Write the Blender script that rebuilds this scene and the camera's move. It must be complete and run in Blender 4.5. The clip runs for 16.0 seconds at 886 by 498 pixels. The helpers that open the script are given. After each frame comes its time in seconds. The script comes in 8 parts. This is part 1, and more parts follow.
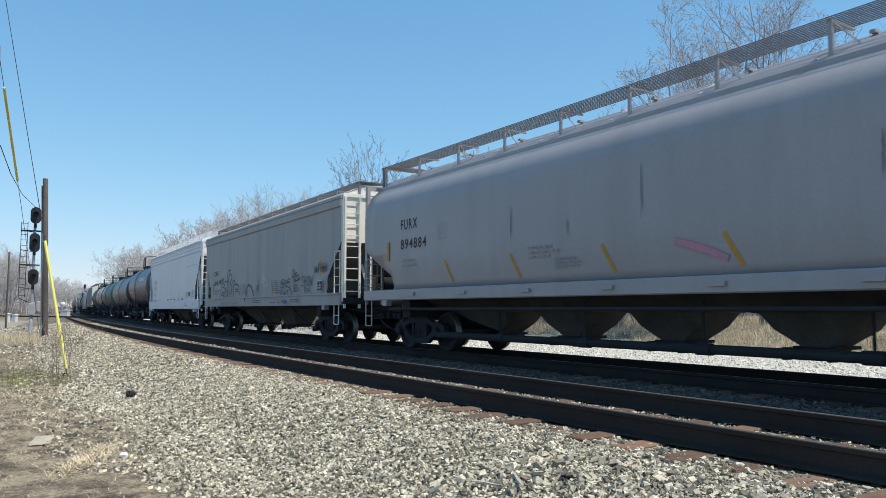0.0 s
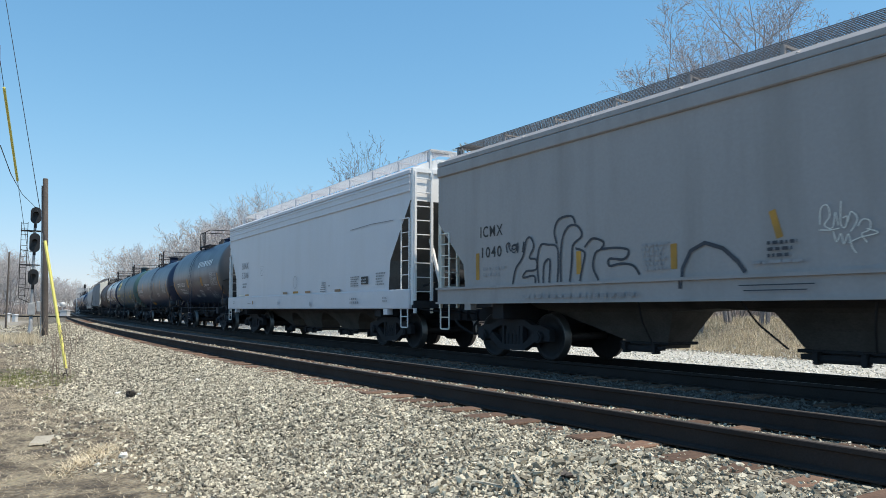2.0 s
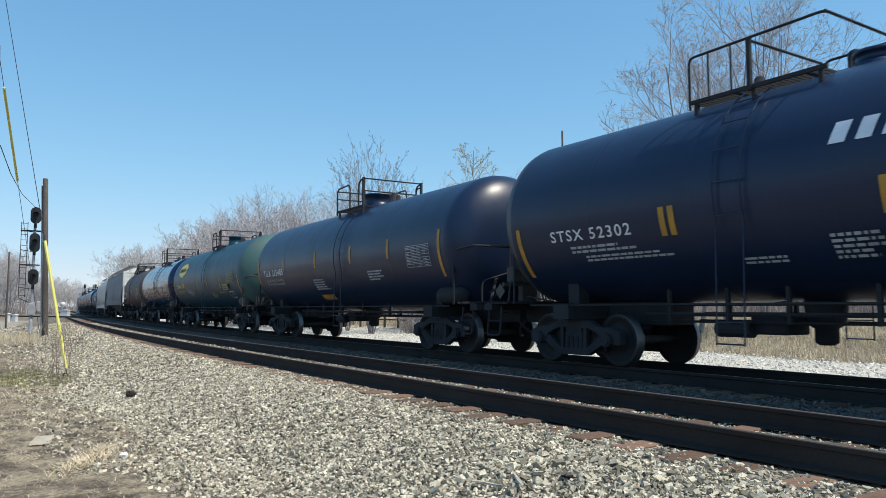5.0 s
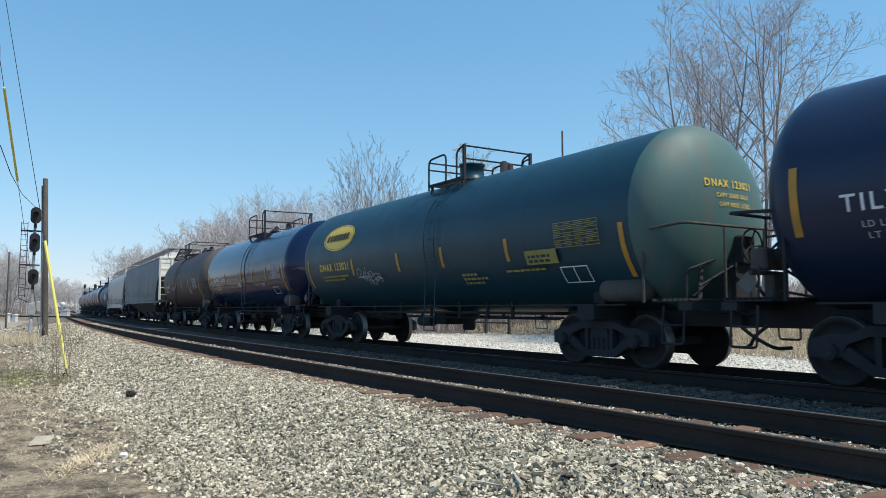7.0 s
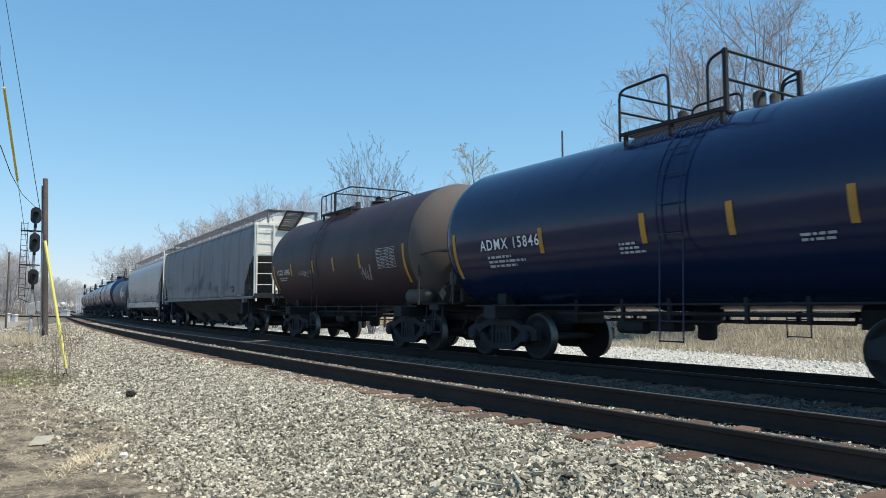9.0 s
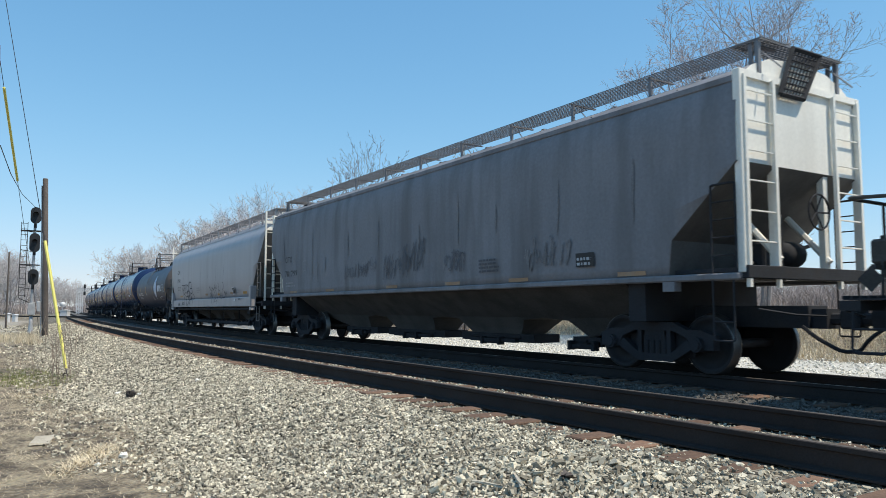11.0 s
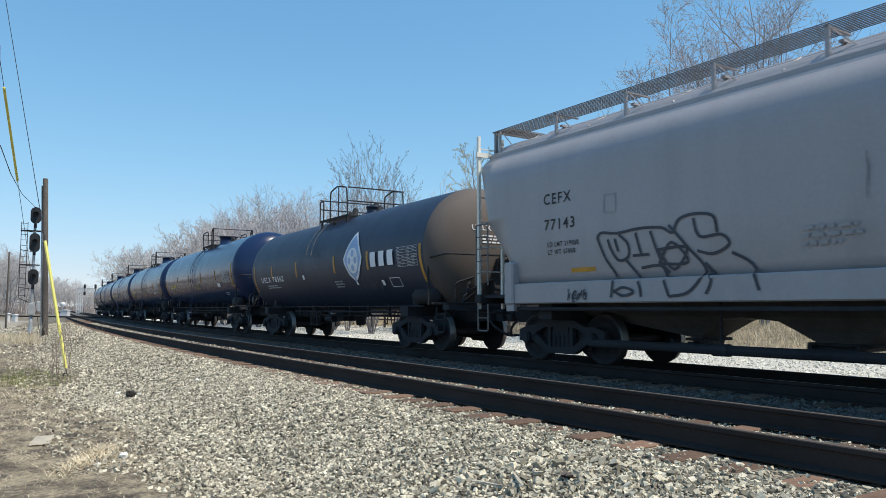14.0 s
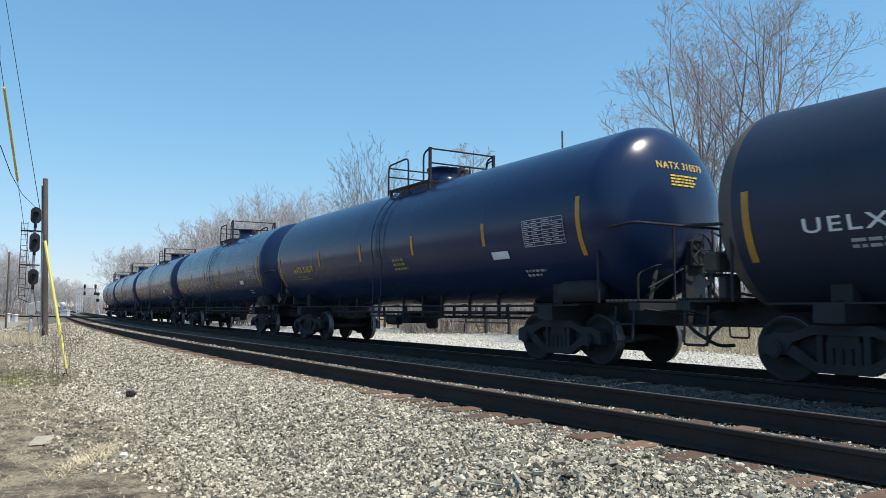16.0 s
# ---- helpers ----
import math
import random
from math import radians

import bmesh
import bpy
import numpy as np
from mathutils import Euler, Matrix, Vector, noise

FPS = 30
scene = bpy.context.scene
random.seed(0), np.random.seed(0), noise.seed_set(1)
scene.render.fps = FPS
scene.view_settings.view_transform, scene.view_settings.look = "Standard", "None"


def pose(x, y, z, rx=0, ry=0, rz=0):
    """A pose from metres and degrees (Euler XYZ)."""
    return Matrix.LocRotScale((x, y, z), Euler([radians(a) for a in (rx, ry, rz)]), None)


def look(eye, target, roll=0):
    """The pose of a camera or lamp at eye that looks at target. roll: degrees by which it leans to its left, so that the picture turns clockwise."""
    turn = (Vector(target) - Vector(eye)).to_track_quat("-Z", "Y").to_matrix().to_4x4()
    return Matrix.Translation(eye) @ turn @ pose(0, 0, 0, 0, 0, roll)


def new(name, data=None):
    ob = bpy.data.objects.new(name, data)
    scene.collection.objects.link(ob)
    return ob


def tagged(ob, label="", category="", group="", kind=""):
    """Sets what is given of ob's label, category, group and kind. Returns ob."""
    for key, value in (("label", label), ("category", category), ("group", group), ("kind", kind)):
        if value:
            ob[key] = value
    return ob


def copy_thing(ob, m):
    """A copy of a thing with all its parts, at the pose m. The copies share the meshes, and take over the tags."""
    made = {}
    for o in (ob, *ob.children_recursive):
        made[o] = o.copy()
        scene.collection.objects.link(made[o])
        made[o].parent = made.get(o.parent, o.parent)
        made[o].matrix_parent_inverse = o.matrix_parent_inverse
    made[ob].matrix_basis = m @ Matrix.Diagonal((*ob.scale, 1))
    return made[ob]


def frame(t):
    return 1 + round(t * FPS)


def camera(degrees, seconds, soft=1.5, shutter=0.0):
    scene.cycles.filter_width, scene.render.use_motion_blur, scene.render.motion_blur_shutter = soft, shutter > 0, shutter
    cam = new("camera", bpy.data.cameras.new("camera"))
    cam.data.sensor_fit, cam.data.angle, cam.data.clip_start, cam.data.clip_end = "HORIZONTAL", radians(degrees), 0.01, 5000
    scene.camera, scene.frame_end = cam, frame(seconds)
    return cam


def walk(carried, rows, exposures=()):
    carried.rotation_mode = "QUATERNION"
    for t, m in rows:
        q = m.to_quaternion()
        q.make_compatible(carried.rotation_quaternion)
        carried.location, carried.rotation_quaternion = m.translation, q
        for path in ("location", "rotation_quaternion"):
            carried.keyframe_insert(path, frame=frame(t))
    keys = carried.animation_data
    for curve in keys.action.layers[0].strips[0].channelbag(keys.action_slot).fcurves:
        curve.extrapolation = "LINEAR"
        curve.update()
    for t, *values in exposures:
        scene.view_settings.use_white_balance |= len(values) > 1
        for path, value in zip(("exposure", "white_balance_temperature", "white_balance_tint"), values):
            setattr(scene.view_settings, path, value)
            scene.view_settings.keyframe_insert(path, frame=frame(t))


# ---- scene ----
# Camera: fixed on a tripod beside a double-track line. Rail tops lie at z = 0.
cam = camera(62.18, 16.0, soft=0.72, shutter=0.08)
EYE = (0.0, 0.0, 1.0)
AIM = (-0.8321 * 20.0, 0.5546 * 20.0, 1.0 + 20.0 * 0.0817)
walk(cam, [(0.0, look(EYE, AIM)), (16.0, look(EYE, AIM))], exposures=[(0.0, 0.0, 7000, 9.0), (16.0, 0.0, 7000, 9.0)])

# ---- light ----
SUN_AZ, SUN_EL = 34.0, 61.0  # degrees from +x towards +y, and above the horizon
world = bpy.data.worlds.new("sky")
scene.world = world
world.use_nodes = True
_n = world.node_tree.nodes
_sky = _n.new("ShaderNodeTexSky")
_sky.sky_type = "NISHITA"
_sky.sun_disc = False
_sky.sun_elevation = radians(SUN_EL)
_sky.sun_rotation = radians(90.0 - SUN_AZ)
_sky.air_density, _sky.dust_density, _sky.ozone_density = 1.1, 0.1, 1.5
_n["Background"].inputs["Strength"].default_value = 0.15
_tone = _n.new("ShaderNodeMix")
_tone.data_type, _tone.blend_type = "RGBA", "MULTIPLY"
_tone.inputs[0].default_value, _tone.inputs[7].default_value = 1.0, (0.745, 1.55, 2.05, 1.0)
_half = _n.new("ShaderNodeVectorMath")  # compresses each channel, which evens the sky out towards the horizon
_half.operation = "MULTIPLY_ADD"
_half.inputs[1].default_value, _half.inputs[2].default_value = (0.03, 0.15, 0.15), (1.0, 1.0, 1.0)
_squeezed = _n.new("ShaderNodeVectorMath")
_squeezed.operation = "DIVIDE"
world.node_tree.links.new(_sky.outputs[0], _half.inputs[0])
world.node_tree.links.new(_sky.outputs[0], _squeezed.inputs[0])
world.node_tree.links.new(_half.outputs[0], _squeezed.inputs[1])
world.node_tree.links.new(_squeezed.outputs[0], _tone.inputs[6])
world.node_tree.links.new(_tone.outputs[2], _n["Background"].inputs["Color"])
sun = new("sun", bpy.data.lights.new("sun", "SUN"))
sun.data.energy, sun.data.angle, sun.data.color = 4.5, radians(0.53), (1.0, 0.95, 0.87)
_d = Vector((math.cos(radians(SUN_AZ)) * math.cos(radians(SUN_EL)), math.sin(radians(SUN_AZ)) * math.cos(radians(SUN_EL)), math.sin(radians(SUN_EL))))
sun.matrix_world = Matrix.Translation((0, 0, 60)) @ _d.to_track_quat("Z", "Y").to_matrix().to_4x4()


# ---- materials ----
def shade(name, base, rough=0.6, metal=0.0, grain=0.12, scale=8.0, dirt=None, dirt_amount=0.0, streak=False, bump=0.0, bump_scale=60.0, islands=0.0, spec=0.5, objects=0.0, sheen=0.0):
    """A painted or natural surface: base colour, broad stains, fine grain, relief."""
    m = bpy.data.materials.new(name)
    m.use_nodes = True
    nt = m.node_tree
    N, L = nt.nodes, nt.links
    b = N["Principled BSDF"]
    b.inputs["Roughness"].default_value, b.inputs["Metallic"].default_value = rough, metal
    b.inputs["Specular IOR Level"].default_value = spec
    if sheen:
        b.inputs["Sheen Weight"].default_value, b.inputs["Sheen Roughness"].default_value, b.inputs["Sheen Tint"].default_value = sheen, 0.45, (0.92, 0.95, 1.0, 1.0)
    co = N.new("ShaderNodeTexCoord").outputs["Object"]

    def noisy(sc, detail, stretch=None):
        t = N.new("ShaderNodeTexNoise")
        t.inputs["Scale"].default_value, t.inputs["Detail"].default_value = sc, detail
        if stretch:
            mp = N.new("ShaderNodeMapping")
            mp.inputs["Scale"].default_value = stretch
            L.new(co, mp.inputs["Vector"])
            L.new(mp.outputs[0], t.inputs["Vector"])
        else:
            L.new(co, t.inputs["Vector"])
        return t.outputs["Fac"]

    def remap(fac, a, z, lo, hi):
        r = N.new("ShaderNodeMapRange")
        for k, v in zip(("From Min", "From Max", "To Min", "To Max"), (a, z, lo, hi)):
            r.inputs[k].default_value = v
        L.new(fac, r.inputs["Value"])
        return r.outputs[0]

    def mix(kind, fac, a, z):
        x = N.new("ShaderNodeMix")
        x.data_type, x.blend_type = "RGBA", kind
        for sock, v in ((x.inputs[0], fac), (x.inputs[6], a), (x.inputs[7], z)):
            if isinstance(v, (int, float)):
                sock.default_value = v
            elif isinstance(v, tuple):
                sock.default_value = (*v[:3], 1.0)
            else:
                L.new(v, sock)
        return x.outputs[2]

    col = (*base, 1.0)
    fine = noisy(scale * 9.0, 5.0)
    broad = noisy(scale * 0.25, 4.0)
    var = N.new("ShaderNodeMath")
    var.operation = "ADD"
    L.new(remap(fine, 0.25, 0.75, 1.0 - grain, 1.0 + grain), var.inputs[0])
    L.new(remap(broad, 0.3, 0.7, -grain, grain), var.inputs[1])
    val = var.outputs[0]
    if islands or objects:
        src = N.new("ShaderNodeNewGeometry").outputs["Random Per Island"] if islands else N.new("ShaderNodeObjectInfo").outputs["Random"]
        mul = N.new("ShaderNodeMath")
        mul.operation = "MULTIPLY"
        L.new(val, mul.inputs[0])
        w = islands or objects
        L.new(remap(src, 0.0, 1.0, 1.0 - w, 1.0 + w), mul.inputs[1])
        val = mul.outputs[0]
    comb = N.new("ShaderNodeCombineColor")
    for k in range(3):
        L.new(val, comb.inputs[k])
    out = mix("MULTIPLY", 1.0, tuple(base), comb.outputs[0])
    if dirt:
        pat = noisy(scale * 0.6, 7.0, (1.6, 1.6, 0.22) if streak else None)
        out = mix("MIX", remap(pat, 0.46, 0.72, 0.0, dirt_amount), out, tuple(dirt))
        L.new(remap(pat, 0.4, 0.7, rough, min(1.0, rough + (0.05 if streak else 0.25))), b.inputs["Roughness"])
    L.new(out, b.inputs["Base Color"])
    if bump:
        bp = N.new("ShaderNodeBump")
        bp.inputs["Strength"].default_value, bp.inputs["Distance"].default_value = min(1.0, bump), 0.02
        L.new(noisy(bump_scale, 6.0), bp.inputs["Height"])
        L.new(bp.outputs[0], b.inputs["Normal"])
    return m


M = dict(
    steel=shade("dark_grimy_steel", (0.027, 0.029, 0.034), 0.8, 0.0, 0.25, 6, (0.044, 0.040, 0.038), 0.5, bump=0.15, spec=0.3),
    wheel=shade("brown_wheel_steel", (0.026, 0.026, 0.029), 0.7, 0.0, 0.2, 8, (0.040, 0.037, 0.035), 0.4, spec=0.3),
    tread=shade("polished_tread", (0.16, 0.155, 0.15), 0.45, 0.9, 0.1),
    rail=shade("rusty_rail_steel", (0.030, 0.026, 0.025), 0.85, 0.0, 0.2, 6, (0.042, 0.032, 0.026), 0.5, bump=0.15, spec=0.2),
    railhead=shade("worn_rail_head", (0.12, 0.10, 0.085), 0.6, 0.4, 0.2),
    tie=shade("weathered_sleeper_wood", (0.165, 0.098, 0.066), 0.9, 0, 0.3, 3, (0.25, 0.175, 0.125), 0.5, bump=0.5, bump_scale=30, objects=0.35),
    stone=shade("limestone_ballast", (0.43, 0.385, 0.295), 0.9, 0, 0.14, 9, (0.17, 0.14, 0.10), 0.6, bump=0.2, bump_scale=140, islands=0.88),
    # Ballast beside the train: its shadow is deepened in the stone colour.
    stone_train_shade=shade("grimy_oil_stained_ballast", (0.115, 0.104, 0.090), 0.9, 0, 0.22, 14, (0.07, 0.062, 0.053), 0.5, bump=0.3, bump_scale=90, islands=0.5),
    stone_piece=shade("limestone_piece", (0.43, 0.385, 0.295), 0.9, 0, 0.14, 9, (0.17, 0.14, 0.10), 0.6, bump=0.2, bump_scale=140, objects=0.75),
    tieplate=shade("rusted_plate", (0.12, 0.06, 0.035), 0.85, 0.2, 0.3, 6),
    tank_black=shade("semi_gloss_black_paint", (0.022, 0.033, 0.060), 0.46, 0, 0.12, 3, (0.031, 0.035, 0.054), 0.15, streak=True, spec=0.33),
    tank_navy=shade("dark_navy_paint", (0.010, 0.0228, 0.058), 0.34, 0, 0.1, 3, (0.016, 0.027, 0.046), 0.12, streak=True, spec=0.36),
    tank_gloss=shade("gloss_blue_black_paint", (0.013, 0.030, 0.082), 0.22, 0, 0.1, 3, (0.018, 0.028, 0.062), 0.12, streak=True, spec=0.28),
    tank_blue=shade("gloss_navy_black_paint", (0.0065, 0.018, 0.060), 0.15, 0, 0.08, 3, (0.010, 0.020, 0.05), 0.1, streak=True, spec=0.36),
    tank_green=shade("dark_green_paint", (0.006, 0.047, 0.074), 0.42, 0, 0.1, 3, (0.014, 0.042, 0.056), 0.15, streak=True, spec=0.35),
    # The head_ paints are paler than the shells they close.
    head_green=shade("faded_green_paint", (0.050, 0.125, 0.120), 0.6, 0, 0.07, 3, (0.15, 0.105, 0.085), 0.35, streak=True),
    tank_brown=shade("oxide_brown_paint", (0.048, 0.029, 0.034), 0.52, 0, 0.2, 3, (0.036, 0.030, 0.033), 0.4, streak=True, spec=0.27),
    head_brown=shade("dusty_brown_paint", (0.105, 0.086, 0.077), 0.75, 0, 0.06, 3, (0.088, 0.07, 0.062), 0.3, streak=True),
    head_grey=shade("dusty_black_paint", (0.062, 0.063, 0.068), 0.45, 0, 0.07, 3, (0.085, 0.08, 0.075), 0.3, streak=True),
    hop_grey=shade("dull_grey_paint", (0.335, 0.318, 0.315), 0.55, 0, 0.05, 2, (0.20, 0.19, 0.175), 0.4, streak=True),
    hop_silver=shade("aged_light_grey_paint", (0.335, 0.318, 0.326), 0.40, 0, 0.05, 2, (0.25, 0.228, 0.21), 0.3, streak=True),
    # Slope sheets' shade is put into this dark tone, along with their dust.
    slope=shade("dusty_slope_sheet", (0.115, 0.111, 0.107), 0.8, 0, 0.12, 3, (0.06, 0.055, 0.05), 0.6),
    hop_dark=shade("weathered_grey_paint", (0.215, 0.217, 0.232), 0.65, 0, 0.10, 2, (0.115, 0.112, 0.114), 0.75, streak=True, spec=0.3),
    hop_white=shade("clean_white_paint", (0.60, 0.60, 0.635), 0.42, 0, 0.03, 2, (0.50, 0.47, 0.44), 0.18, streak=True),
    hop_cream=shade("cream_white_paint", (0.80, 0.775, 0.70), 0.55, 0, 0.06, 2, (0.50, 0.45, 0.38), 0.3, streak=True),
    # Brighter copy of the white paint: sunlight on the ends, put into the colour.
    end_sunlit_white=shade("bright_white_end_paint", (0.82, 0.82, 0.82), 0.5, 0, 0.04, 2, (0.6, 0.57, 0.53), 0.2, streak=True),
    grate_grey=shade("galvanised_grating", (0.20, 0.207, 0.22), 0.6, 0.2, 0.12, 6),
    grate_white=shade("white_grating", (0.72, 0.73, 0.74), 0.5, 0, 0.05, 6),
    # Bays and end gear, much darker than the hopper bodies.
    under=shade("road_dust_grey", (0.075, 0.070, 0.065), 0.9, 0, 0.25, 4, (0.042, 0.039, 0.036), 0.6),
    black=shade("black_lettering", (0.02, 0.02, 0.022), 0.6, 0, 0.2),
    faint=shade("faded_lettering", (0.28, 0.28, 0.29), 0.6, 0, 0.15),
    white=shade("white_lettering", (0.75, 0.76, 0.78), 0.55, 0, 0.1),
    chalk=shade("thin_white_spray", (0.42, 0.44, 0.46), 0.7, 0, 0.2),
    dim_chalk=shade("worn_thin_spray", (0.085, 0.095, 0.11), 0.7, 0, 0.3),
    yellow=shade("yellow_reflector", (0.50, 0.25, 0.03), 0.5, 0, 0.12, 5, (0.26, 0.16, 0.06), 0.6),
    badge=shade("yellow_badge", (0.92, 0.56, 0.03), 0.4, 0, 0.05),
    yellow_text=shade("yellow_lettering", (0.78, 0.54, 0.05), 0.5, 0, 0.1),
    faded_yellow=shade("faded_yellow_paint", (0.30, 0.27, 0.075), 0.6, 0, 0.15, 5, (0.12, 0.12, 0.07), 0.4),
    stain=shade("dark_run_stain", (0.188, 0.187, 0.193), 0.75, 0, 0.25, 4),
    spray=shade("grey_blue_spray", (0.05, 0.055, 0.068), 0.7, 0, 0.2),
    strip_brown=shade("browned_reflector", (0.34, 0.20, 0.11), 0.6, 0, 0.15, 6, (0.42, 0.36, 0.3), 0.5),
    ghost=shade("worn_ghost_marks", (0.43, 0.43, 0.45), 0.6, 0, 0.2, 5),
    dim_spray=shade("weathered_dark_spray", (0.10, 0.103, 0.115), 0.7, 0, 0.25, 6),
    pink=shade("faded_pink_spray", (0.50, 0.20, 0.28), 0.7, 0, 0.2, 4, (0.36, 0.30, 0.31), 0.8),
    blue_spray=shade("blue_spray", (0.085, 0.14, 0.27), 0.7, 0, 0.25),
    leaf_blue=shade("pale_blue_emblem", (0.30, 0.42, 0.62), 0.5, 0, 0.1),
    pole=shade("weathered_pole_wood", (0.115, 0.095, 0.082), 0.9, 0, 0.3, 2, (0.06, 0.05, 0.045), 0.6, streak=True, bump=0.4, bump_scale=25),
    guard=shade("yellow_plastic_guard", (0.74, 0.66, 0.16), 0.45, 0, 0.06),
    signal=shade("black_signal_paint", (0.012, 0.014, 0.017), 0.6, 0, 0.15),
    ladder_worn=shade("worn_ladder_steel", (0.15, 0.145, 0.14), 0.6, 0.2, 0.2, 6),
    silver=shade("silver_mast_paint", (0.42, 0.43, 0.44), 0.5, 0.4, 0.1, 5, (0.2, 0.18, 0.16), 0.4),
    wire=shade("dark_cable", (0.03, 0.03, 0.033), 0.6, 0, 0.1),
    bark=shade("grey_brown_bark", (0.25, 0.225, 0.215), 0.95, 0, 0.25, 2, (0.13, 0.11, 0.10), 0.5, bump=0.4, bump_scale=20),
    twig=shade("pale_twigs", (0.37, 0.335, 0.335), 0.95, 0, 0.25, 1.0, islands=0.25),
    twig_dark=shade("dark_grey_twigs", (0.20, 0.185, 0.195), 0.95, 0, 0.25, 1.0, islands=0.25),
    twig_pale=shade("pale_grey_twigs", (0.50, 0.465, 0.47), 0.95, 0, 0.25, 1.0, islands=0.25),
    twig_mid=shade("grey_twigs", (0.45, 0.415, 0.42), 0.95, 0, 0.25, 1.0, islands=0.25),
    brush=shade("grey_brown_brush", (0.37, 0.315, 0.29), 0.95, 0, 0.25, 1.0, islands=0.3),
    # Distance haze is put into this paler twig colour.
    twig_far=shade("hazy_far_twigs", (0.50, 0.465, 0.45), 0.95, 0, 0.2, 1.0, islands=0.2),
    twig_red=shade("reddish_budding_twigs", (0.45, 0.37, 0.37), 0.95, 0, 0.25, 1.0, islands=0.25),
    twig_green=shade("budding_leaflets", (0.46, 0.43, 0.30), 0.9, 0, 0.25, 1.0, islands=0.3),
    straw=shade("dry_straw_grass", (0.60, 0.50, 0.35), 0.95, 0, 0.2, 2, islands=0.25),
    green_grass=shade("short_green_grass", (0.19, 0.205, 0.065), 0.95, 0, 0.3, 2, islands=0.35),
    board=shade("grey_board", (0.46, 0.40, 0.31), 0.9, 0, 0.2, 5, bump=0.3),
    stem=shade("dead_weed_stem", (0.25, 0.19, 0.145), 0.95, 0, 0.2),
    fence=shade("dark_fence_wood", (0.05, 0.042, 0.036), 0.9, 0, 0.2),
    hut=shade("white_metal_cabinet", (0.62, 0.62, 0.62), 0.5, 0, 0.05),
)


def ground_mat():
    """Gravel, packed dirt and dry grass, mixed over the plan by broad noise."""
    m = bpy.data.materials.new("gravel_and_dirt")
    m.use_nodes = True
    N, L = m.node_tree.nodes, m.node_tree.links
    b = N["Principled BSDF"]
    b.inputs["Roughness"].default_value = 0.95
    co = N.new("ShaderNodeTexCoord").outputs["Object"]
    att = N.new("ShaderNodeAttribute")
    att.attribute_name = "cover"

    def noisy(sc, detail, rough=0.6):
        t = N.new("ShaderNodeTexNoise")
        t.inputs["Scale"].default_value, t.inputs["Detail"].default_value, t.inputs["Roughness"].default_value = sc, detail, rough
        L.new(co, t.inputs["Vector"])
        return t.outputs["Fac"]

    def ramp(fac, stops):
        r = N.new("ShaderNodeValToRGB")
        while len(r.color_ramp.elements) < len(stops):
            r.color_ramp.elements.new(0.5)
        for e, (p, c) in zip(r.color_ramp.elements, stops):
            e.position, e.color = p, (*c, 1)
        L.new(fac, r.inputs[0])
        return r.outputs[0]

    def mix(fac, a, z):
        x = N.new("ShaderNodeMix")
        x.data_type = "RGBA"
        L.new(fac, x.inputs[0])
        L.new(a, x.inputs[6])
        L.new(z, x.inputs[7])
        return x.outputs[2]

    vor = N.new("ShaderNodeTexVoronoi")
    vor.inputs["Scale"].default_value = 21.0
    L.new(co, vor.inputs["Vector"])
    sep = N.new("ShaderNodeSeparateColor")
    L.new(vor.outputs["Color"], sep.inputs[0])
    # kept dark under the loose stones: the gaps' shade is in this colour
    gravel = ramp(sep.outputs[0], [(0.0, (0.045, 0.039, 0.030)), (0.55, (0.13, 0.112, 0.085)), (1.0, (0.36, 0.315, 0.245))])
    grass = ramp(noisy(2.2, 12.0, 0.78), [(0.39, (0.05, 0.038, 0.027)), (0.48, (0.145, 0.112, 0.076)), (0.58, (0.35, 0.285, 0.19)), (0.71, (0.18, 0.165, 0.08))])
    white = ramp(noisy(14.0, 8.0, 0.7), [(0.3, (0.40, 0.37, 0.32)), (0.7, (0.72, 0.68, 0.60))])
    cs = N.new("ShaderNodeSeparateColor")
    L.new(att.outputs["Color"], cs.inputs[0])
    col = mix(cs.outputs[0], gravel, grass)
    col = mix(cs.outputs[1], col, white)
    # darker gravel tones that stand in for the train's shade
    train_shade = ramp(sep.outputs[0], [(0.0, (0.05, 0.046, 0.042)), (1.0, (0.13, 0.122, 0.11))])
    col = mix(cs.outputs[2], col, train_shade)
    L.new(col, b.inputs["Base Color"])
    bp = N.new("ShaderNodeBump")
    bp.inputs["Strength"].default_value, bp.inputs["Distance"].default_value = 0.9, 0.04
    L.new(vor.outputs["Distance"], bp.inputs["Height"])
    bp.invert = True
    L.new(bp.outputs[0], b.inputs["Normal"])
    return m


M["ground"] = ground_mat()

# ---- the line of the track ----
TRACK_Y, SPACING, BEND = 10.45, 4.22, radians(5.87)


def heading(s):
    """Angle of the line at s metres back along it from the point abreast of the camera."""
    if s < -15.0:
        s = -15.0
    if s < 0.0:
        return -BEND * 3.0 * s / 150.0
    u = min(s / 150.0, 1.0)
    return -BEND * (1.0 - (1.0 - u) ** 3)


_S0, _STEP = -260.0, 0.5
_S = np.arange(_S0, 900.0, _STEP)
_H = np.array([heading(s + _STEP / 2) for s in _S])
_X = np.concatenate([[0.0], np.cumsum(-np.cos(_H) * _STEP)])
_Y = np.concatenate([[0.0], np.cumsum(-np.sin(_H) * _STEP)])
_i0 = int(round((0.0 - _S0) / _STEP))
_X, _Y = _X - _X[_i0], _Y - _Y[_i0] + TRACK_Y


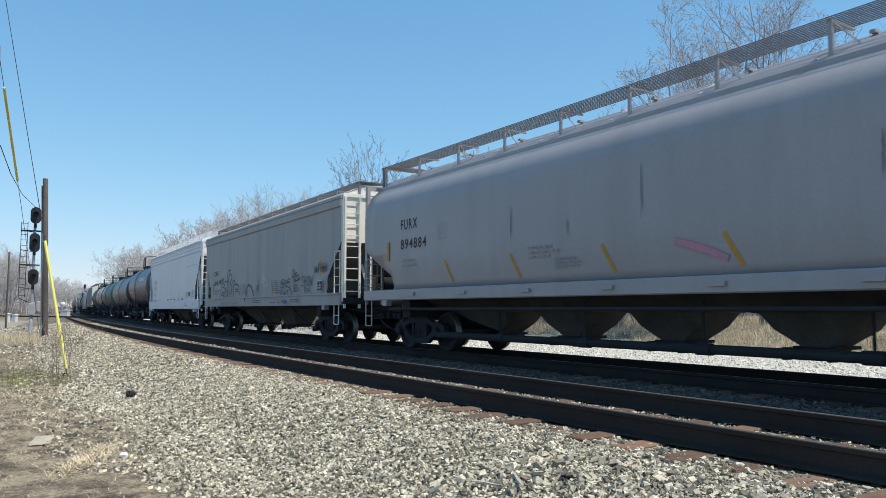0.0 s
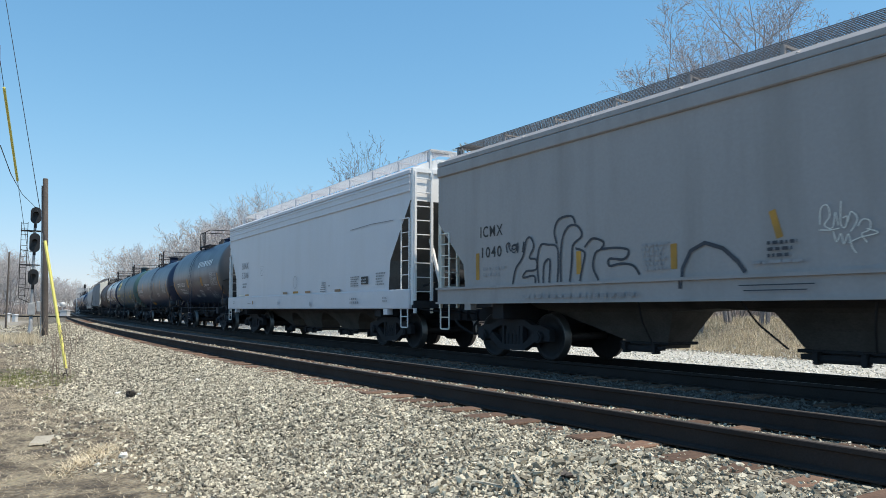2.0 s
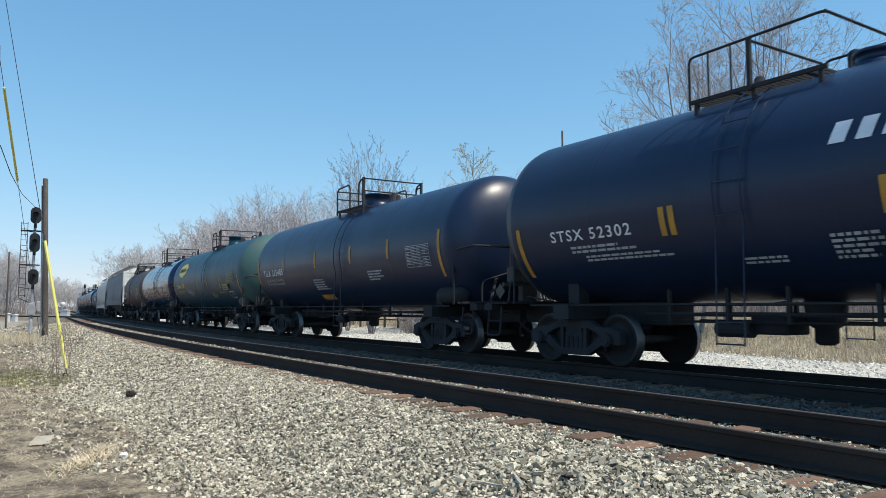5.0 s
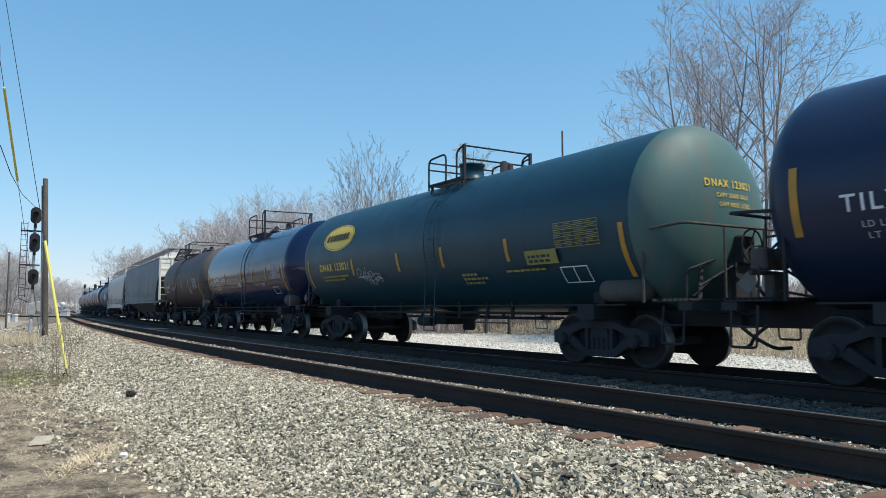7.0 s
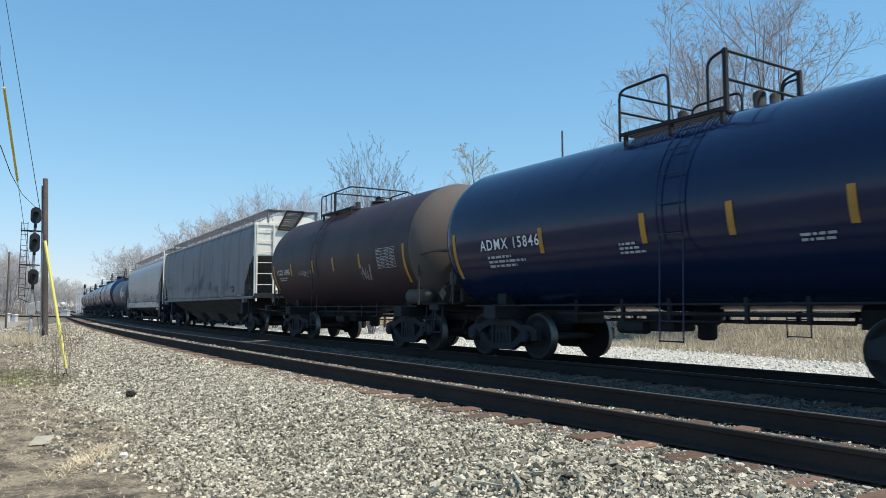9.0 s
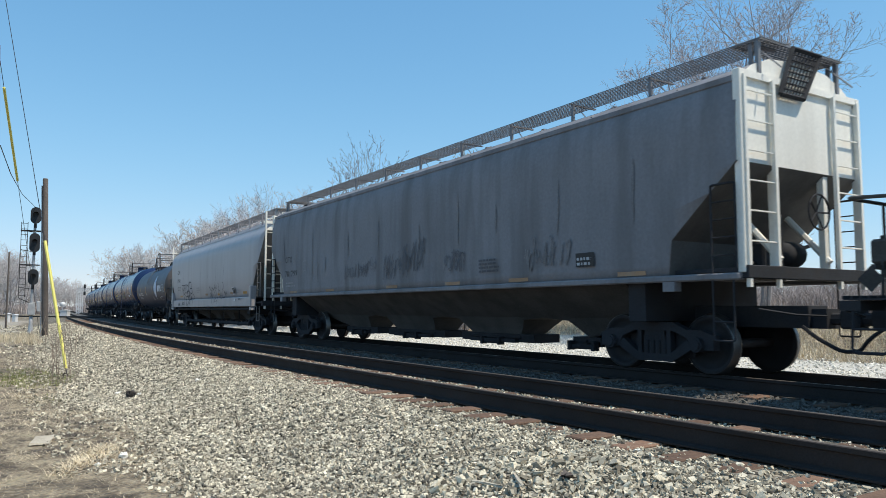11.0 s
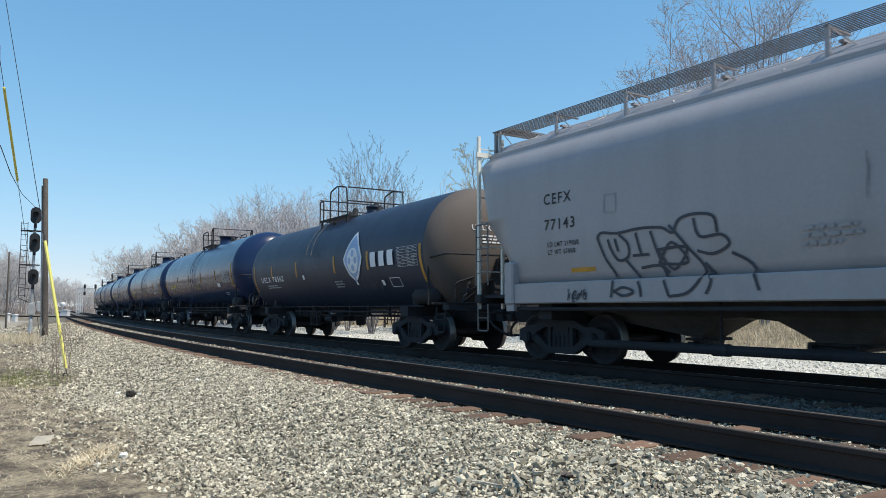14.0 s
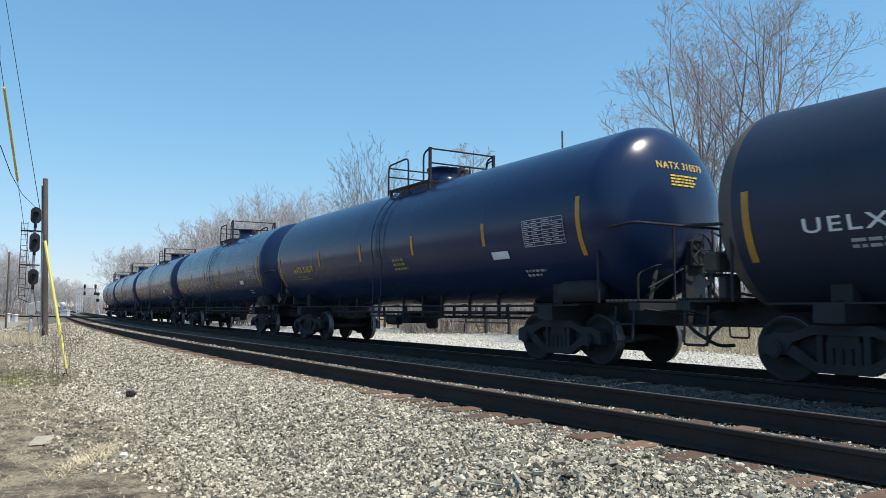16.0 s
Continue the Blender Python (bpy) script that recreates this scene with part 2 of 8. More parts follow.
def on_line(s, off=0.0):
    """Plan position s metres back along the train's track, off metres to its far side."""
    u = (s - _S0) / _STEP
    i = int(max(0, min(len(_S) - 1, math.floor(u))))
    f = u - i
    x, y, h = _X[i] + (_X[i + 1] - _X[i]) * f, _Y[i] + (_Y[i + 1] - _Y[i]) * f, heading(s)
    return Vector((x - math.sin(h) * off, y + math.cos(h) * off, 0.0))


# ---- building helpers ----
def part(name, bm, material, parent=None, label="", smooth=False, at=None):
    """Links a bmesh as one mesh object, under parent where given."""
    me = bpy.data.meshes.new(name)
    bm.to_mesh(me)
    bm.free()
    for mt in material if isinstance(material, (list, tuple)) else (material,):
        me.materials.append(mt)
    if smooth:
        for p in me.polygons:
            p.use_smooth = True
    ob = new(name, me)
    if parent:
        ob.parent = parent
    if at is not None:
        ob.matrix_basis = at
    if label:
        tagged(ob, label)
    return ob


def again(ob, at, parent=None):
    """Another part on the same mesh."""
    o = new(ob.name.split(".")[0], ob.data)
    o.parent = parent or ob.parent
    o.matrix_basis = at
    if "label" in ob:
        o["label"] = ob["label"]
    return o


def block(bm, x0, x1, y0, y1, z0, z1, bevel=0.0):
    vs = [bm.verts.new((x, y, z)) for z in (z0, z1) for y in (y0, y1) for x in (x0, x1)]
    fs = [bm.faces.new([vs[i] for i in f]) for f in ((0, 2, 3, 1), (4, 5, 7, 6), (0, 1, 5, 4), (2, 6, 7, 3), (0, 4, 6, 2), (1, 3, 7, 5))]
    if bevel:
        es = list({e for f in fs for e in f.edges})
        bmesh.ops.bevel(bm, geom=es, offset=bevel, segments=1, affect="EDGES")


def bar(bm, a, b, r, seg=6, r2=None):
    """A round bar from a to b."""
    a, b = Vector(a), Vector(b)
    q = (b - a).to_track_quat("Z", "Y")
    rings = []
    for p, rr in ((a, r), (b, r if r2 is None else r2)):
        rings.append([bm.verts.new(p + q @ Vector((math.cos(2 * math.pi * k / seg) * rr, math.sin(2 * math.pi * k / seg) * rr, 0))) for k in range(seg)])
    for k in range(seg):
        bm.faces.new((rings[0][k], rings[0][(k + 1) % seg], rings[1][(k + 1) % seg], rings[1][k]))
    bm.faces.new(list(reversed(rings[0])))
    bm.faces.new(rings[1])


def pipe(bm, pts, r, seg=6):
    """A bent round rod through pts, mitred at the bends."""
    pts = [Vector(p) for p in pts]
    rings = []
    for i, p in enumerate(pts):
        d = ((pts[min(i + 1, len(pts) - 1)] - p).normalized() + (p - pts[max(i - 1, 0)]).normalized()).normalized()
        q = d.to_track_quat("Z", "Y")
        if i == 0:
            up = q @ Vector((1, 0, 0))
        up = (up - d * up.dot(d)).normalized()
        side = d.cross(up)
        rings.append([bm.verts.new(p + (up * math.cos(2 * math.pi * k / seg) + side * math.sin(2 * math.pi * k / seg)) * r) for k in range(seg)])
    for a, b in zip(rings, rings[1:]):
        for k in range(seg):
            bm.faces.new((a[k], a[(k + 1) % seg], b[(k + 1) % seg], b[k]))
    bm.faces.new(list(reversed(rings[0])))
    bm.faces.new(rings[-1])


def round_corner(pts, r=0.12, n=3):
    """Softens the corners of a polyline."""
    pts = [Vector(p) for p in pts]
    out = [pts[0]]
    for a, b, c in zip(pts, pts[1:], pts[2:]):
        u, w = (a - b), (c - b)
        k = min(r, u.length * 0.45, w.length * 0.45)
        p, q = b + u.normalized() * k, b + w.normalized() * k
        for i in range(n + 1):
            t = i / n
            out.append(p * (1 - t) ** 2 + b * 2 * t * (1 - t) + q * t * t)
    return out + [pts[-1]]


def turned(bm, profile, seg=24, axis="X", mats=None, at=(0, 0, 0)):
    """A surface of revolution; profile is (along, radius) pairs."""
    rings = []
    for u, r in profile:
        ring = []
        for k in range(seg):
            c, s = math.cos(2 * math.pi * k / seg) * r, math.sin(2 * math.pi * k / seg) * r
            ring.append(bm.verts.new(Vector(at) + Vector({"X": (u, c, s), "Y": (c, u, s), "Z": (c, s, u)}[axis])))
        rings.append(ring)
    flip = axis != "Y"
    for i, (a, b) in enumerate(zip(rings, rings[1:])):
        for k in range(seg):
            f = [a[k], a[(k + 1) % seg], b[(k + 1) % seg], b[k]]
            fc = bm.faces.new(f if not flip else f[::-1])
            fc.smooth = True
            if mats:
                fc.material_index = mats[i]
    bm.faces.new(rings[0] if flip else rings[0][::-1])
    bm.faces.new(rings[-1][::-1] if flip else rings[-1])


def plate(bm, outline, y0, y1):
    """An outline in x and z, made solid from y0 to y1."""
    a = [bm.verts.new((x, y0, z)) for x, z in outline]
    b = [bm.verts.new((x, y1, z)) for x, z in outline]
    n = len(outline)
    bm.faces.new(a)
    bm.faces.new(b[::-1])
    for k in range(n):
        bm.faces.new((a[(k + 1) % n], a[k], b[k], b[(k + 1) % n]))


# ---- lettering ----
WORDS = ["FURX", "894884", "ICMX", "1040", "SRAX", "5206", "STSX 52302", "CORN SYRUP", "TILX 265485", "DNAX 123021",
         "ADMX 15846", "CITX", "701799", "CEFX", "77143", "LD LMT 219000", "LD LMT 211900 LB 96100 KG", "LT WT 74100 LB 33600 KG", "CAPY 23600 GALS", "CAPY 89335 LITERS", "LT WT 67000", "UELX 78562", "NATX 310579", "VTGX 12540", "C"]


def cut_letters():
    made = []
    for w in WORDS:
        cu = bpy.data.curves.new("letters", "FONT")
        cu.body, cu.size, cu.resolution_u, cu.offset, cu.space_character = w, 1.0, 3, 0.012, 1.22
        made.append((w, new("letters", cu)))
    bpy.context.view_layer.update()
    dg = bpy.context.evaluated_depsgraph_get()
    out = {}
    for w, ob in made:
        me = ob.evaluated_get(dg).to_mesh()
        co = np.array([v.co[:2] for v in me.vertices])
        lo, hi = co.min(0), co.max(0)
        out[w] = ((co - lo) / (hi[1] - lo[1]), [tuple(p.vertices) for p in me.polygons], (hi[0] - lo[0]) / (hi[1] - lo[1]))
        ob.evaluated_get(dg).to_mesh_clear()
    for w, ob in made:
        cu = ob.data
        bpy.data.objects.remove(ob)
        bpy.data.curves.remove(cu)
    return out


LETTERS = cut_letters()


def letters(bm, w, x, z, h, width=None):
    """Adds a word, h high, its lower left corner at x, z, in the plane of the car's side (u = x, v = z)."""
    co, polys, asp = LETTERS[w]
    k = (width / (asp * h)) if width else 1.0
    vs = [bm.verts.new((x + c[0] * h * k, 0, z + c[1] * h)) for c in co]
    for p in polys:
        try:
            bm.faces.new([vs[i] for i in p])
        except ValueError:
            pass


def lines(bm, x, z, w, h, n, rnd, gap=0.45):
    """Small print: n rows of bars broken into word lengths."""
    row = h / n
    for i in range(n):
        zz = z + h - row * (i + 1)
        u = x
        end = x + w * rnd.uniform(0.6, 1.0)
        while u < end:
            ln = rnd.uniform(0.06, 0.2) * min(1.0, w)
            quad(bm, u, min(u + ln, end), zz, zz + row * (1 - gap))
            u += ln + row * 0.4


def quad(bm, x0, x1, z0, z1):
    bm.faces.new([bm.verts.new(p) for p in ((x0, 0, z0), (x1, 0, z0), (x1, 0, z1), (x0, 0, z1))])


def stroke(bm, pts, w):
    """A ribbon of paint through pts (x, z), w wide."""
    pts = [Vector((p[0], 0, p[1])) for p in pts]
    prev = None
    for i, p in enumerate(pts):
        d = (pts[min(i + 1, len(pts) - 1)] - pts[max(i - 1, 0)]).normalized()
        nrm = Vector((-d.z, 0, d.x)) * w * 0.5
        cur = (bm.verts.new(p + nrm), bm.verts.new(p - nrm))
        if prev:
            bm.faces.new((prev[0], prev[1], cur[1], cur[0]))
        prev = cur


def scrawl(bm, x, z, w, h, n, rnd, thick=0.04):
    """A spray-painted tag: n unreadable shapes in a row, each of a few hooked, crossing strokes."""
    step = w / n
    for i in range(n):
        cx, lean = x + step * (i + 0.5), rnd.uniform(0.0, 0.3)
        hh = h * rnd.uniform(0.75, 1.1)

        def at(u, v):
            return (cx + step * 0.62 * u + lean * hh * (v - 0.5), z + hh * v)
        for k in range(rnd.choice((2, 3, 3, 4))):
            kind = rnd.randrange(4)
            a, b, c = rnd.uniform(-0.9, 0.9), rnd.uniform(-0.9, 0.9), rnd.uniform(0.2, 0.8)
            if kind == 0:
                pts = [at(a, 0.0), at(a + 0.08, 0.5), at(a + rnd.uniform(-0.2, 0.3), 1.0)]
            elif kind == 1:
                pts = [at(a, rnd.uniform(0.0, 0.3)), at((a + b) / 2, c), at(b, rnd.uniform(0.6, 1.0))]
            else:
                r0, ph, sweep = rnd.uniform(0.35, 0.75), rnd.uniform(0, 6.28), rnd.uniform(2.2, 4.8)
                pts = [at(r0 * math.cos(ph + sweep * q / 9), c + 0.42 * r0 * math.sin(ph + sweep * q / 9) * 1.3) for q in range(10)]
            stroke(bm, pts, thick * rnd.uniform(0.55, 1.0))


def table_print(bm, x, z, w, h, rnd):
    """A stencilled data table."""
    for i in range(8):
        quad(bm, x, x + w, z + h * i / 7 - 0.006, z + h * i / 7 + 0.006)
    for i in range(5):
        quad(bm, x + w * i / 4 - 0.005, x + w * i / 4 + 0.005, z, z + h)
    for r in range(7):
        for c in range(4):
            if rnd.random() < 0.85:
                u = x + w * (c + 0.12) / 4
                quad(bm, u, u + w / 4 * rnd.uniform(0.35, 0.75), z + h * (r + 0.36) / 7, z + h * (r + 0.6) / 7)


FINE = {"small_print", "data_table", "notice_print", "graffiti", "dirt_run", "sill_marks", "head_lettering", "badge_blocks", "lettering", "end_lettering"}  # marks too fine to pick apart


def wrap_tank(bm, radius, zc, lift=0.008):
    """Bends flat marks in (x, z) round a tank's near side."""
    big = [e for e in bm.edges if abs(e.verts[0].co.z - e.verts[1].co.z) > 0.16]
    if big:
        bmesh.ops.subdivide_edges(bm, edges=big, cuts=7, use_grid_fill=True)
    for v in bm.verts:
        a = (v.co.z - zc) / radius
        v.co.y, v.co.z = -(radius + lift) * math.cos(a), zc + (radius + lift) * math.sin(a)


def put_on_side(bm, side, lift=0.006):
    """Lays flat marks on a hopper's near side, whose half-width at height z is side(z)."""
    big = [e for e in bm.edges if abs(e.verts[0].co.z - e.verts[1].co.z) > 0.3]
    if big:
        bmesh.ops.subdivide_edges(bm, edges=big, cuts=4, use_grid_fill=True)
    for v in bm.verts:
        v.co.y = -(side(v.co.z) + lift)


# ---- running gear ----
WHEEL_R, AXLE = 0.457, 0.889


def wheelset_mesh():
    bm = bmesh.new()
    bar(bm, (0, -1.05, 0), (0, 1.05, 0), 0.075, 12)
    for s in (-1, 1):
        prof = [(-0.70, 0.09), (-0.70, 0.14), (-0.735, 0.30), (-0.69, 0.37), (-0.69, 0.482), (-0.705, 0.484), (-0.722, 0.46), (-0.822, 0.452), (-0.828, 0.44), (-0.828, 0.38), (-0.78, 0.36), (-0.775, 0.20), (-0.86, 0.15), (-0.86, 0.08)]
        if s > 0:
            prof = [(-u, r) for u, r in reversed(prof)]
        mats = [0] * 13
        for k in range(13):
            if prof[k][1] > 0.44 and prof[k + 1][1] > 0.43:
                mats[k] = 1
        turned(bm, prof[::-1], 28, "Y", mats[::-1])
    return bm


def truck_mesh():
    """Two cast side frames, the bolster between them, springs, brake beams."""
    bm = bmesh.new()
    for s in (-1, 1):
        y0, y1 = (s * 0.93, s * 1.07) if s > 0 else (-1.07, -0.93)
        # frame with its two windows: upper arch, lower tension member, columns
        plate(bm, [(-1.16, 0.38), (-0.78, 0.38), (-0.66, 0.56), (-0.38, 0.66), (0.38, 0.66), (0.66, 0.56), (0.78, 0.38), (1.16, 0.38), (1.16, 0.60), (0.92, 0.68), (0.66, 0.68), (0.40, 0.79), (-0.40, 0.79), (-0.66, 0.68), (-0.92, 0.68), (-1.16, 0.60)], y0, y1)
        plate(bm, [(-0.78, 0.40), (-0.36, 0.17), (0.36, 0.17), (0.78, 0.40), (0.66, 0.52), (0.32, 0.29), (-0.32, 0.29), (-0.66, 0.52)], y0 + 0.01, y1 - 0.01)
        for xx in (-0.34, 0.26):
            block(bm, xx, xx + 0.08, y0 + 0.015, y1 - 0.015, 0.25, 0.70)
        for xx in (-0.18, -0.06, 0.06, 0.18):
            bar(bm, (xx, s * 1.0, 0.28), (xx, s * 1.0, 0.58), 0.058, 8)
        block(bm, -0.66, 0.66, min(s * 0.84, s * 0.90), max(s * 0.84, s * 0.90), 0.24, 0.66, 0.02)
        for xx in (-AXLE, AXLE):
            bar(bm, (xx, s * 0.9, WHEEL_R), (xx, s * 1.15, WHEEL_R), 0.115, 12)
            bar(bm, (xx, s * 1.15, WHEEL_R), (xx, s * 1.17, WHEEL_R), 0.085, 8)
    block(bm, -0.2, 0.2, -1.04, 1.04, 0.50, 0.68)
    block(bm, -0.3, 0.3, -0.3, 0.3, 0.62, 0.78)
    for xx in (-0.38, 0.38):
        bar(bm, (xx, -0.9, 0.36), (xx, 0.9, 0.36), 0.04, 6)
        for yy in (-0.74, 0.74):
            block(bm, xx - 0.05, xx + 0.05, yy - 0.05, yy + 0.05, 0.26, 0.50)
    return bm


_proto = {}
WHEELSETS = []


def trucks(car, half):
    """Two trucks, their centres half metres from the car's middle, each with two wheelsets."""
    for side in (1, -1):
        if "truck" not in _proto:
            _proto["truck"] = part("truck", truck_mesh(), M["steel"], car, "grimy dark steel three-piece truck", at=pose(side * half, 0, 0))
            tr = _proto["truck"]
        else:
            tr = again(_proto["truck"], pose(side * half, 0, 0), car)
        for ax in (AXLE, -AXLE):
            if "wheelset" not in _proto:
                _proto["wheelset"] = part("wheelset", wheelset_mesh(), [M["wheel"], M["tread"]], tr, "brown steel wheels with polished treads", at=pose(ax, 0, WHEEL_R))
                ws = _proto["wheelset"]
            else:
                ws = again(_proto["wheelset"], pose(ax, 0, WHEEL_R), tr)
            WHEELSETS.append((ws, ax))


def couplers(car, end):
    """Draft gear and knuckle coupler at both ends, with an air hose."""
    for s in (1, -1):
        bm = bmesh.new()
        block(bm, s * (end - 0.5), s * (end + 0.25), -0.16, 0.16, 0.72, 1.0) if s > 0 else block(bm, -(end + 0.25), -(end - 0.5), -0.16, 0.16, 0.72, 1.0)
        bar(bm, (s * (end + 0.2), 0, 0.86), (s * (end + 0.52), 0, 0.86), 0.09, 8)
        block(bm, min(s * (end + 0.42), s * (end + 0.62)), max(s * (end + 0.42), s * (end + 0.62)), -0.16, 0.14, 0.72, 1.0, 0.03)
        pipe(bm, round_corner([(s * end, -0.35, 0.75), (s * (end + 0.2), -0.36, 0.60), (s * (end + 0.45), -0.15, 0.40), (s * (end + 0.6), 0.05, 0.42)], 0.15), 0.028)
        pipe(bm, [(s * end, -1.35, 1.0), (s * (end + 0.12), -0.7, 0.92), (s * (end + 0.3), -0.25, 0.9)], 0.018)
        part("coupler", bm, M["steel"], car)


def ladder(car, name, at_x, y, z0, z1, w, rungs, material, along="x", rail=0.022, foot=0.0):
    """An upright ladder whose stiles are w apart, in the plane of the side (x) or of the end (y)."""
    bm = bmesh.new()
    for k in (-0.5, 0.5):
        p = (at_x + k * w, y) if along == "x" else (at_x, y + k * w)
        block(bm, p[0] - rail, p[0] + rail, p[1] - rail, p[1] + rail, z0, z1)
    for i in range(rungs):
        z = z0 + (z1 - z0) * (i + 0.5) / rungs
        a, b = ((at_x - w / 2, y, z), (at_x + w / 2, y, z)) if along == "x" else ((at_x, y - w / 2, z), (at_x, y + w / 2, z))
        bar(bm, a, b, 0.014, 5)
    return part(name, bm, material, car)


# ---- tank cars ----
def tank_car(spec):
    """spec: seam half-length, radius, top height, truck half-spacing, colours, platform and marks."""
    L, R, zt = spec["half"], spec["r"], spec["top"]
    zc = zt - R
    rnd = random.Random(spec["seed"])
    car = tagged(new("tank_car"), spec["label"], "tank car", "cars of the freight train")
    car.empty_display_size = 0.5
    hd = R * 0.46
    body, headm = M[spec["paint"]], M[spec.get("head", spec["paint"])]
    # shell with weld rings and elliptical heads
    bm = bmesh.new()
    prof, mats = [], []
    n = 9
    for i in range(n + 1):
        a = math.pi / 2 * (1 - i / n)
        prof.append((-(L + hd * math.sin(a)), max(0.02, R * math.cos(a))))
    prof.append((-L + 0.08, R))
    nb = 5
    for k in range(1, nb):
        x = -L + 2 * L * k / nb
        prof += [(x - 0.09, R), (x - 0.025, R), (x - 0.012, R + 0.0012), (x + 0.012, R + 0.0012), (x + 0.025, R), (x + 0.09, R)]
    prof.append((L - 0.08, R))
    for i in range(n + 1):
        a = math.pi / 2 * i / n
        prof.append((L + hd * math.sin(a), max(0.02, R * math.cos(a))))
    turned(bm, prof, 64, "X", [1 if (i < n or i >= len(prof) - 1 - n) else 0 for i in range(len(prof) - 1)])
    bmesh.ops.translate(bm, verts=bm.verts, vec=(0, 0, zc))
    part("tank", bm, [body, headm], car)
    # stub sills, bolsters, saddle plates
    end = spec["end"]
    T = spec["trucks"]
    for s in (1, -1):
        bm = bmesh.new()
        x0, x1 = (T - 1.6, end) if s > 0 else (-end, -T + 1.6)
        block(bm, x0, x1, -0.32, 0.32, 0.72, 1.12)
        part("stub_sill", bm, M["steel"], car)
        bm = bmesh.new()
        xe0, xe1 = (end - 0.25, end) if s > 0 else (-end, -end + 0.25)
        block(bm, xe0, xe1, -1.45, 1.45, 0.98, 1.10)
        part("end_sill", bm, M["steel"], car)
        bm = bmesh.new()
        block(bm, s * T - 0.2, s * T + 0.2, -1.35, 1.35, 0.82, 1.08)
        part("body_bolster", bm, M["steel"], car)
        for yy in (-1, 1):
            bm = bmesh.new()
            zs = zc - math.sqrt(max(0.01, R * R - 1.05 ** 2))
            block(bm, s * T - 0.14, s * T + 0.14, min(yy * 0.78, yy * 1.02), max(yy * 0.78, yy * 1.02), 0.9, zs + 0.12)
            part("saddle", bm, M["steel"], car)
        # end platform, grab rail and brake gear
        bm = bmesh.new()
        xa, xb = (end - 0.75, end - 0.05) if s > 0 else (-end + 0.05, -end + 0.75)
        block(bm, xa, xb, -1.45, 1.45, 1.105, 1.125)
        deck = part("end_platform", bm, M["steel"], car)
        bm = bmesh.new()
        block(bm, -0.012, 0.012, -1.45, 1.45, 1.125, 1.16)
        slat = part("slat", bm, M["steel"], deck, at=pose(xa, 0, 0))
        for i in range(1, 8):
            again(slat, pose(xa + (xb - xa) * i / 7, 0, 0))
        bm = bmesh.new()
        xr = s * (end - 0.12)
        hz = spec.get("rail_z", 2.35)
        pipe(bm, round_corner([(s * (end - 0.95), -1.42, 1.1), (s * (end - 0.95), -1.42, hz - 0.05), (xr, -1.42, hz), (xr, 1.42, hz), (s * (end - 0.95), 1.42, hz - 0.05), (s * (end - 0.95), 1.42, 1.1)], 0.14), 0.024, 7)
        for yy in (-0.5, 0.5):
            bar(bm, (xr, yy, 1.1), (xr, yy, hz), 0.02, 5)
        part("end_handrail", bm, M[spec.get("rail", "steel")], car)
        for yy in (-1, 1):
            bm = bmesh.new()
            pipe(bm, round_corner([(s * (end - 0.15), yy * 1.42, 1.05), (s * (end - 0.15), yy * 1.48, 0.48), (s * (end - 0.55), yy * 1.48, 0.48), (s * (end - 0.55), yy * 1.42, 1.05)], 0.05, 2), 0.02)
            bar(bm, (s * (end - 0.15), yy * 1.47, 0.76), (s * (end - 0.55), yy * 1.47, 0.76), 0.015, 5)
            part("sill_step", bm, M["steel"], car)
    # brake wheel, chain box and levers at the front end, pipework at both
    bm = bmesh.new()
    xw = end - 0.16
    for k in range(14):
        a, b = 2 * math.pi * k / 14, 2 * math.pi * (k + 1) / 14
        bar(bm, (xw, 0.25 + 0.27 * math.cos(a), 2.02 + 0.27 * math.sin(a)), (xw, 0.25 + 0.27 * math.cos(b), 2.02 + 0.27 * math.sin(b)), 0.016, 5)
    for k in range(5):
        a = 2 * math.pi * k / 5
        bar(bm, (xw - 0.04, 0.25, 2.02), (xw, 0.25 + 0.27 * math.cos(a), 2.02 + 0.27 * math.sin(a)), 0.013, 5)
    part("brake_wheel", bm, M["steel"], car)
    bm = bmesh.new()
    block(bm, xw - 0.34, xw - 0.06, 0.08, 0.42, 1.72, 2.2, 0.03)
    block(bm, xw - 0.24, xw - 0.14, 0.0, 0.5, 1.12, 1.75)
    bar(bm, (xw - 0.2, 0.1, 1.8), (xw - 0.5, -0.6, 1.2), 0.02)
    bar(bm, (xw - 0.2, 0.4, 1.8), (xw - 0.6, 1.0, 1.15), 0.02)
    bar(bm, (xw - 0.2, 0.15, 1.75), (xw - 0.1, -0.95, 1.35), 0.018)
    bar(bm, (L + hd * 0.7, -0.5, 1.75), (end - 0.3, -0.9, 1.1), 0.035)
    bar(bm, (L + hd * 0.7, 0.5, 1.75), (end - 0.3, 0.9, 1.1), 0.035)
    pipe(bm, round_corner([(xw - 0.3, -1.0, 1.15), (xw - 0.3, -1.0, 1.6), (xw - 0.3, -0.3, 1.8), (xw - 0.3, 0.1, 1.95)], 0.12), 0.022)
    part("brake_gear", bm, M["steel"], car)
    # valve stand, levers and hoses over the rear platform
    xs = -end + 0.3
    bm = bmesh.new()
    block(bm, xs - 0.07, xs + 0.07, -0.75, -0.35, 1.12, 1.5, 0.02)
    block(bm, xs - 0.12, xs + 0.14, -1.02, -0.78, 1.55, 1.86, 0.03)
    turned(bm, [(-0.14, 0.02), (-0.12, 0.15), (0.1, 0.17), (0.14, 0.06)], 12, "X", at=(xs, -0.5, 1.72))
    block(bm, xs - 0.03, xs + 0.03, -1.2, -0.3, 1.48, 1.54)
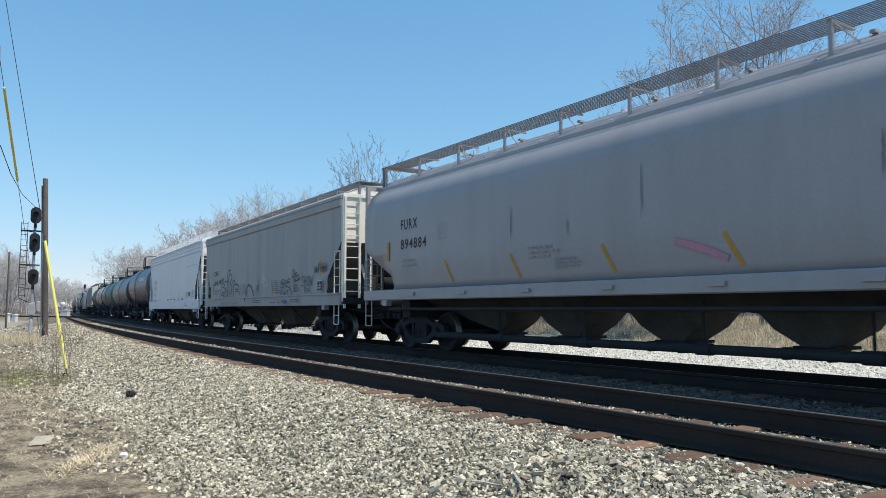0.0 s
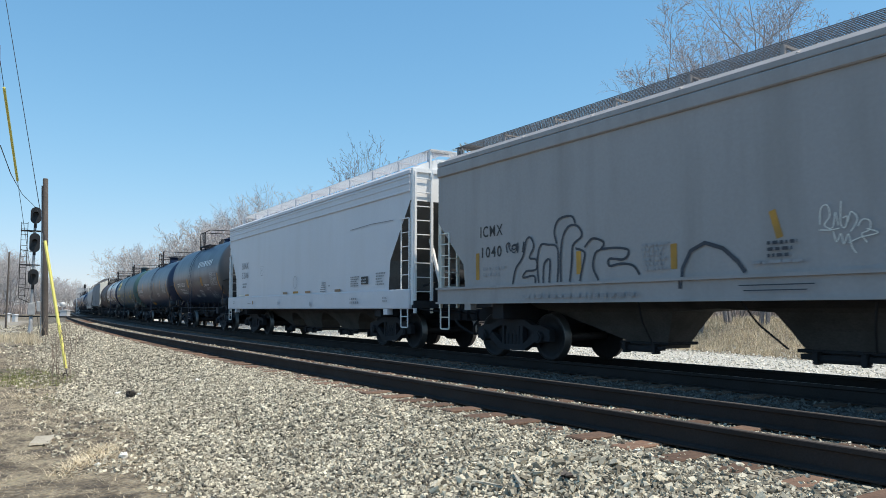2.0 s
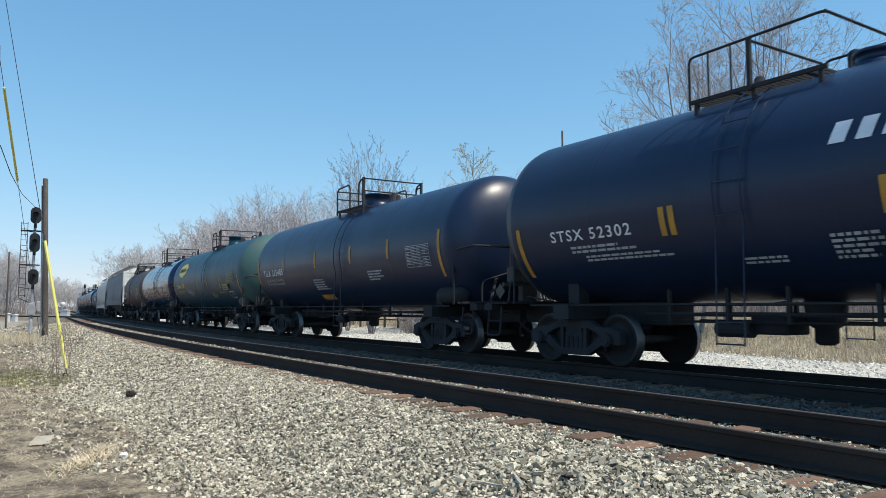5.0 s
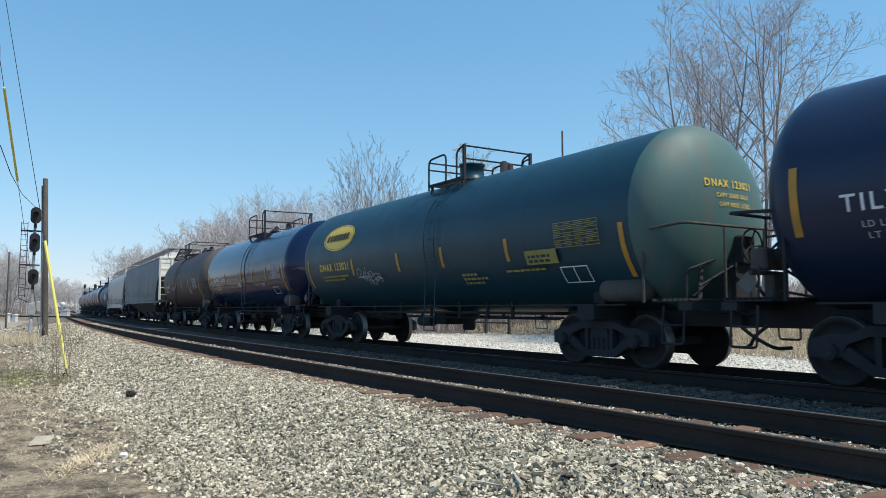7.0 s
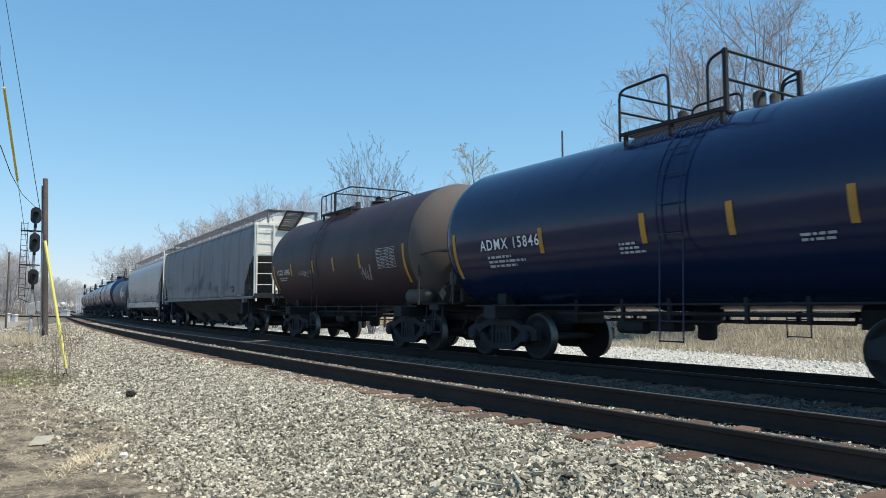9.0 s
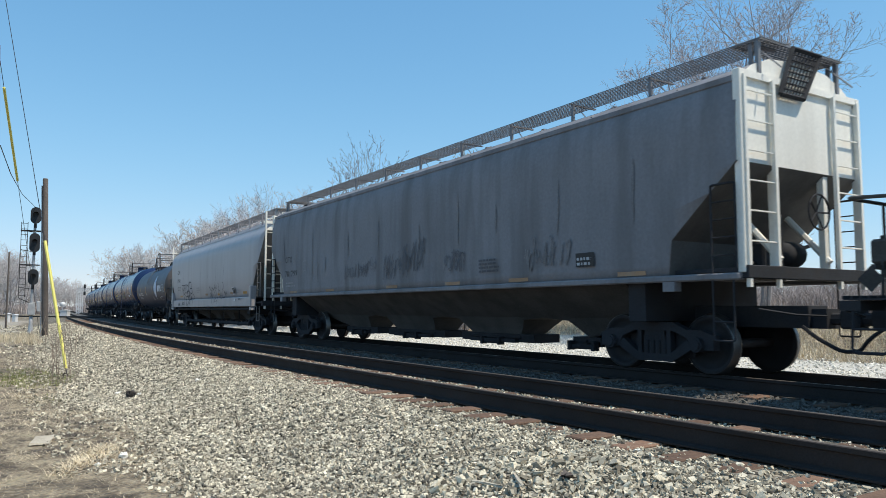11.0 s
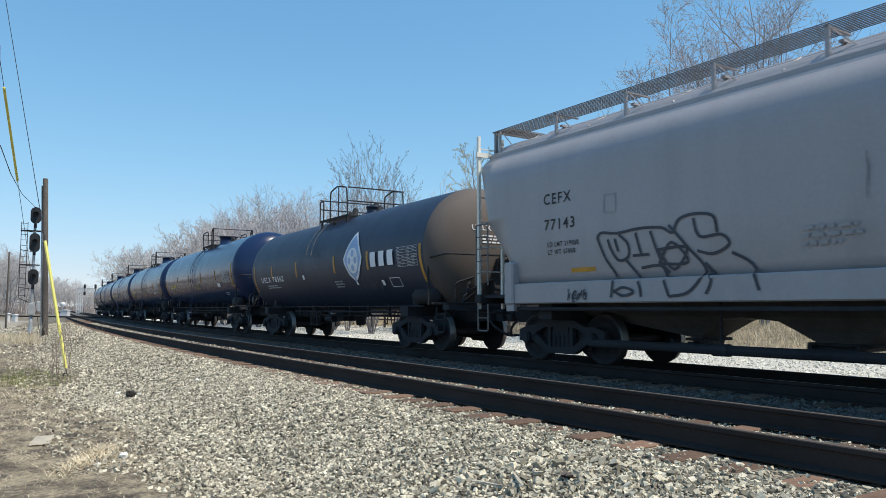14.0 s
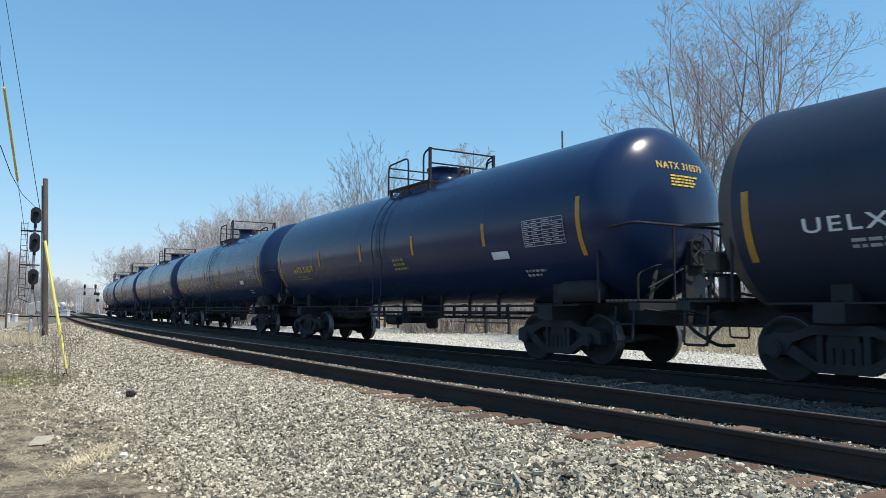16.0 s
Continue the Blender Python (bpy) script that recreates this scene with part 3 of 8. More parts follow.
    for u, w in (((0.1, -0.9, 1.8), (-0.1, -0.2, 2.05)), ((0.0, -0.4, 1.6), (0.15, 0.5, 1.2)), ((0.05, -1.1, 1.15), (0.0, -0.95, 1.9)), ((-0.1, -0.7, 1.3), (0.5, -0.3, 1.15)), ((0.0, -0.2, 2.0), (0.2, 0.6, 1.7))):
        bar(bm, (xs + u[0], u[1], u[2]), (xs + w[0], w[1], w[2]), 0.022, 6)
    pipe(bm, round_corner([(xs, -0.5, 1.85), (xs - 0.1, -0.3, 2.05), (xs, 0.2, 1.9), (xs + 0.2, 0.4, 1.2)], 0.15), 0.018, 6)
    part("valve_stand", bm, M["under"], car)
    bm = bmesh.new()
    bm.faces.new([bm.verts.new((xs + u, -1.27, 1.36 + w)) for u, w in ((0.0, -0.16), (0.16, 0.0), (0.0, 0.16), (-0.16, 0.0))])
    bmesh.ops.solidify(bm, geom=bm.faces[:], thickness=0.006)
    part("placard_holder", bm, M["ladder_worn"], car)
    bm = bmesh.new()
    turned(bm, [(-0.55, 0.02), (-0.5, 0.16), (-0.4, 0.2), (0.4, 0.2), (0.5, 0.16), (0.55, 0.02)], 14, "X")
    bmesh.ops.translate(bm, verts=bm.verts, vec=(T + 0.75, -1.1, 1.32))
    part("air_reservoir", bm, M[spec.get("rail", "steel")], car)
    # running rail, brake pipe and outlet below the belly
    for s in (-1, 1):
        bm = bmesh.new()
        y = s * 0.78
        bar(bm, (-T + 1.5, y, 0.92), (T - 1.5, y, 0.92), 0.03)
        bar(bm, (-T + 1.5, y * 0.8, 0.80), (T - 1.5, y * 0.8, 0.80), 0.022)
        bar(bm, (-T - 0.9, s * 1.30, 1.07), (T + 0.9, s * 1.30, 1.07), 0.018, 5)
        for xx in (-T, -T / 2, 0.0, T / 2, T):
            bar(bm, (xx, s * 1.30, 1.07), (xx, s * 1.0, 1.10), 0.014, 4)
        k = -T + 2.0
        while k < T - 1.6:
            block(bm, k - 0.03, k + 0.03, y - 0.03, y + 0.03, 0.78, zc - math.sqrt(R * R - 0.78 ** 2) + 0.04)
            k += rnd.uniform(0.9, 1.7)
        part("side_rail", bm, M["steel"], car)
    bm = bmesh.new()
    turned(bm, [(0.48, 0.10), (0.52, 0.16), (0.72, 0.16), (0.78, 0.26), (1.12, 0.3)], 14, "Z")
    block(bm, -0.9, -0.3, -0.5, 0.1, 0.62, 0.9, 0.03)
    bar(bm, (-1.4, -0.55, 0.7), (-0.8, -0.55, 0.7), 0.13, 12)
    bar(bm, (-T, 0.1, 0.9), (T, 0.1, 0.9), 0.03)
    part("bottom_outlet", bm, M["steel"], car)
    # centre ladder with its stirrup, on both sides
    pa, pb = spec["deck"]
    px = (pa + pb) / 2
    lx = spec.get("ladder", px)
    short = spec.get("short_ladder", False)
    for s in (-1, 1):
        bm = bmesh.new()
        a0 = 0.14 if short else -0.3
        for k in (-0.22, 0.22):
            pts = [] if short else [(lx + k, s * (R + 0.05), 0.5)]
            for j in range(11):
                a = a0 + (1.05 - a0) * j / 10
                pts.append((lx + k, s * (R + 0.07) * math.cos(a), zc + (R + 0.07) * math.sin(a)))
            pipe(bm, pts, 0.013, 5)
        if not short:
            for z in (0.52, 0.82):
                bar(bm, (lx - 0.22, s * (R + 0.05), z), (lx + 0.22, s * (R + 0.05), z), 0.012, 5)
        a = a0 + 0.05
        while a < 1.0:
            yy, zz = s * (R + 0.07) * math.cos(a), zc + (R + 0.07) * math.sin(a)
            bar(bm, (lx - 0.22, yy, zz), (lx + 0.22, yy, zz), 0.010, 5)
            a += 0.28
        part("side_ladder", bm, M["ladder_worn"] if short else body, car)
        if short:
            bm = bmesh.new()
            for x0 in (lx - 0.2, lx + 0.28):
                pipe(bm, round_corner([(x0 - 0.16, s * 1.3, 0.95), (x0 - 0.08, s * 1.33, 0.5), (x0 + 0.06, s * 1.33, 0.5), (x0 + 0.2, s * 1.3, 0.95)], 0.04, 2), 0.024, 6)
            bar(bm, (lx - 0.28, s * 1.33, 0.5), (lx + 0.34, s * 1.33, 0.5), 0.012, 5)
            part("sill_step", bm, M["steel"], car)
    # top platform, safety rails, dome and valves
    bm = bmesh.new()
    pl, pz = pb - pa, zt - 0.12
    for s in (-1, 1):
        bm = bmesh.new()
        y0, y1 = sorted((s * 0.42, s * 0.98))
        block(bm, px - pl / 2, px + pl / 2, y0, y0 + 0.04, pz - 0.02, pz + 0.04)
        block(bm, px - pl / 2, px + pl / 2, y1 - 0.04, y1, pz - 0.05, pz + 0.06)
        for xx in (px - pl / 2 + 0.1, px, px + pl / 2 - 0.1):
            zb = zc + math.sqrt(max(0.05, R * R - 0.95 ** 2))
            block(bm, xx - 0.03, xx + 0.03, s * 0.93 - 0.03, s * 0.93 + 0.03, zb - 0.04, pz)
        deck = part("top_platform", bm, M["steel"], car)
        bm = bmesh.new()
        block(bm, 0, 0.02, y0 + 0.04, y1 - 0.04, pz, pz + 0.035)
        slat = part("slat", bm, M["steel"], deck, at=pose(px - pl / 2, 0, 0))
        for i in range(1, int(pl / 0.08)):
            again(slat, pose(px - pl / 2 + i * 0.08, 0, 0))
    rz = pz + spec.get("rail_h", 0.95)
    for s in (-1, 1):
        bm, second = bmesh.new(), None
        y = s * 0.97
        a, b = px - pl / 2, px + pl / 2
        kind = spec.get("rails", "split")
        if kind == "long":
            far = b + spec.get("slope", 1.6)
            zb = zc + math.sqrt(max(0.05, R * R - 0.97 ** 2))
            if s < 0:
                pipe(bm, round_corner([(a, y, pz - 0.1), (a, y, rz), (b, y, rz + 0.03), (b, 0, rz + 0.03)], 0.1), 0.021, 7)
                for k in (0.16, 0.34):
                    bar(bm, (a + pl * k, y, pz), (a + pl * k, y, rz), 0.016)
                block(bm, a + pl * 0.48 - 0.03, a + pl * 0.48 + 0.03, y - 0.03, y + 0.03, pz - 0.05, rz + 0.02)
            else:
                pipe(bm, round_corner([(a + pl * 0.5, y, pz - 0.1), (a + pl * 0.5, y, rz), (b, y, rz + 0.02), (far, y, zb)], 0.1), 0.021, 7)
        elif kind == "tall":
            pipe(bm, round_corner([(a, y, pz - 0.1), (a, y, rz - 0.12), (a + 0.3, y, rz - 0.12), (a + 0.3, y, pz)], 0.1), 0.022, 7)
            second = bmesh.new()
            pipe(second, round_corner([(a + 0.85, y, pz - 0.05), (a + 0.85, y, rz + 0.1), (a + 1.4, y, rz + 0.22), (b - 0.1, y, rz + 0.1), (b, y, pz)], 0.12), 0.024, 7)
            bar(second, (a + 1.5, y, pz), (a + 1.5, y, rz + 0.2), 0.018, 6)
        else:
            g = a + pl * 0.5
            pipe(bm, round_corner([(a, y, pz - 0.1), (a, y, rz), (g, y, rz + 0.04), (g, y, pz)], 0.16), 0.024, 7)
            second = bmesh.new()
            pipe(second, round_corner([(b - 0.32, y, pz), (b - 0.32, y, rz + 0.02), (b, y, rz + 0.1)], 0.2), 0.024, 7)
            block(second, b - 0.032, b + 0.032, y - 0.032, y + 0.032, pz - 0.05, rz + 0.12)
            if s > 0:
                pipe(second, round_corner([(b, y, rz - 0.02), (b - 0.3, y, rz - 0.03), (b - 0.3, y, pz)], 0.14), 0.02, 6)
        part("safety_rail", bm, M["steel"], car)
        if second is not None:
            part("safety_rail", second, M["steel"], car)
    crossing = ((pa + pl * 0.48, rz - 0.02), (pb, rz + 0.03)) if kind == "long" else ((pa, rz - 0.06), (pa, pz + 0.42), (pb, rz + 0.09), (pb, pz + 0.45))
    for xx, zz in crossing:
        bm = bmesh.new()
        bar(bm, (xx, -0.97, zz), (xx, 0.97, zz), 0.021)
        part("cross_rail", bm, M["steel"], car)
    bm = bmesh.new()
    dr, dh, dx = spec.get("dome", (0.34, 0.30, 0.2))
    turned(bm, [(zt - 0.12, dr * 1.12), (zt + 0.03, dr * 1.12), (zt + 0.03, dr), (zt + dh - 0.05, dr), (zt + dh - 0.05, dr * 1.1), (zt + dh, dr * 1.1), (zt + dh + 0.03, dr * 0.6), (zt + dh + 0.04, 0.02)], 20, "Z")
    bmesh.ops.translate(bm, verts=bm.verts, vec=(dx, 0, 0))
    part("dome", bm, body, car)
    for xx, hh, rr in ((px - 0.55, 0.32, 0.09), (px - 0.85, 0.22, 0.12), (px + 0.95, 0.3, 0.1), (px + 1.2, 0.2, 0.07)):
        bm = bmesh.new()
        turned(bm, [(zt - 0.15, rr * 1.3), (zt + 0.02, rr * 1.3), (zt + 0.02, rr), (zt + hh, rr), (zt + hh + 0.04, rr * 0.5)], 10, "Z", at=(xx, 0.05, 0))
        part("valve", bm, M["steel"], car)
    couplers(car, end)
    trucks(car, T)

    # marks on the near side
    def mark(name, draw, material, label="", lift=0.008):
        b = bmesh.new()
        draw(b)
        wrap_tank(b, R, zc, lift)
        o = part(name, b, M[material], car, label)
        if name in FINE:
            tagged(o, label, kind="stuff")

    for x, z0, z1 in spec["bars"]:
        mark("reflector_strip", lambda b, q=(x - 0.055, x + 0.055, z0, z1): quad(b, *q), "yellow")
    layer = 0
    for name, material, label, draw in spec.get("marks", ()):
        mark(name, lambda b, d=draw: d(b, rnd), material, label, 0.010 + 0.0035 * layer)
        layer += name != "brand_block" or material == "black"
    # marks on the front head
    if spec.get("head_text"):
        b = bmesh.new()
        w, col, small = spec["head_text"]
        letters(b, w, 0, 0, 0.13, 1.15)
        if isinstance(small, int):
            lines(b, 0.25, -0.30, 0.7, 0.22, small + 1, rnd)
        else:
            for k, row in enumerate(small):
                letters(b, row, 0.22 + 0.05 * k, -0.17 - 0.15 * k, 0.075, 0.8)
        for v in b.verts:
            y, z = -0.55 + v.co.x, v.co.z + zc + R * spec.get("head_z", 0.38)
            q = max(0.0, 1 - (y * y + (z - zc) ** 2) / (R * R))
            v.co = (L + hd * math.sqrt(q) + 0.012, y, z)
        part("head_lettering", b, M[col], car)
    return car


# ---- covered hopper cars ----
def hopper_car(spec):
    L, zs, ze = spec["half"], spec["sill"], spec["eave"]
    rnd = random.Random(spec["seed"])
    car = tagged(new("covered_hopper_car"), spec["label"], "hopper car", "cars of the freight train")
    paint = M[spec["paint"]]
    endm = M[spec.get("end_paint", spec["paint"])]
    half_w = 1.55
    roundish = spec.get("round", 0.0)
    cut, run = spec["cut"], spec["run"]  # height and length of the end slope

    def side(z):
        t = (z - zs[1]) / (ze - zs[1])
        if roundish:
            lower = 0.10 * roundish * max(0.0, 1 - t / 0.35) ** 2
            upper = 0.42 * roundish * max(0.0, (t - 0.70) / 0.30) ** 2.7
            return half_w - lower - upper
        return half_w

    top_y = side(ze)

    def section(zb):
        pts = []
        n = 14 if roundish else 5
        low = zs[1] - 0.03
        for i in range(n + 1):
            z = max(zb, low + (ze - low) * i / n)
            pts.append((side(z), z))
        pts += [(top_y * 0.97, ze + 0.05), (top_y * 0.8, ze + 0.22), (top_y * 0.5, ze + 0.38), (0.0, ze + 0.43)]
        return pts

    bm = bmesh.new()
    rings = []
    knee = cut - (cut - zs[1]) * spec.get("notch", 0.66)  # the slope sheet, then an upright edge down to the sill
    mid = cut - (cut - knee) * spec.get("steep", 0.40)
    for x, zb in ((-L, cut), (-L + run * 0.37, mid), (-L + run * 0.93, knee), (-L + run, zs[1] - 0.03), (L - run, zs[1] - 0.03), (L - run * 0.93, knee), (L - run * 0.37, mid), (L, cut)):
        ring = section(zb)
        pts = [(-y, z) for y, z in ring] + [(y, z) for y, z in reversed(ring[:-1])]
        rings.append([bm.verts.new((x, y, z)) for y, z in pts])
    for i, (a, b) in enumerate(zip(rings, rings[1:])):
        for k in range(len(a) - 1):
            f = bm.faces.new((a[k], b[k], b[k + 1], a[k + 1]))
            f.smooth = bool(roundish)
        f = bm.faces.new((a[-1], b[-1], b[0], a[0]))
        # the sloping underside takes the paint that carries its shade
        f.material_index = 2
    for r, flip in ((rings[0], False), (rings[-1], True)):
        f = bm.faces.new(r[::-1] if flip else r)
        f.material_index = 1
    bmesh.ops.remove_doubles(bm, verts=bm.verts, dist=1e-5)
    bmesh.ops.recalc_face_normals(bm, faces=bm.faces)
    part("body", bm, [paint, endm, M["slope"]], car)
    # top chord, side moulding, roof seams
    for s in (-1, 1):
        bm = bmesh.new()
        y0, y1 = sorted((s * (top_y - 0.03), s * (top_y + 0.035)))
        block(bm, -L - 0.01, L + 0.01, y0, y1, ze - 0.05, ze + 0.05, 0.012)
        part("top_chord", bm, paint, car)
        if spec.get("chord"):
            bm = bmesh.new()
            y0, y1 = sorted((s * (half_w - 0.02), s * (half_w + 0.022)))
            if spec["chord"] == "band":
                y0, y1 = sorted((s * (half_w - 0.02), s * (half_w + 0.05)))
                block(bm, -L, L, y0, y1, ze - 0.29, ze - 0.06, 0.02)
            else:
                block(bm, -L, L, y0, y1, ze - 0.46, ze - 0.06, 0.012)
                y0, y1 = sorted((s * half_w, s * (half_w + 0.036)))
                for z in (ze - 0.46, ze - 0.27, ze - 0.11):
                    block(bm, -L, L, y0, y1, z - 0.03, z + 0.03, 0.013)
            part("side_moulding", bm, paint, car)
        bm = bmesh.new()
        bar(bm, (0, s * top_y * 0.9, ze + 0.125), (0, s * top_y * 0.5, ze + 0.385), 0.018, 4)
        rib = part("roof_rib", bm, paint, car, at=pose(-L + 0.9, 0, 0))
        k = -L + 2.8
        while k < L:
            again(rib, pose(k, 0, 0))
            k += 1.9
    # hatch trough along the roof
    bm = bmesh.new()
    block(bm, -L + 0.9, L - 0.9, -0.33, 0.33, ze + 0.38, ze + 0.50, 0.03)
    for i in range(9):
        xx = -L + 1.4 + i * (2 * L - 2.8) / 8
        block(bm, xx - 0.04, xx + 0.04, -0.4, 0.4, ze + 0.50, ze + 0.54)
    part("roof_hatch", bm, paint, car)
    # side sills
    for s in (-1, 1):
        bm = bmesh.new()
        y0, y1 = sorted((s * 1.42, s * 1.585))
        e = L if spec.get("full_sill", True) else L - run * 0.9
        block(bm, -e, e, y0, y1, zs[0], zs[1], 0.02)
        if spec.get("flange"):
            y0, y1 = sorted((s * 1.40, s * 1.63))
            block(bm, -e, e, y0, y1, zs[1] - 0.03, zs[1] + 0.02)
            block(bm, -e, e, y0, y1, zs[0] - 0.01, zs[0] + 0.03)
        part("side_sill", bm, paint, car)
    if not spec.get("full_sill", True):
        for xx in (-L + run * 0.95, L - run * 0.95):
            for s in (-1, 1):
                bm = bmesh.new()
                y0, y1 = sorted((s * 1.40, s * 1.64))
                block(bm, xx - 0.13, xx + 0.13, y0, y1, zs[0] - 0.02, zs[1] + 0.42, 0.03)
                part("bracket_box", bm, paint, car)
    for i in range(spec["lugs"]):
        bm = bmesh.new()
        xx = -L + run + (2 * L - 2 * run) * (i + 0.5) / spec["lugs"]
        block(bm, xx - 0.14, xx + 0.14, -1.64, -1.5, zs[0] + 0.1, zs[0] + 0.17)
        part("gate_lug", bm, paint, car)
    for xx in (-L + 1.2, L - 1.2):
        bm = bmesh.new()
        block(bm, xx - 0.11, xx + 0.11, -1.6, -1.45, zs[0] - 0.14, zs[0])
        part("jacking_pad", bm, paint, car)
    # underframe and discharge bays
    for name, q in (("stub_sill", (-L - 0.15, -L + 3.0, -0.25, 0.25, 0.72, 1.05)), ("stub_sill", (L - 3.0, L + 0.15, -0.25, 0.25, 0.72, 1.05)), ("center_sill", (-L + 3.0, L - 3.0, -0.16, 0.16, 1.05, zs[1])),
                    ("end_sill", (-L - 0.1, -L + 0.1, -1.5, 1.5, zs[0] + 0.02, zs[0] + 0.2)), ("end_sill", (L - 0.1, L + 0.1, -1.5, 1.5, zs[0] + 0.02, zs[0] + 0.2)),
                    ("bolster", (-L + 1.82, -L + 2.18, -1.42, 1.42, 0.80, zs[1] - 0.02)), ("bolster", (L - 2.18, L - 1.82, -1.42, 1.42, 0.80, zs[1] - 0.02))):
        bm = bmesh.new()
        block(bm, *q, 0.01)
        part(name, bm, M["steel"], car)
    # each gap between two bays: lower left, upper left, upper right, lower right
    gaps, zm, d = spec["gaps"], spec["gap_top"], spec.get("bay_z", 0.32)
    left = [(-L + 2.3, -L + 2.75, -L + 4.4)] + [((g[1] + g[2]) / 2, g[2], g[3]) for g in gaps]
    right = [((g[1] + g[2]) / 2, g[1], g[0]) for g in gaps] + [(L - 2.3, L - 2.75, L - 4.4)]
    for (a0, a1, a2), (b0, b1, b2) in zip(left, right):
        bm = bmesh.new()
        bow = spec.get("bow", 0.0)
        rings = []
        for z, xa, xb, y in ((zs[1] - 0.04, a0, b0, 1.44), (zm + 0.06, a0, b0, 0.60), (zm, a1, b1, 0.55),
                             ((zm + d) / 2 + 0.06, (a1 + a2) / 2 - bow, (b1 + b2) / 2 + bow, 0.42), (d + 0.12, a2, b2, 0.32), (d, a2 + 0.05, b2 - 0.05, 0.32)):
            rings.append([bm.verts.new((u, v, z)) for u, v in ((xa, -y), (xb, -y), (xb, y), (xa, y))])
        for u, w in zip(rings, rings[1:]):
            for k in range(4):
                bm.faces.new((u[k], u[(k + 1) % 4], w[(k + 1) % 4], w[k]))
        bm.faces.new(rings[-1])
        bm.faces.new(rings[0][::-1])
        bmesh.ops.recalc_face_normals(bm, faces=bm.faces)
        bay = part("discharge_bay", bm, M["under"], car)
        xm = (a2 + b2) / 2
        bm = bmesh.new()
        block(bm, a2 - 0.07, b2 + 0.07, -0.40, 0.40, d + 0.06, d + 0.11, 0.01)
        block(bm, a2 + 0.02, b2 - 0.02, -0.48, -0.34, d - 0.03, d + 0.05, 0.01)
        bar(bm, (xm - 0.38, -0.44, d - 0.02), (xm + 0.38, -0.44, d - 0.02), 0.05, 8)
        for u in (xm - 0.33, xm + 0.33):
            block(bm, u - 0.04, u + 0.04, -0.54, -0.38, d - 0.09, d + 0.09, 0.01)
        if spec.get("gate_reach"):
            block(bm, a2 - spec["gate_reach"], b2 + spec["gate_reach"], -0.36, 0.36, d - 0.02, d + 0.16, 0.01)
        part("outlet_gate", bm, M["steel"], bay)
    for g in gaps:
        if not spec.get("braces"):
            break
        for u, w in ((g[1], g[0]), (g[2], g[3])):
            bm = bmesh.new()
            pipe(bm, round_corner([(u, -1.36, zs[0] + 0.02), (u * 0.6 + w * 0.4, -1.15, 0.8), (w, -0.72, d + 0.12)], 0.1), 0.016, 5)
            part("bay_brace", bm, M["steel"], car)
    if spec.get("pipe"):
        bm = bmesh.new()
        bar(bm, (-L + 2.9, -1.12, 0.40), (L - 2.9, -1.12, 0.40), 0.075, 10)
        bar(bm, (-L + 1.3, -1.5, 1.0), (L - 1.3, -1.5, 1.0), 0.035, 8)
        for g in gaps:
            xx = (g[1] + g[2]) / 2
            bar(bm, (xx, -1.12, 0.40), (xx, -1.12, 1.15), 0.026, 6)
            bar(bm, (xx - 0.14, -1.12, 0.40), (xx + 0.14, -1.12, 0.40), 0.095, 10)
        part("unloading_pipe", bm, M["steel"], car)
    # end frames: floor, posts, braces, slope-sheet stiffeners
    for s in (1, -1):
        bm = bmesh.new()
        xa, xb = (L - run, L) if s > 0 else (-L, -L + run)
        block(bm, xa, xb, -1.4, 1.4, zs[0] + 0.12, zs[0] + 0.14)
        deck = part("end_platform", bm, M["steel"], car)
        bm = bmesh.new()
        block(bm, xa, xb, 0, 0.06, zs[0] + 0.14, zs[0] + 0.18)
        slat = part("slat", bm, M["steel"], deck, at=pose(0, -1.4, 0))
        for i in range(1, 8):
            again(slat, pose(0, -1.4 + 0.39 * i, 0))
        for yy in (-1.47, 1.47) if spec.get("full_sill", True) else ():
            bm = bmesh.new()
            block(bm, s * L - 0.06, s * L + 0.06, yy - 0.05, yy + 0.05, zs[0] + 0.1, ze + 0.1, 0.01)
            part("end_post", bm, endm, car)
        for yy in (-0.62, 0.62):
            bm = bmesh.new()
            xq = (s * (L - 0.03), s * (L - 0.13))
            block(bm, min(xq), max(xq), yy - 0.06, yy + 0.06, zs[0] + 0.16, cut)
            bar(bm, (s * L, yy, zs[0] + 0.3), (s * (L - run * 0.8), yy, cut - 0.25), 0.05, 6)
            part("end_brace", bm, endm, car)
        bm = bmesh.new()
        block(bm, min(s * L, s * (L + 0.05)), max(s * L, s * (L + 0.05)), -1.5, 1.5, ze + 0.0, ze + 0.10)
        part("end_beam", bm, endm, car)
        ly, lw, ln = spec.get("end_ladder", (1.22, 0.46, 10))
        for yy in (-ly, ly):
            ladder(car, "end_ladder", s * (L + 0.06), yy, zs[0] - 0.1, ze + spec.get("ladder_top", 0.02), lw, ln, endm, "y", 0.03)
        if spec.get("end_grate"):
            # slanting framed grating before the end sheet, skewed to fit the camera's view
            (ya, za), (yb, zb2), wide = spec["end_grate"]
            xg = s * (L + 0.08)
            bm = bmesh.new()
            fr = [(xg, ya, za), (xg, ya + wide, za), (xg, yb + wide * 1.2, zb2), (xg, yb, zb2)]
            for p, q in zip(fr, fr[1:] + fr[:1]):
                bar(bm, p, q, 0.042, 4)
            grate = part("end_grating", bm, M["steel"], car, "dark framed grating under the crossover board")
            bm = bmesh.new()
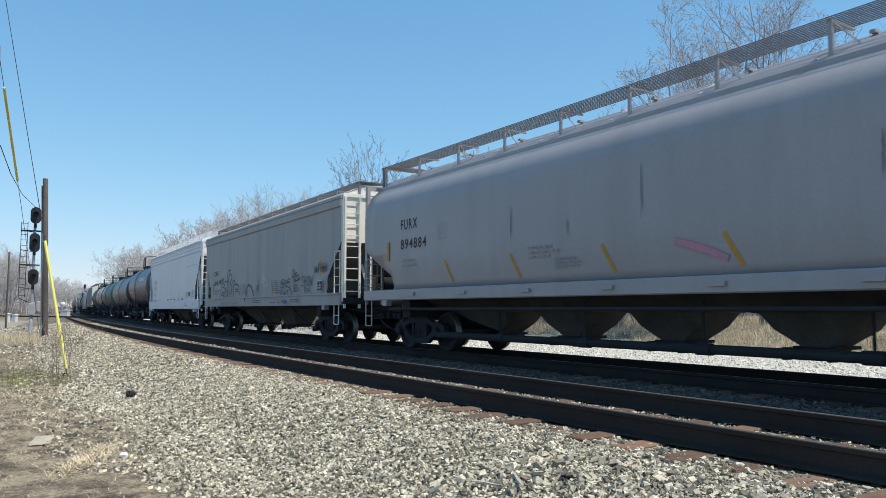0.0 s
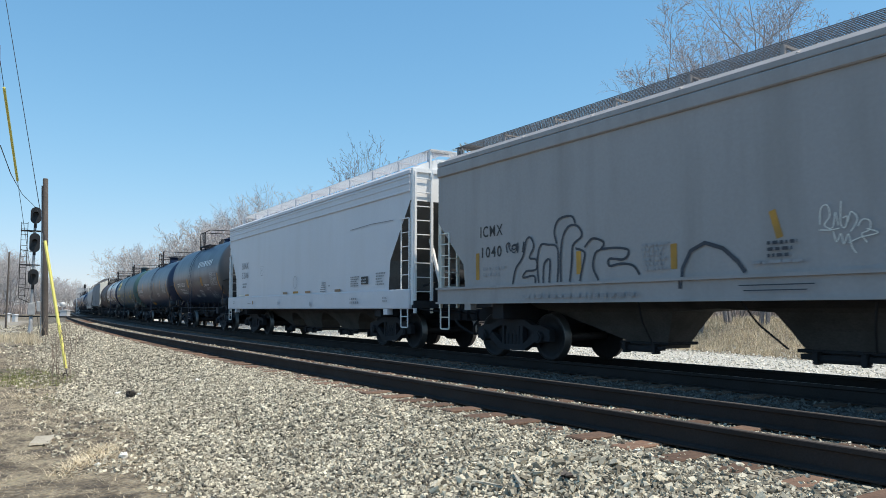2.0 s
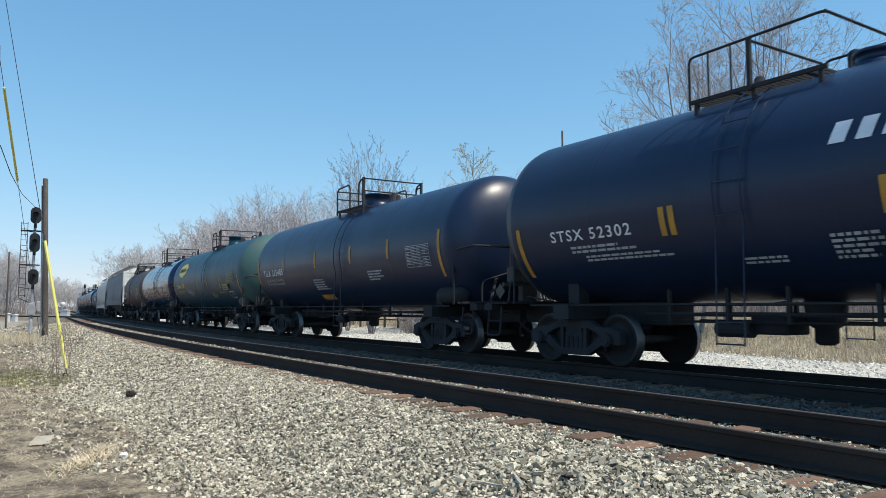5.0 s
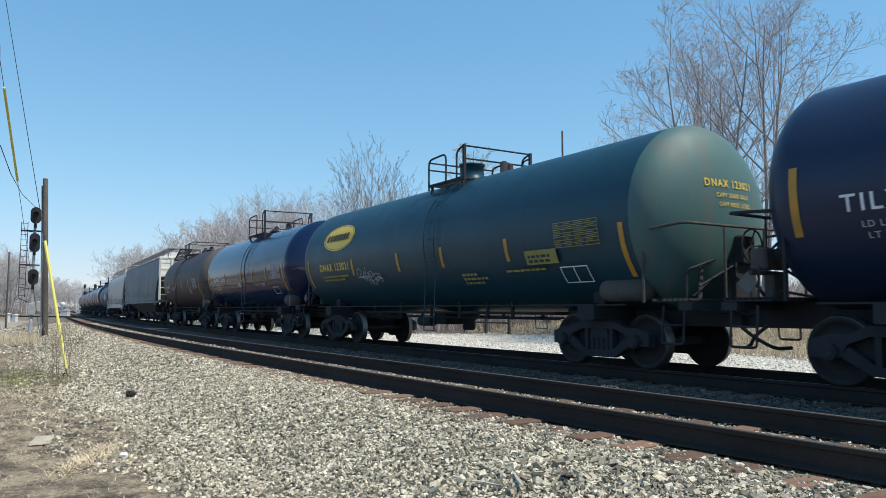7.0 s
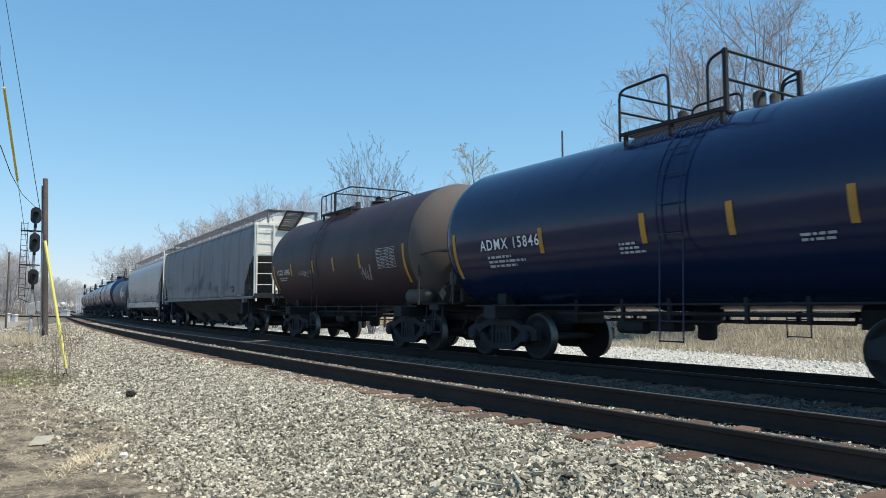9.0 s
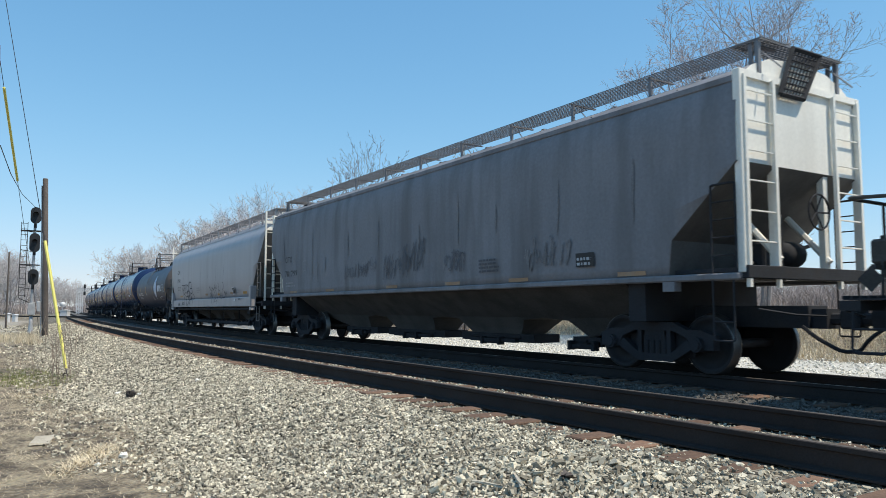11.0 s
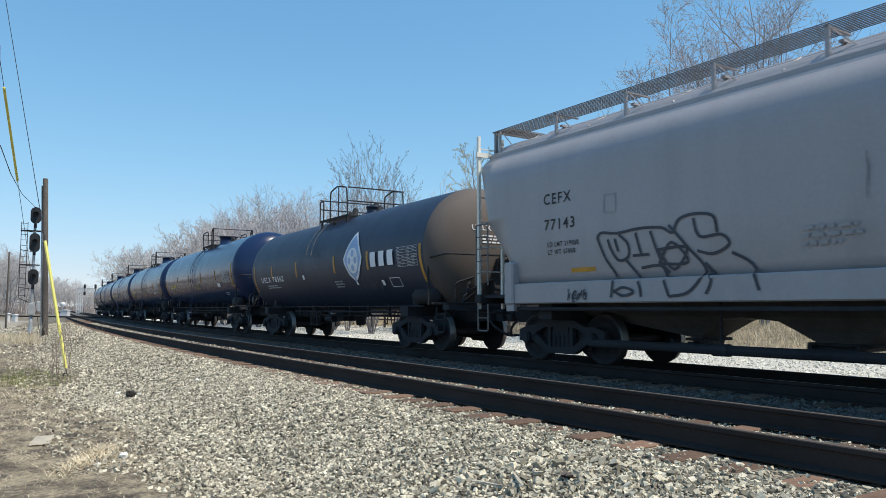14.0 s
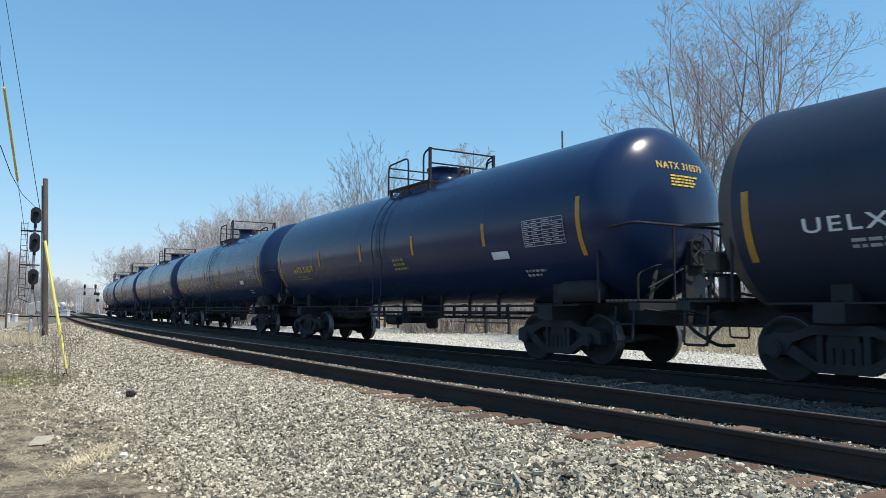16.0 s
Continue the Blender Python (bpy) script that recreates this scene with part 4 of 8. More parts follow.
            for i in range(1, 8):
                k = i / 8
                lo = Vector(fr[0]).lerp(Vector(fr[1]), k)
                hi = Vector(fr[3]).lerp(Vector(fr[2]), k)
                bar(bm, lo, hi, 0.014, 4)
                bar(bm, Vector(fr[0]).lerp(Vector(fr[3]), k), Vector(fr[1]).lerp(Vector(fr[2]), k), 0.014, 4)
            part("lattice", bm, M["steel"], grate)
        # grab frame on the side, below the slope
        for yy in (-1.56, 1.56):
            bm = bmesh.new()
            xg0, xg1, gt = s * (L - 0.04), s * (L - 0.44), min(cut - 0.25, zs[1] + spec.get("grab", 1.25))
            pipe(bm, round_corner([(xg0, yy, zs[1]), (xg0, yy, gt), (xg1, yy, gt), (xg1, yy, zs[1])], 0.03, 2), 0.017, 6)
            for i in range(1, 5):
                z = zs[1] + (gt - zs[1]) * i / 5
                bar(bm, (xg0, yy, z), (xg1, yy, z), 0.011, 5)
            part("side_ladder", bm, M[spec["step_paint"]] if "step_paint" in spec else endm, car)
            bm = bmesh.new()
            pipe(bm, round_corner([(s * (L - 0.1), yy, zs[0]), (s * (L - 0.1), yy, 0.56), (s * (L - 0.44), yy, 0.56), (s * (L - 0.44), yy, zs[0])], 0.04, 2), 0.016, 6)
            bar(bm, (s * (L - 0.1), yy, 0.82), (s * (L - 0.44), yy, 0.82), 0.012, 5)
            part("sill_step", bm, M[spec["step_paint"]] if "step_paint" in spec else endm, car)
    if spec.get("rear_tank"):
        bm = bmesh.new()
        turned(bm, [(zs[1] + 0.1, 0.03), (zs[1] + 0.16, 0.2), (zs[1] + 0.8, 0.2), (zs[1] + 0.86, 0.03)], 16, "Z", at=(-L + 0.95, -1.2, 0))
        bar(bm, (-L + 0.95, -1.2, zs[0] + 0.1), (-L + 0.95, -1.2, zs[1] + 0.12), 0.04, 6)
        part("air_reservoir", bm, M["tieplate"], car, "rusty upright air reservoir")
    # brake cylinder, reservoir and wheel on the front platform
    bm = bmesh.new()
    turned(bm, [(-0.34, 0.02), (-0.3, 0.2), (0.3, 0.2), (0.34, 0.02)], 14, "Y", at=(L - 0.55, 0.3, zs[1] + 0.35))
    block(bm, L - 0.75, L - 0.35, -0.5, -0.2, zs[0] + 0.18, zs[1] + 0.5, 0.03)
    bar(bm, (L - 0.5, -0.9, zs[1] + 0.1), (L - 0.5, 0.9, zs[1] + 0.5), 0.03)
    bar(bm, (L - 0.2, -0.3, zs[0] + 0.2), (L - 0.2, -0.3, zs[1] + 0.9), 0.03)
    part("brake_gear", bm, M["steel"], car)
    bm = bmesh.new()
    for k in range(14):
        a, b = 2 * math.pi * k / 14, 2 * math.pi * (k + 1) / 14
        bar(bm, (L + 0.05, 0.3 + 0.27 * math.cos(a), zs[1] + 0.95 + 0.27 * math.sin(a)), (L + 0.05, 0.3 + 0.27 * math.cos(b), zs[1] + 0.95 + 0.27 * math.sin(b)), 0.016, 5)
    for k in range(5):
        a = 2 * math.pi * k / 5
        bar(bm, (L, 0.3, zs[1] + 0.95), (L + 0.05, 0.3 + 0.27 * math.cos(a), zs[1] + 0.95 + 0.27 * math.sin(a)), 0.013, 5)
    part("brake_wheel", bm, M["steel"], car)
    # running boards on brackets: one along each side of the hatches, crossovers at the ends
    zb = spec.get("board", 4.88)
    gm = M[spec.get("grate", "grate_grey")]
    for s in (-1, 1):
        bm = bmesh.new()
        y0, y1 = sorted((s * 0.42, s * 1.02))
        for k in range(11):
            y = y0 + (y1 - y0) * k / 10
            block(bm, -L - 0.1, L + 0.1, y - 0.005, y + 0.005, zb - 0.014, zb)
        x = -L - 0.1
        while x < L + 0.1:
            block(bm, x, x + 0.009, y0, y1, zb - 0.012, zb - 0.002)
            x += 0.06
        part("running_board", bm, gm, car)
        bm = bmesh.new()
        block(bm, -0.03, 0.03, s * 0.98 - 0.02, s * 0.98 + 0.02, ze + 0.06, zb - 0.03)
        block(bm, -0.025, 0.025, min(s * 0.4, s * 1.0), max(s * 0.4, s * 1.0), zb - 0.06, zb - 0.035)
        bar(bm, (0.42, s * 0.9, ze + 0.14), (0, s * 0.9, zb - 0.05), 0.012, 4)
        first = part("board_bracket", bm, paint, car, at=pose(-L + 0.12, 0, 0))
        for i in range(1, 11):
            again(first, pose(-L + 0.12 + (2 * L - 0.24) * i / 10, 0, 0))
    for s in (-1, 1):
        bm = bmesh.new()
        xs = sorted((s * (L - 0.42), s * (L + 0.06)))
        yw = 1.02
        for k in range(8):
            x = xs[0] + (xs[1] - xs[0]) * k / 7
            block(bm, x - 0.006, x + 0.006, -yw, yw, zb - 0.03, zb + 0.004)
        y = -yw
        while y < yw:
            block(bm, xs[0], xs[1], y, y + 0.02, zb - 0.024, zb)
            y += 0.085
        for yy in (-yw + 0.03, yw - 0.03):
            block(bm, s * L - 0.03, s * L + 0.03, yy - 0.03, yy + 0.03, ze + 0.05, zb - 0.03)
        part("crossover_board", bm, gm, car)
    couplers(car, L + 0.12)
    if spec.get("end_words"):
        b = bmesh.new()
        for k, w in enumerate(spec["end_words"]):
            letters(b, w, 0.15, ze - 0.42 - 0.24 * k, 0.17, 0.62)
        for v in b.verts:
            v.co = (L + 0.012, v.co.x, v.co.z)
        part("end_lettering", b, M["black"], car)
    trucks(car, L - 2.0)

    def mark(name, draw, material, label="", lift=0.006):
        b = bmesh.new()
        draw(b, rnd)
        put_on_side(b, lambda z: half_w + 0.035 if z < zs[1] else side(z), lift)
        o = part(name, b, M[material], car, label)
        if name in FINE:
            tagged(o, label, kind="stuff")

    for q in spec.get("strips", ()):
        mark("reflector_strip", lambda b, r, q=q: stroke(b, [(q[0], q[2]), (q[1], q[3])], q[4]), spec.get("strip_paint", "yellow"))
    for i, (name, material, label, draw) in enumerate(spec.get("marks", ())):
        mark(name, draw, material, label, 0.006 + 0.002 * i)
    return car


# ---- ground, ballast and rails ----
def smooth01(a, b, x):
    t = np.clip((x - a) / (b - a), 0, 1)
    return t * t * (3 - 2 * t)


def offsets(x, y):
    """Distance along the line and to its far side, for plan positions."""
    line = np.stack([_X[::4], _Y[::4]], 1)
    s_at = _S0 + np.arange(len(_X))[::4] * _STEP
    out_s, out_o = np.empty(len(x)), np.empty(len(x))
    for i in range(0, len(x), 4000):
        d = (x[i:i + 4000, None] - line[None, :, 0]) ** 2 + (y[i:i + 4000, None] - line[None, :, 1]) ** 2
        j = np.clip(d.argmin(1), 1, len(line) - 2)
        t = line[j + 1] - line[j - 1]
        t /= np.linalg.norm(t, axis=1)[:, None]
        rel = np.stack([x[i:i + 4000], y[i:i + 4000]], 1) - line[j]
        out_s[i:i + 4000] = s_at[j] + (rel * t).sum(1)
        out_o[i:i + 4000] = rel[:, 1] * -t[:, 0] + rel[:, 0] * t[:, 1]
    return out_s, out_o


def wave(x, y, k, seed=0.0):
    """Cheap smooth unevenness."""
    return (np.sin(x * k + 1.3 * np.sin(y * k * 0.7 + seed)) + np.sin(y * k * 1.13 + seed * 2 + 1.1 * np.sin(x * k * 0.61))) * 0.5


def level(s, o, x, y):
    """Height of the ground below the rail tops."""
    z = -0.238 - 0.33 * smooth01(-6.0, -8.3, o) - 0.36 * smooth01(1.9, 3.6, o)
    z = z + 0.02 * wave(x, y, 1.1) * smooth01(-6.2, -8.5, o)
    z = z + 0.05 * wave(x, y, 0.35, 2.0) * smooth01(-8.5, -12.0, o)
    z = z + 0.95 * smooth01(12.5, 23.0, o) + 0.8 * smooth01(24.0, 60.0, o) + 0.05 * wave(x, y, 0.6) * smooth01(9.0, 12.0, o)
    return z


def make_ground():
    def axis(lo, hi, fine_lo, fine_hi, step):
        a = list(np.arange(fine_lo, fine_hi, step))
        d, p = step, fine_hi
        while p < hi:
            a.append(p)
            d *= 1.16
            p += d
        a.append(hi)
        d, p = step, fine_lo
        while p > lo:
            d *= 1.16
            p -= d
            a.insert(0, max(p, lo))
        return np.unique(np.array(a))
    gx, gy = axis(-2600, 2400, -46, 4, 0.3), axis(-2400, 2600, -2, 26, 0.3)
    X, Y = np.meshgrid(gx, gy)
    x, y = X.ravel(), Y.ravel()
    s, o = offsets(x, y)
    z = level(s, o, x, y)
    nx, ny = len(gx), len(gy)
    i = (np.arange(ny - 1)[:, None] * nx + np.arange(nx - 1)[None, :]).ravel()
    faces = np.stack([i, i + 1, i + 1 + nx, i + nx], 1)
    me = bpy.data.meshes.new("ground")
    me.from_pydata(np.stack([x, y, z], 1).tolist(), [], faces.tolist())
    for p in me.polygons:
        p.use_smooth = True
    col = me.color_attributes.new("cover", "FLOAT_COLOR", "POINT")
    edge = 0.45 * wave(x, y, 0.9, 1.0) + 0.25 * wave(x, y, 2.7, 3.0)
    wide = 3.2 * smooth01(17.0, 28.0, s)  # the white road widens farther along
    grass = np.maximum(smooth01(-8.25, -9.0, o + edge), smooth01(11.6, 13.2, o - wide + 1.2 * wave(x, y, 0.25) + edge))
    white = smooth01(2.0, 3.0, o) * (1 - smooth01(11.4, 13.0, o - wide + 1.2 * wave(x, y, 0.25) + edge))
    white = np.maximum(white, 0.4 * smooth01(32.0, 46.0, s) * (1 - smooth01(100.0, 130.0, s)) * smooth01(-8.8, -9.8, o + edge) * (1 - smooth01(-16.0, -20.0, o)))
    # strip along the train's track where shade is painted into the ground
    train_shade = smooth01(-3.55, -3.35, o) * (1 - smooth01(1.6, 2.2, o))
    dat = np.stack([grass, white, train_shade, np.ones(len(x))], 1).astype(np.float32)
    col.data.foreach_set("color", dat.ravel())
    me.materials.append(M["ground"])
    return tagged(new("ground", me), "uneven ground of pale gravel, packed dirt and dry grass", "ground", kind="structure")


make_ground()


def rail_object(off, s0, s1):
    """One rail: foot, web and head, swept along the line."""
    prof = [(-0.075, -0.212), (0.075, -0.212), (0.075, -0.196), (0.013, -0.175), (0.010, -0.055), (0.038, -0.042), (0.039, -0.006), (0.028, 0.0), (-0.028, 0.0), (-0.039, -0.006), (-0.038, -0.042), (-0.010, -0.055), (-0.013, -0.175), (-0.075, -0.196)]
    bm = bmesh.new()
    prev, s = None, s0
    while s <= s1:
        h = heading(s)
        n = Vector((-math.sin(h), math.cos(h), 0))
        p = on_line(s, off)
        ring = [bm.verts.new(p + n * a + Vector((0, 0, z))) for a, z in prof]
        if prev:
            for k in range(len(prof)):
                f = bm.faces.new((prev[k], ring[k], ring[(k + 1) % len(prof)], prev[(k + 1) % len(prof)]))
                f.material_index = 1 if k == 7 else 0
        prev = ring
        s += 2.0 if s < 60 else 6.0
    bmesh.ops.recalc_face_normals(bm, faces=bm.faces)
    return bm


for _name, _c in (("track_near", -SPACING), ("track_far", 0.0)):
    _t = tagged(new(_name), "standard-gauge railway track of rusty rails on wooden sleepers", "railway track", kind="structure")
    for _g in (-0.7525, 0.7525):
        part("rail", rail_object(_c + _g, -30.0, 420.0), [M["rail"], M["railhead"]], _t, "rusty steel rail with a worn head")


def stones(name, n, s_lo, s_hi, o_lo, o_hi, size, seed, label, keep=None, lift=0.0, material="stone"):
    """Crushed stone scattered over a stretch of the plan: angular, flattened, each turned its own way."""
    rng = np.random.default_rng(seed)
    base = np.array([(x, y, z) for x in (-0.8, 0.8) for y in (-0.8, 0.8) for z in (-0.8, 0.8)])
    tri = np.array([(0, 1, 3), (0, 3, 2), (4, 6, 7), (4, 7, 5), (0, 4, 5), (0, 5, 1), (2, 3, 7), (2, 7, 6), (0, 2, 6), (0, 6, 4), (1, 5, 7), (1, 7, 3)])
    s = s_lo + (s_hi - s_lo) * rng.random(n)
    o = o_lo + (o_hi - o_lo) * rng.random(n)
    if keep is not None:
        k = keep(s, o, rng)
        s, o = s[k], o[k]
        n = len(s)
    pos = np.array([on_line(a, b)[:2] for a, b in zip(s, o)])
    z = level(s, o, pos[:, 0], pos[:, 1])
    sz = size * np.clip(rng.lognormal(0.0, 0.28, n), 0.5, 1.7)
    shape = base[None] * (1.0 - 0.42 * rng.random((n, 8, 1))) + 0.17 * rng.standard_normal((n, 8, 3))
    shape *= (np.stack([1.2 + 0.5 * rng.random(n), 0.85 + 0.35 * rng.random(n), 0.55 + 0.35 * rng.random(n)], 1) * sz[:, None] * 0.5)[:, None, :]
    q = rng.standard_normal((n, 4)) * np.array([1.0, 0.45, 0.45, 1.0])
    q /= np.linalg.norm(q, axis=1)[:, None]
    w, a, b, c = q.T
    R = np.stack([np.stack([1 - 2 * (b * b + c * c), 2 * (a * b - w * c), 2 * (a * c + w * b)], 1), np.stack([2 * (a * b + w * c), 1 - 2 * (a * a + c * c), 2 * (b * c - w * a)], 1), np.stack([2 * (a * c - w * b), 2 * (b * c + w * a), 1 - 2 * (a * a + b * b)], 1)], 1)
    v = np.einsum("nij,nkj->nki", R, shape)
    v[:, :, :2] += pos[:, None, :]
    v[:, :, 2] += (z + lift + sz * 0.10)[:, None]
    f = (tri[None] + 8 * np.arange(n)[:, None, None]).reshape(-1, 3)
    me = bpy.data.meshes.new(name)
    me.vertices.add(n * 8)
    me.vertices.foreach_set("co", v.astype(np.float32).ravel())
    me.loops.add(len(f) * 3)
    me.loops.foreach_set("vertex_index", f.astype(np.int32).ravel())
    me.polygons.add(len(f))
    me.polygons.foreach_set("loop_start", np.arange(0, len(f) * 3, 3, dtype=np.int32))
    me.update(calc_edges=True)
    me.validate()
    me.shade_flat()
    me.materials.append(M[material])
    return tagged(new(name, me), label, "ballast", kind="stuff")




# ---- the train, front to rear ----
SPEED = 10.7


def row_of_bars(*xs, z0, z1):
    return [(x, z0, z1) for x in xs]


def data_table(x, z, w=1.0, h=0.75):
    return ("data_table", "chalk", "white stencilled data table", lambda b, r: table_print(b, x, z, w, h, r))


def small_print(x, z, w, h, n, material="white"):
    material = {"white": "chalk", "yellow_text": "faded_yellow"}.get(material, material)
    return ("small_print", material, "", lambda b, r: lines(b, x, z, w, h, n, r))


def word(text, x, z, h, material, width=None):
    return ("lettering", material, "", lambda b, r: letters(b, text, x, z, h, width))


def tag_paint(x, z, w, h, n, material, thick=0.04):
    return ("graffiti", material, "", lambda b, r: scrawl(b, x, z, w, h, n, r, thick))


def runs(spots, w=0.03):
    """Dark runs of dirt down a side, each from its height by its length, tapering off."""
    def draw(b, r):
        for x, z, ln in spots:
            u, last = x, None
            for i in range(9):
                k = i / 8
                u += r.uniform(-0.012, 0.012)
                hw = w * (0.35 + r.uniform(0.2, 0.7)) * math.sin(math.pi * (0.08 + 0.9 * k)) * 0.5
                cur = (b.verts.new((u - hw, 0, z - ln * k)), b.verts.new((u + hw, 0, z - ln * k)))
                if last:
                    b.faces.new((last[0], cur[0], cur[1], last[1]))
                last = cur
    return ("dirt_run", "stain", "", draw)


def plain_bars(x, z, widths, h, slant, material, label=""):
    """A lettered brand name reduced to upright blocks of its size."""
    def draw(b, r, u, w):
        b.faces.new([b.verts.new(p) for p in ((u, 0, z), (u + w * 0.62, 0, z), (u + w * 0.62 + slant * h, 0, z + h), (u + slant * h, 0, z + h))])
    starts = [x + sum(widths[:k]) for k in range(len(widths))]
    return [("brand_block", material, label, lambda b, r, u=u, w=w: draw(b, r, u, w)) for u, w in zip(starts, widths)]


def disc(b, cx, cz, rx, rz, n=40, tilt=0.0, inner=0.0):
    """A filled ellipse, or a ring where inner is given."""
    def at(t, k):
        return (cx + math.cos(t) * rx * k, 0, cz + math.sin(t) * rz * k + tilt * math.cos(t) * rx * k)
    steps = (inner, 1.0) if inner else (0.02, 0.2, 0.4, 0.6, 0.8, 1.0)
    rings = [[b.verts.new(at(2 * math.pi * i / n, k)) for i in range(n)] for k in steps]
    for p, q in zip(rings, rings[1:]):
        for i in range(n):
            b.faces.new((p[i], q[i], q[(i + 1) % n], p[(i + 1) % n]))


def leaf(b, cx, cz, w, h, k=1.0):
    """A pointed diamond leaf, its foot drawn out into a short stalk."""
    half = []
    n = 12
    for i in range(n + 1):
        v = 1 - 2 * i / n
        if v > -0.72:
            u = max(0.0, 1 - abs(v + 0.05) / (1.05 if v > -0.05 else 0.95)) ** 0.82
        else:
            u = 0.07 + 0.12 * max(0.0, -v - 0.85)
        half.append((u * w / 2, v * h / 2))
    rim = [(x, z) for x, z in half] + [(-x, z) for x, z in reversed(half)]
    rings = [[b.verts.new((cx + x * k * q, 0, cz + z * (k * q if k < 1 else q))) for x, z in rim] for q in (0.03, 0.15, 0.3, 0.45, 0.6, 0.75, 0.88, 1.0)]
    for p, q in zip(rings, rings[1:]):
        for i in range(len(rim)):
            b.faces.new((p[i], q[i], q[(i + 1) % len(rim)], p[(i + 1) % len(rim)]))


def flowing(pts, n=5):
    """A smooth line through a few points."""
    pts = [Vector((a, b)) for a, b in pts]
    out = []
    for i in range(len(pts) - 1):
        p0, p1, p2, p3 = pts[max(i - 1, 0)], pts[i], pts[i + 1], pts[min(i + 2, len(pts) - 1)]
        for k in range(n):
            t = k / n
            out.append(p1 * 2 + (p2 - p0) * t + (p0 * 2 - p1 * 5 + p2 * 4 - p3) * t * t + (p1 * 3 - p0 - p2 * 3 + p3) * t ** 3)
    return [(q.x / 2, q.y / 2) for q in out] + [tuple(pts[-1])]


def outlined(b, x, z, w, h, thick, lines_in):
    for ln in lines_in:
        stroke(b, [(x + w * u, z + h * v) for u, v in flowing(ln)], thick)


ROUND_TAG = (
    ((0, 0), (0.03, 0.25), (0.10, 0.45), (0.13, 0.70), (0.17, 0.75), (0.20, 0.60), (0.16, 0.42), (0.22, 0.38), (0.22, 0.22), (0.13, 0.20), (0.10, 0.10), (0.20, 0.12), (0.21, 0)),
    ((0.24, 0), (0.23, 0.35), (0.26, 0.60), (0.33, 0.60), (0.40, 0.55), (0.41, 0.30), (0.40, 0)), ((0.28, 0), (0.29, 0.30), (0.34, 0.35), (0.33, 0)),
    ((0.43, 0), (0.43, 0.40), (0.45, 0.70), (0.50, 0.85), (0.57, 0.83), (0.60, 0.68), (0.53, 0.55), (0.52, 0.30), (0.50, 0)), ((0.40, 0.60), (0.38, 0.80), (0.42, 0.98), (0.52, 1.0), (0.55, 0.88)),
    ((0.55, 0.50), (0.62, 0.42), (0.60, 0.20), (0.58, 0)), ((0.62, 0.50), (0.68, 0.62), (0.76, 0.55), (0.74, 0.45), (0.70, 0.40), (0.68, 0.20), (0.72, 0)),
    ((0.74, 0.45), (0.85, 0.45), (0.93, 0.40), (0.90, 0.28), (0.80, 0.30), (0.80, 0.20), (0.88, 0.22), (0.96, 0.18), (1.0, 0.05)))
BLOCK_TAG = (
    ((0, 0.85), (0.04, 0.90), (0.15, 0.87), (0.30, 0.90), (0.45, 0.88), (0.52, 0.80), (0.56, 0.95), (0.65, 1.0), (0.76, 0.95), (0.78, 0.75)), ((0, 0.85), (0.05, 0.55), (0.12, 0.28), (0.11, 0)),
    ((0.08, 0.80), (0.10, 0.65), (0.15, 0.50), (0.22, 0.55), (0.22, 0.72), (0.16, 0.85)), ((0.13, 0.80), (0.15, 0.62)), ((0.28, 0.85), (0.31, 0.55)), ((0.38, 0.85), (0.42, 0.55), (0.47, 0.20), (0.50, 0)),
    ((0.25, 0.55), (0.36, 0.55)), ((0.30, 0.38), (0.42, 0.40), (0.48, 0.30)), ((0.42, 0.42), (0.60, 0.42), (0.51, 0.68), (0.42, 0.42)), ((0.42, 0.60), (0.60, 0.60), (0.51, 0.34), (0.42, 0.60)),
    ((0.50, 0.90), (0.60, 0.62), (0.70, 0.30), (0.62, 0.05), (0.50, 0)), ((0.65, 0.95), (0.68, 0.72), (0.80, 0.72), (0.84, 0.60), (0.75, 0.50), (0.66, 0.55)), ((0.85, 0.50), (0.95, 0.35), (1.0, 0.05)),
    ((0.70, 0.40), (0.75, 0.20), (0.72, 0.02)), ((0.20, 0.50), (0.30, 0.20), (0.32, 0)), ((0.13, 0.08), (0.20, 0.13), (0.27, 0.07), (0.20, 0.02), (0.13, 0.08)))
LOOPS = ((-0.02, 2.80, 0.13, 0.20), (0.24, 2.74, 0.16, 0.22), (-0.05, 2.50, 0.20, 0.22), (0.19, 2.15, 0.09, 0.10))


TRAIN = []  # (car, middle of the car back along the line at 8 s, half the distance between truck centres)


def spray_lines(b, x, z, w, h, paths, thick):
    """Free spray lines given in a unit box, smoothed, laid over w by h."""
    for q in paths:
        stroke(b, flowing([(x + u * w, z + v * h) for u, v in q]), thick)


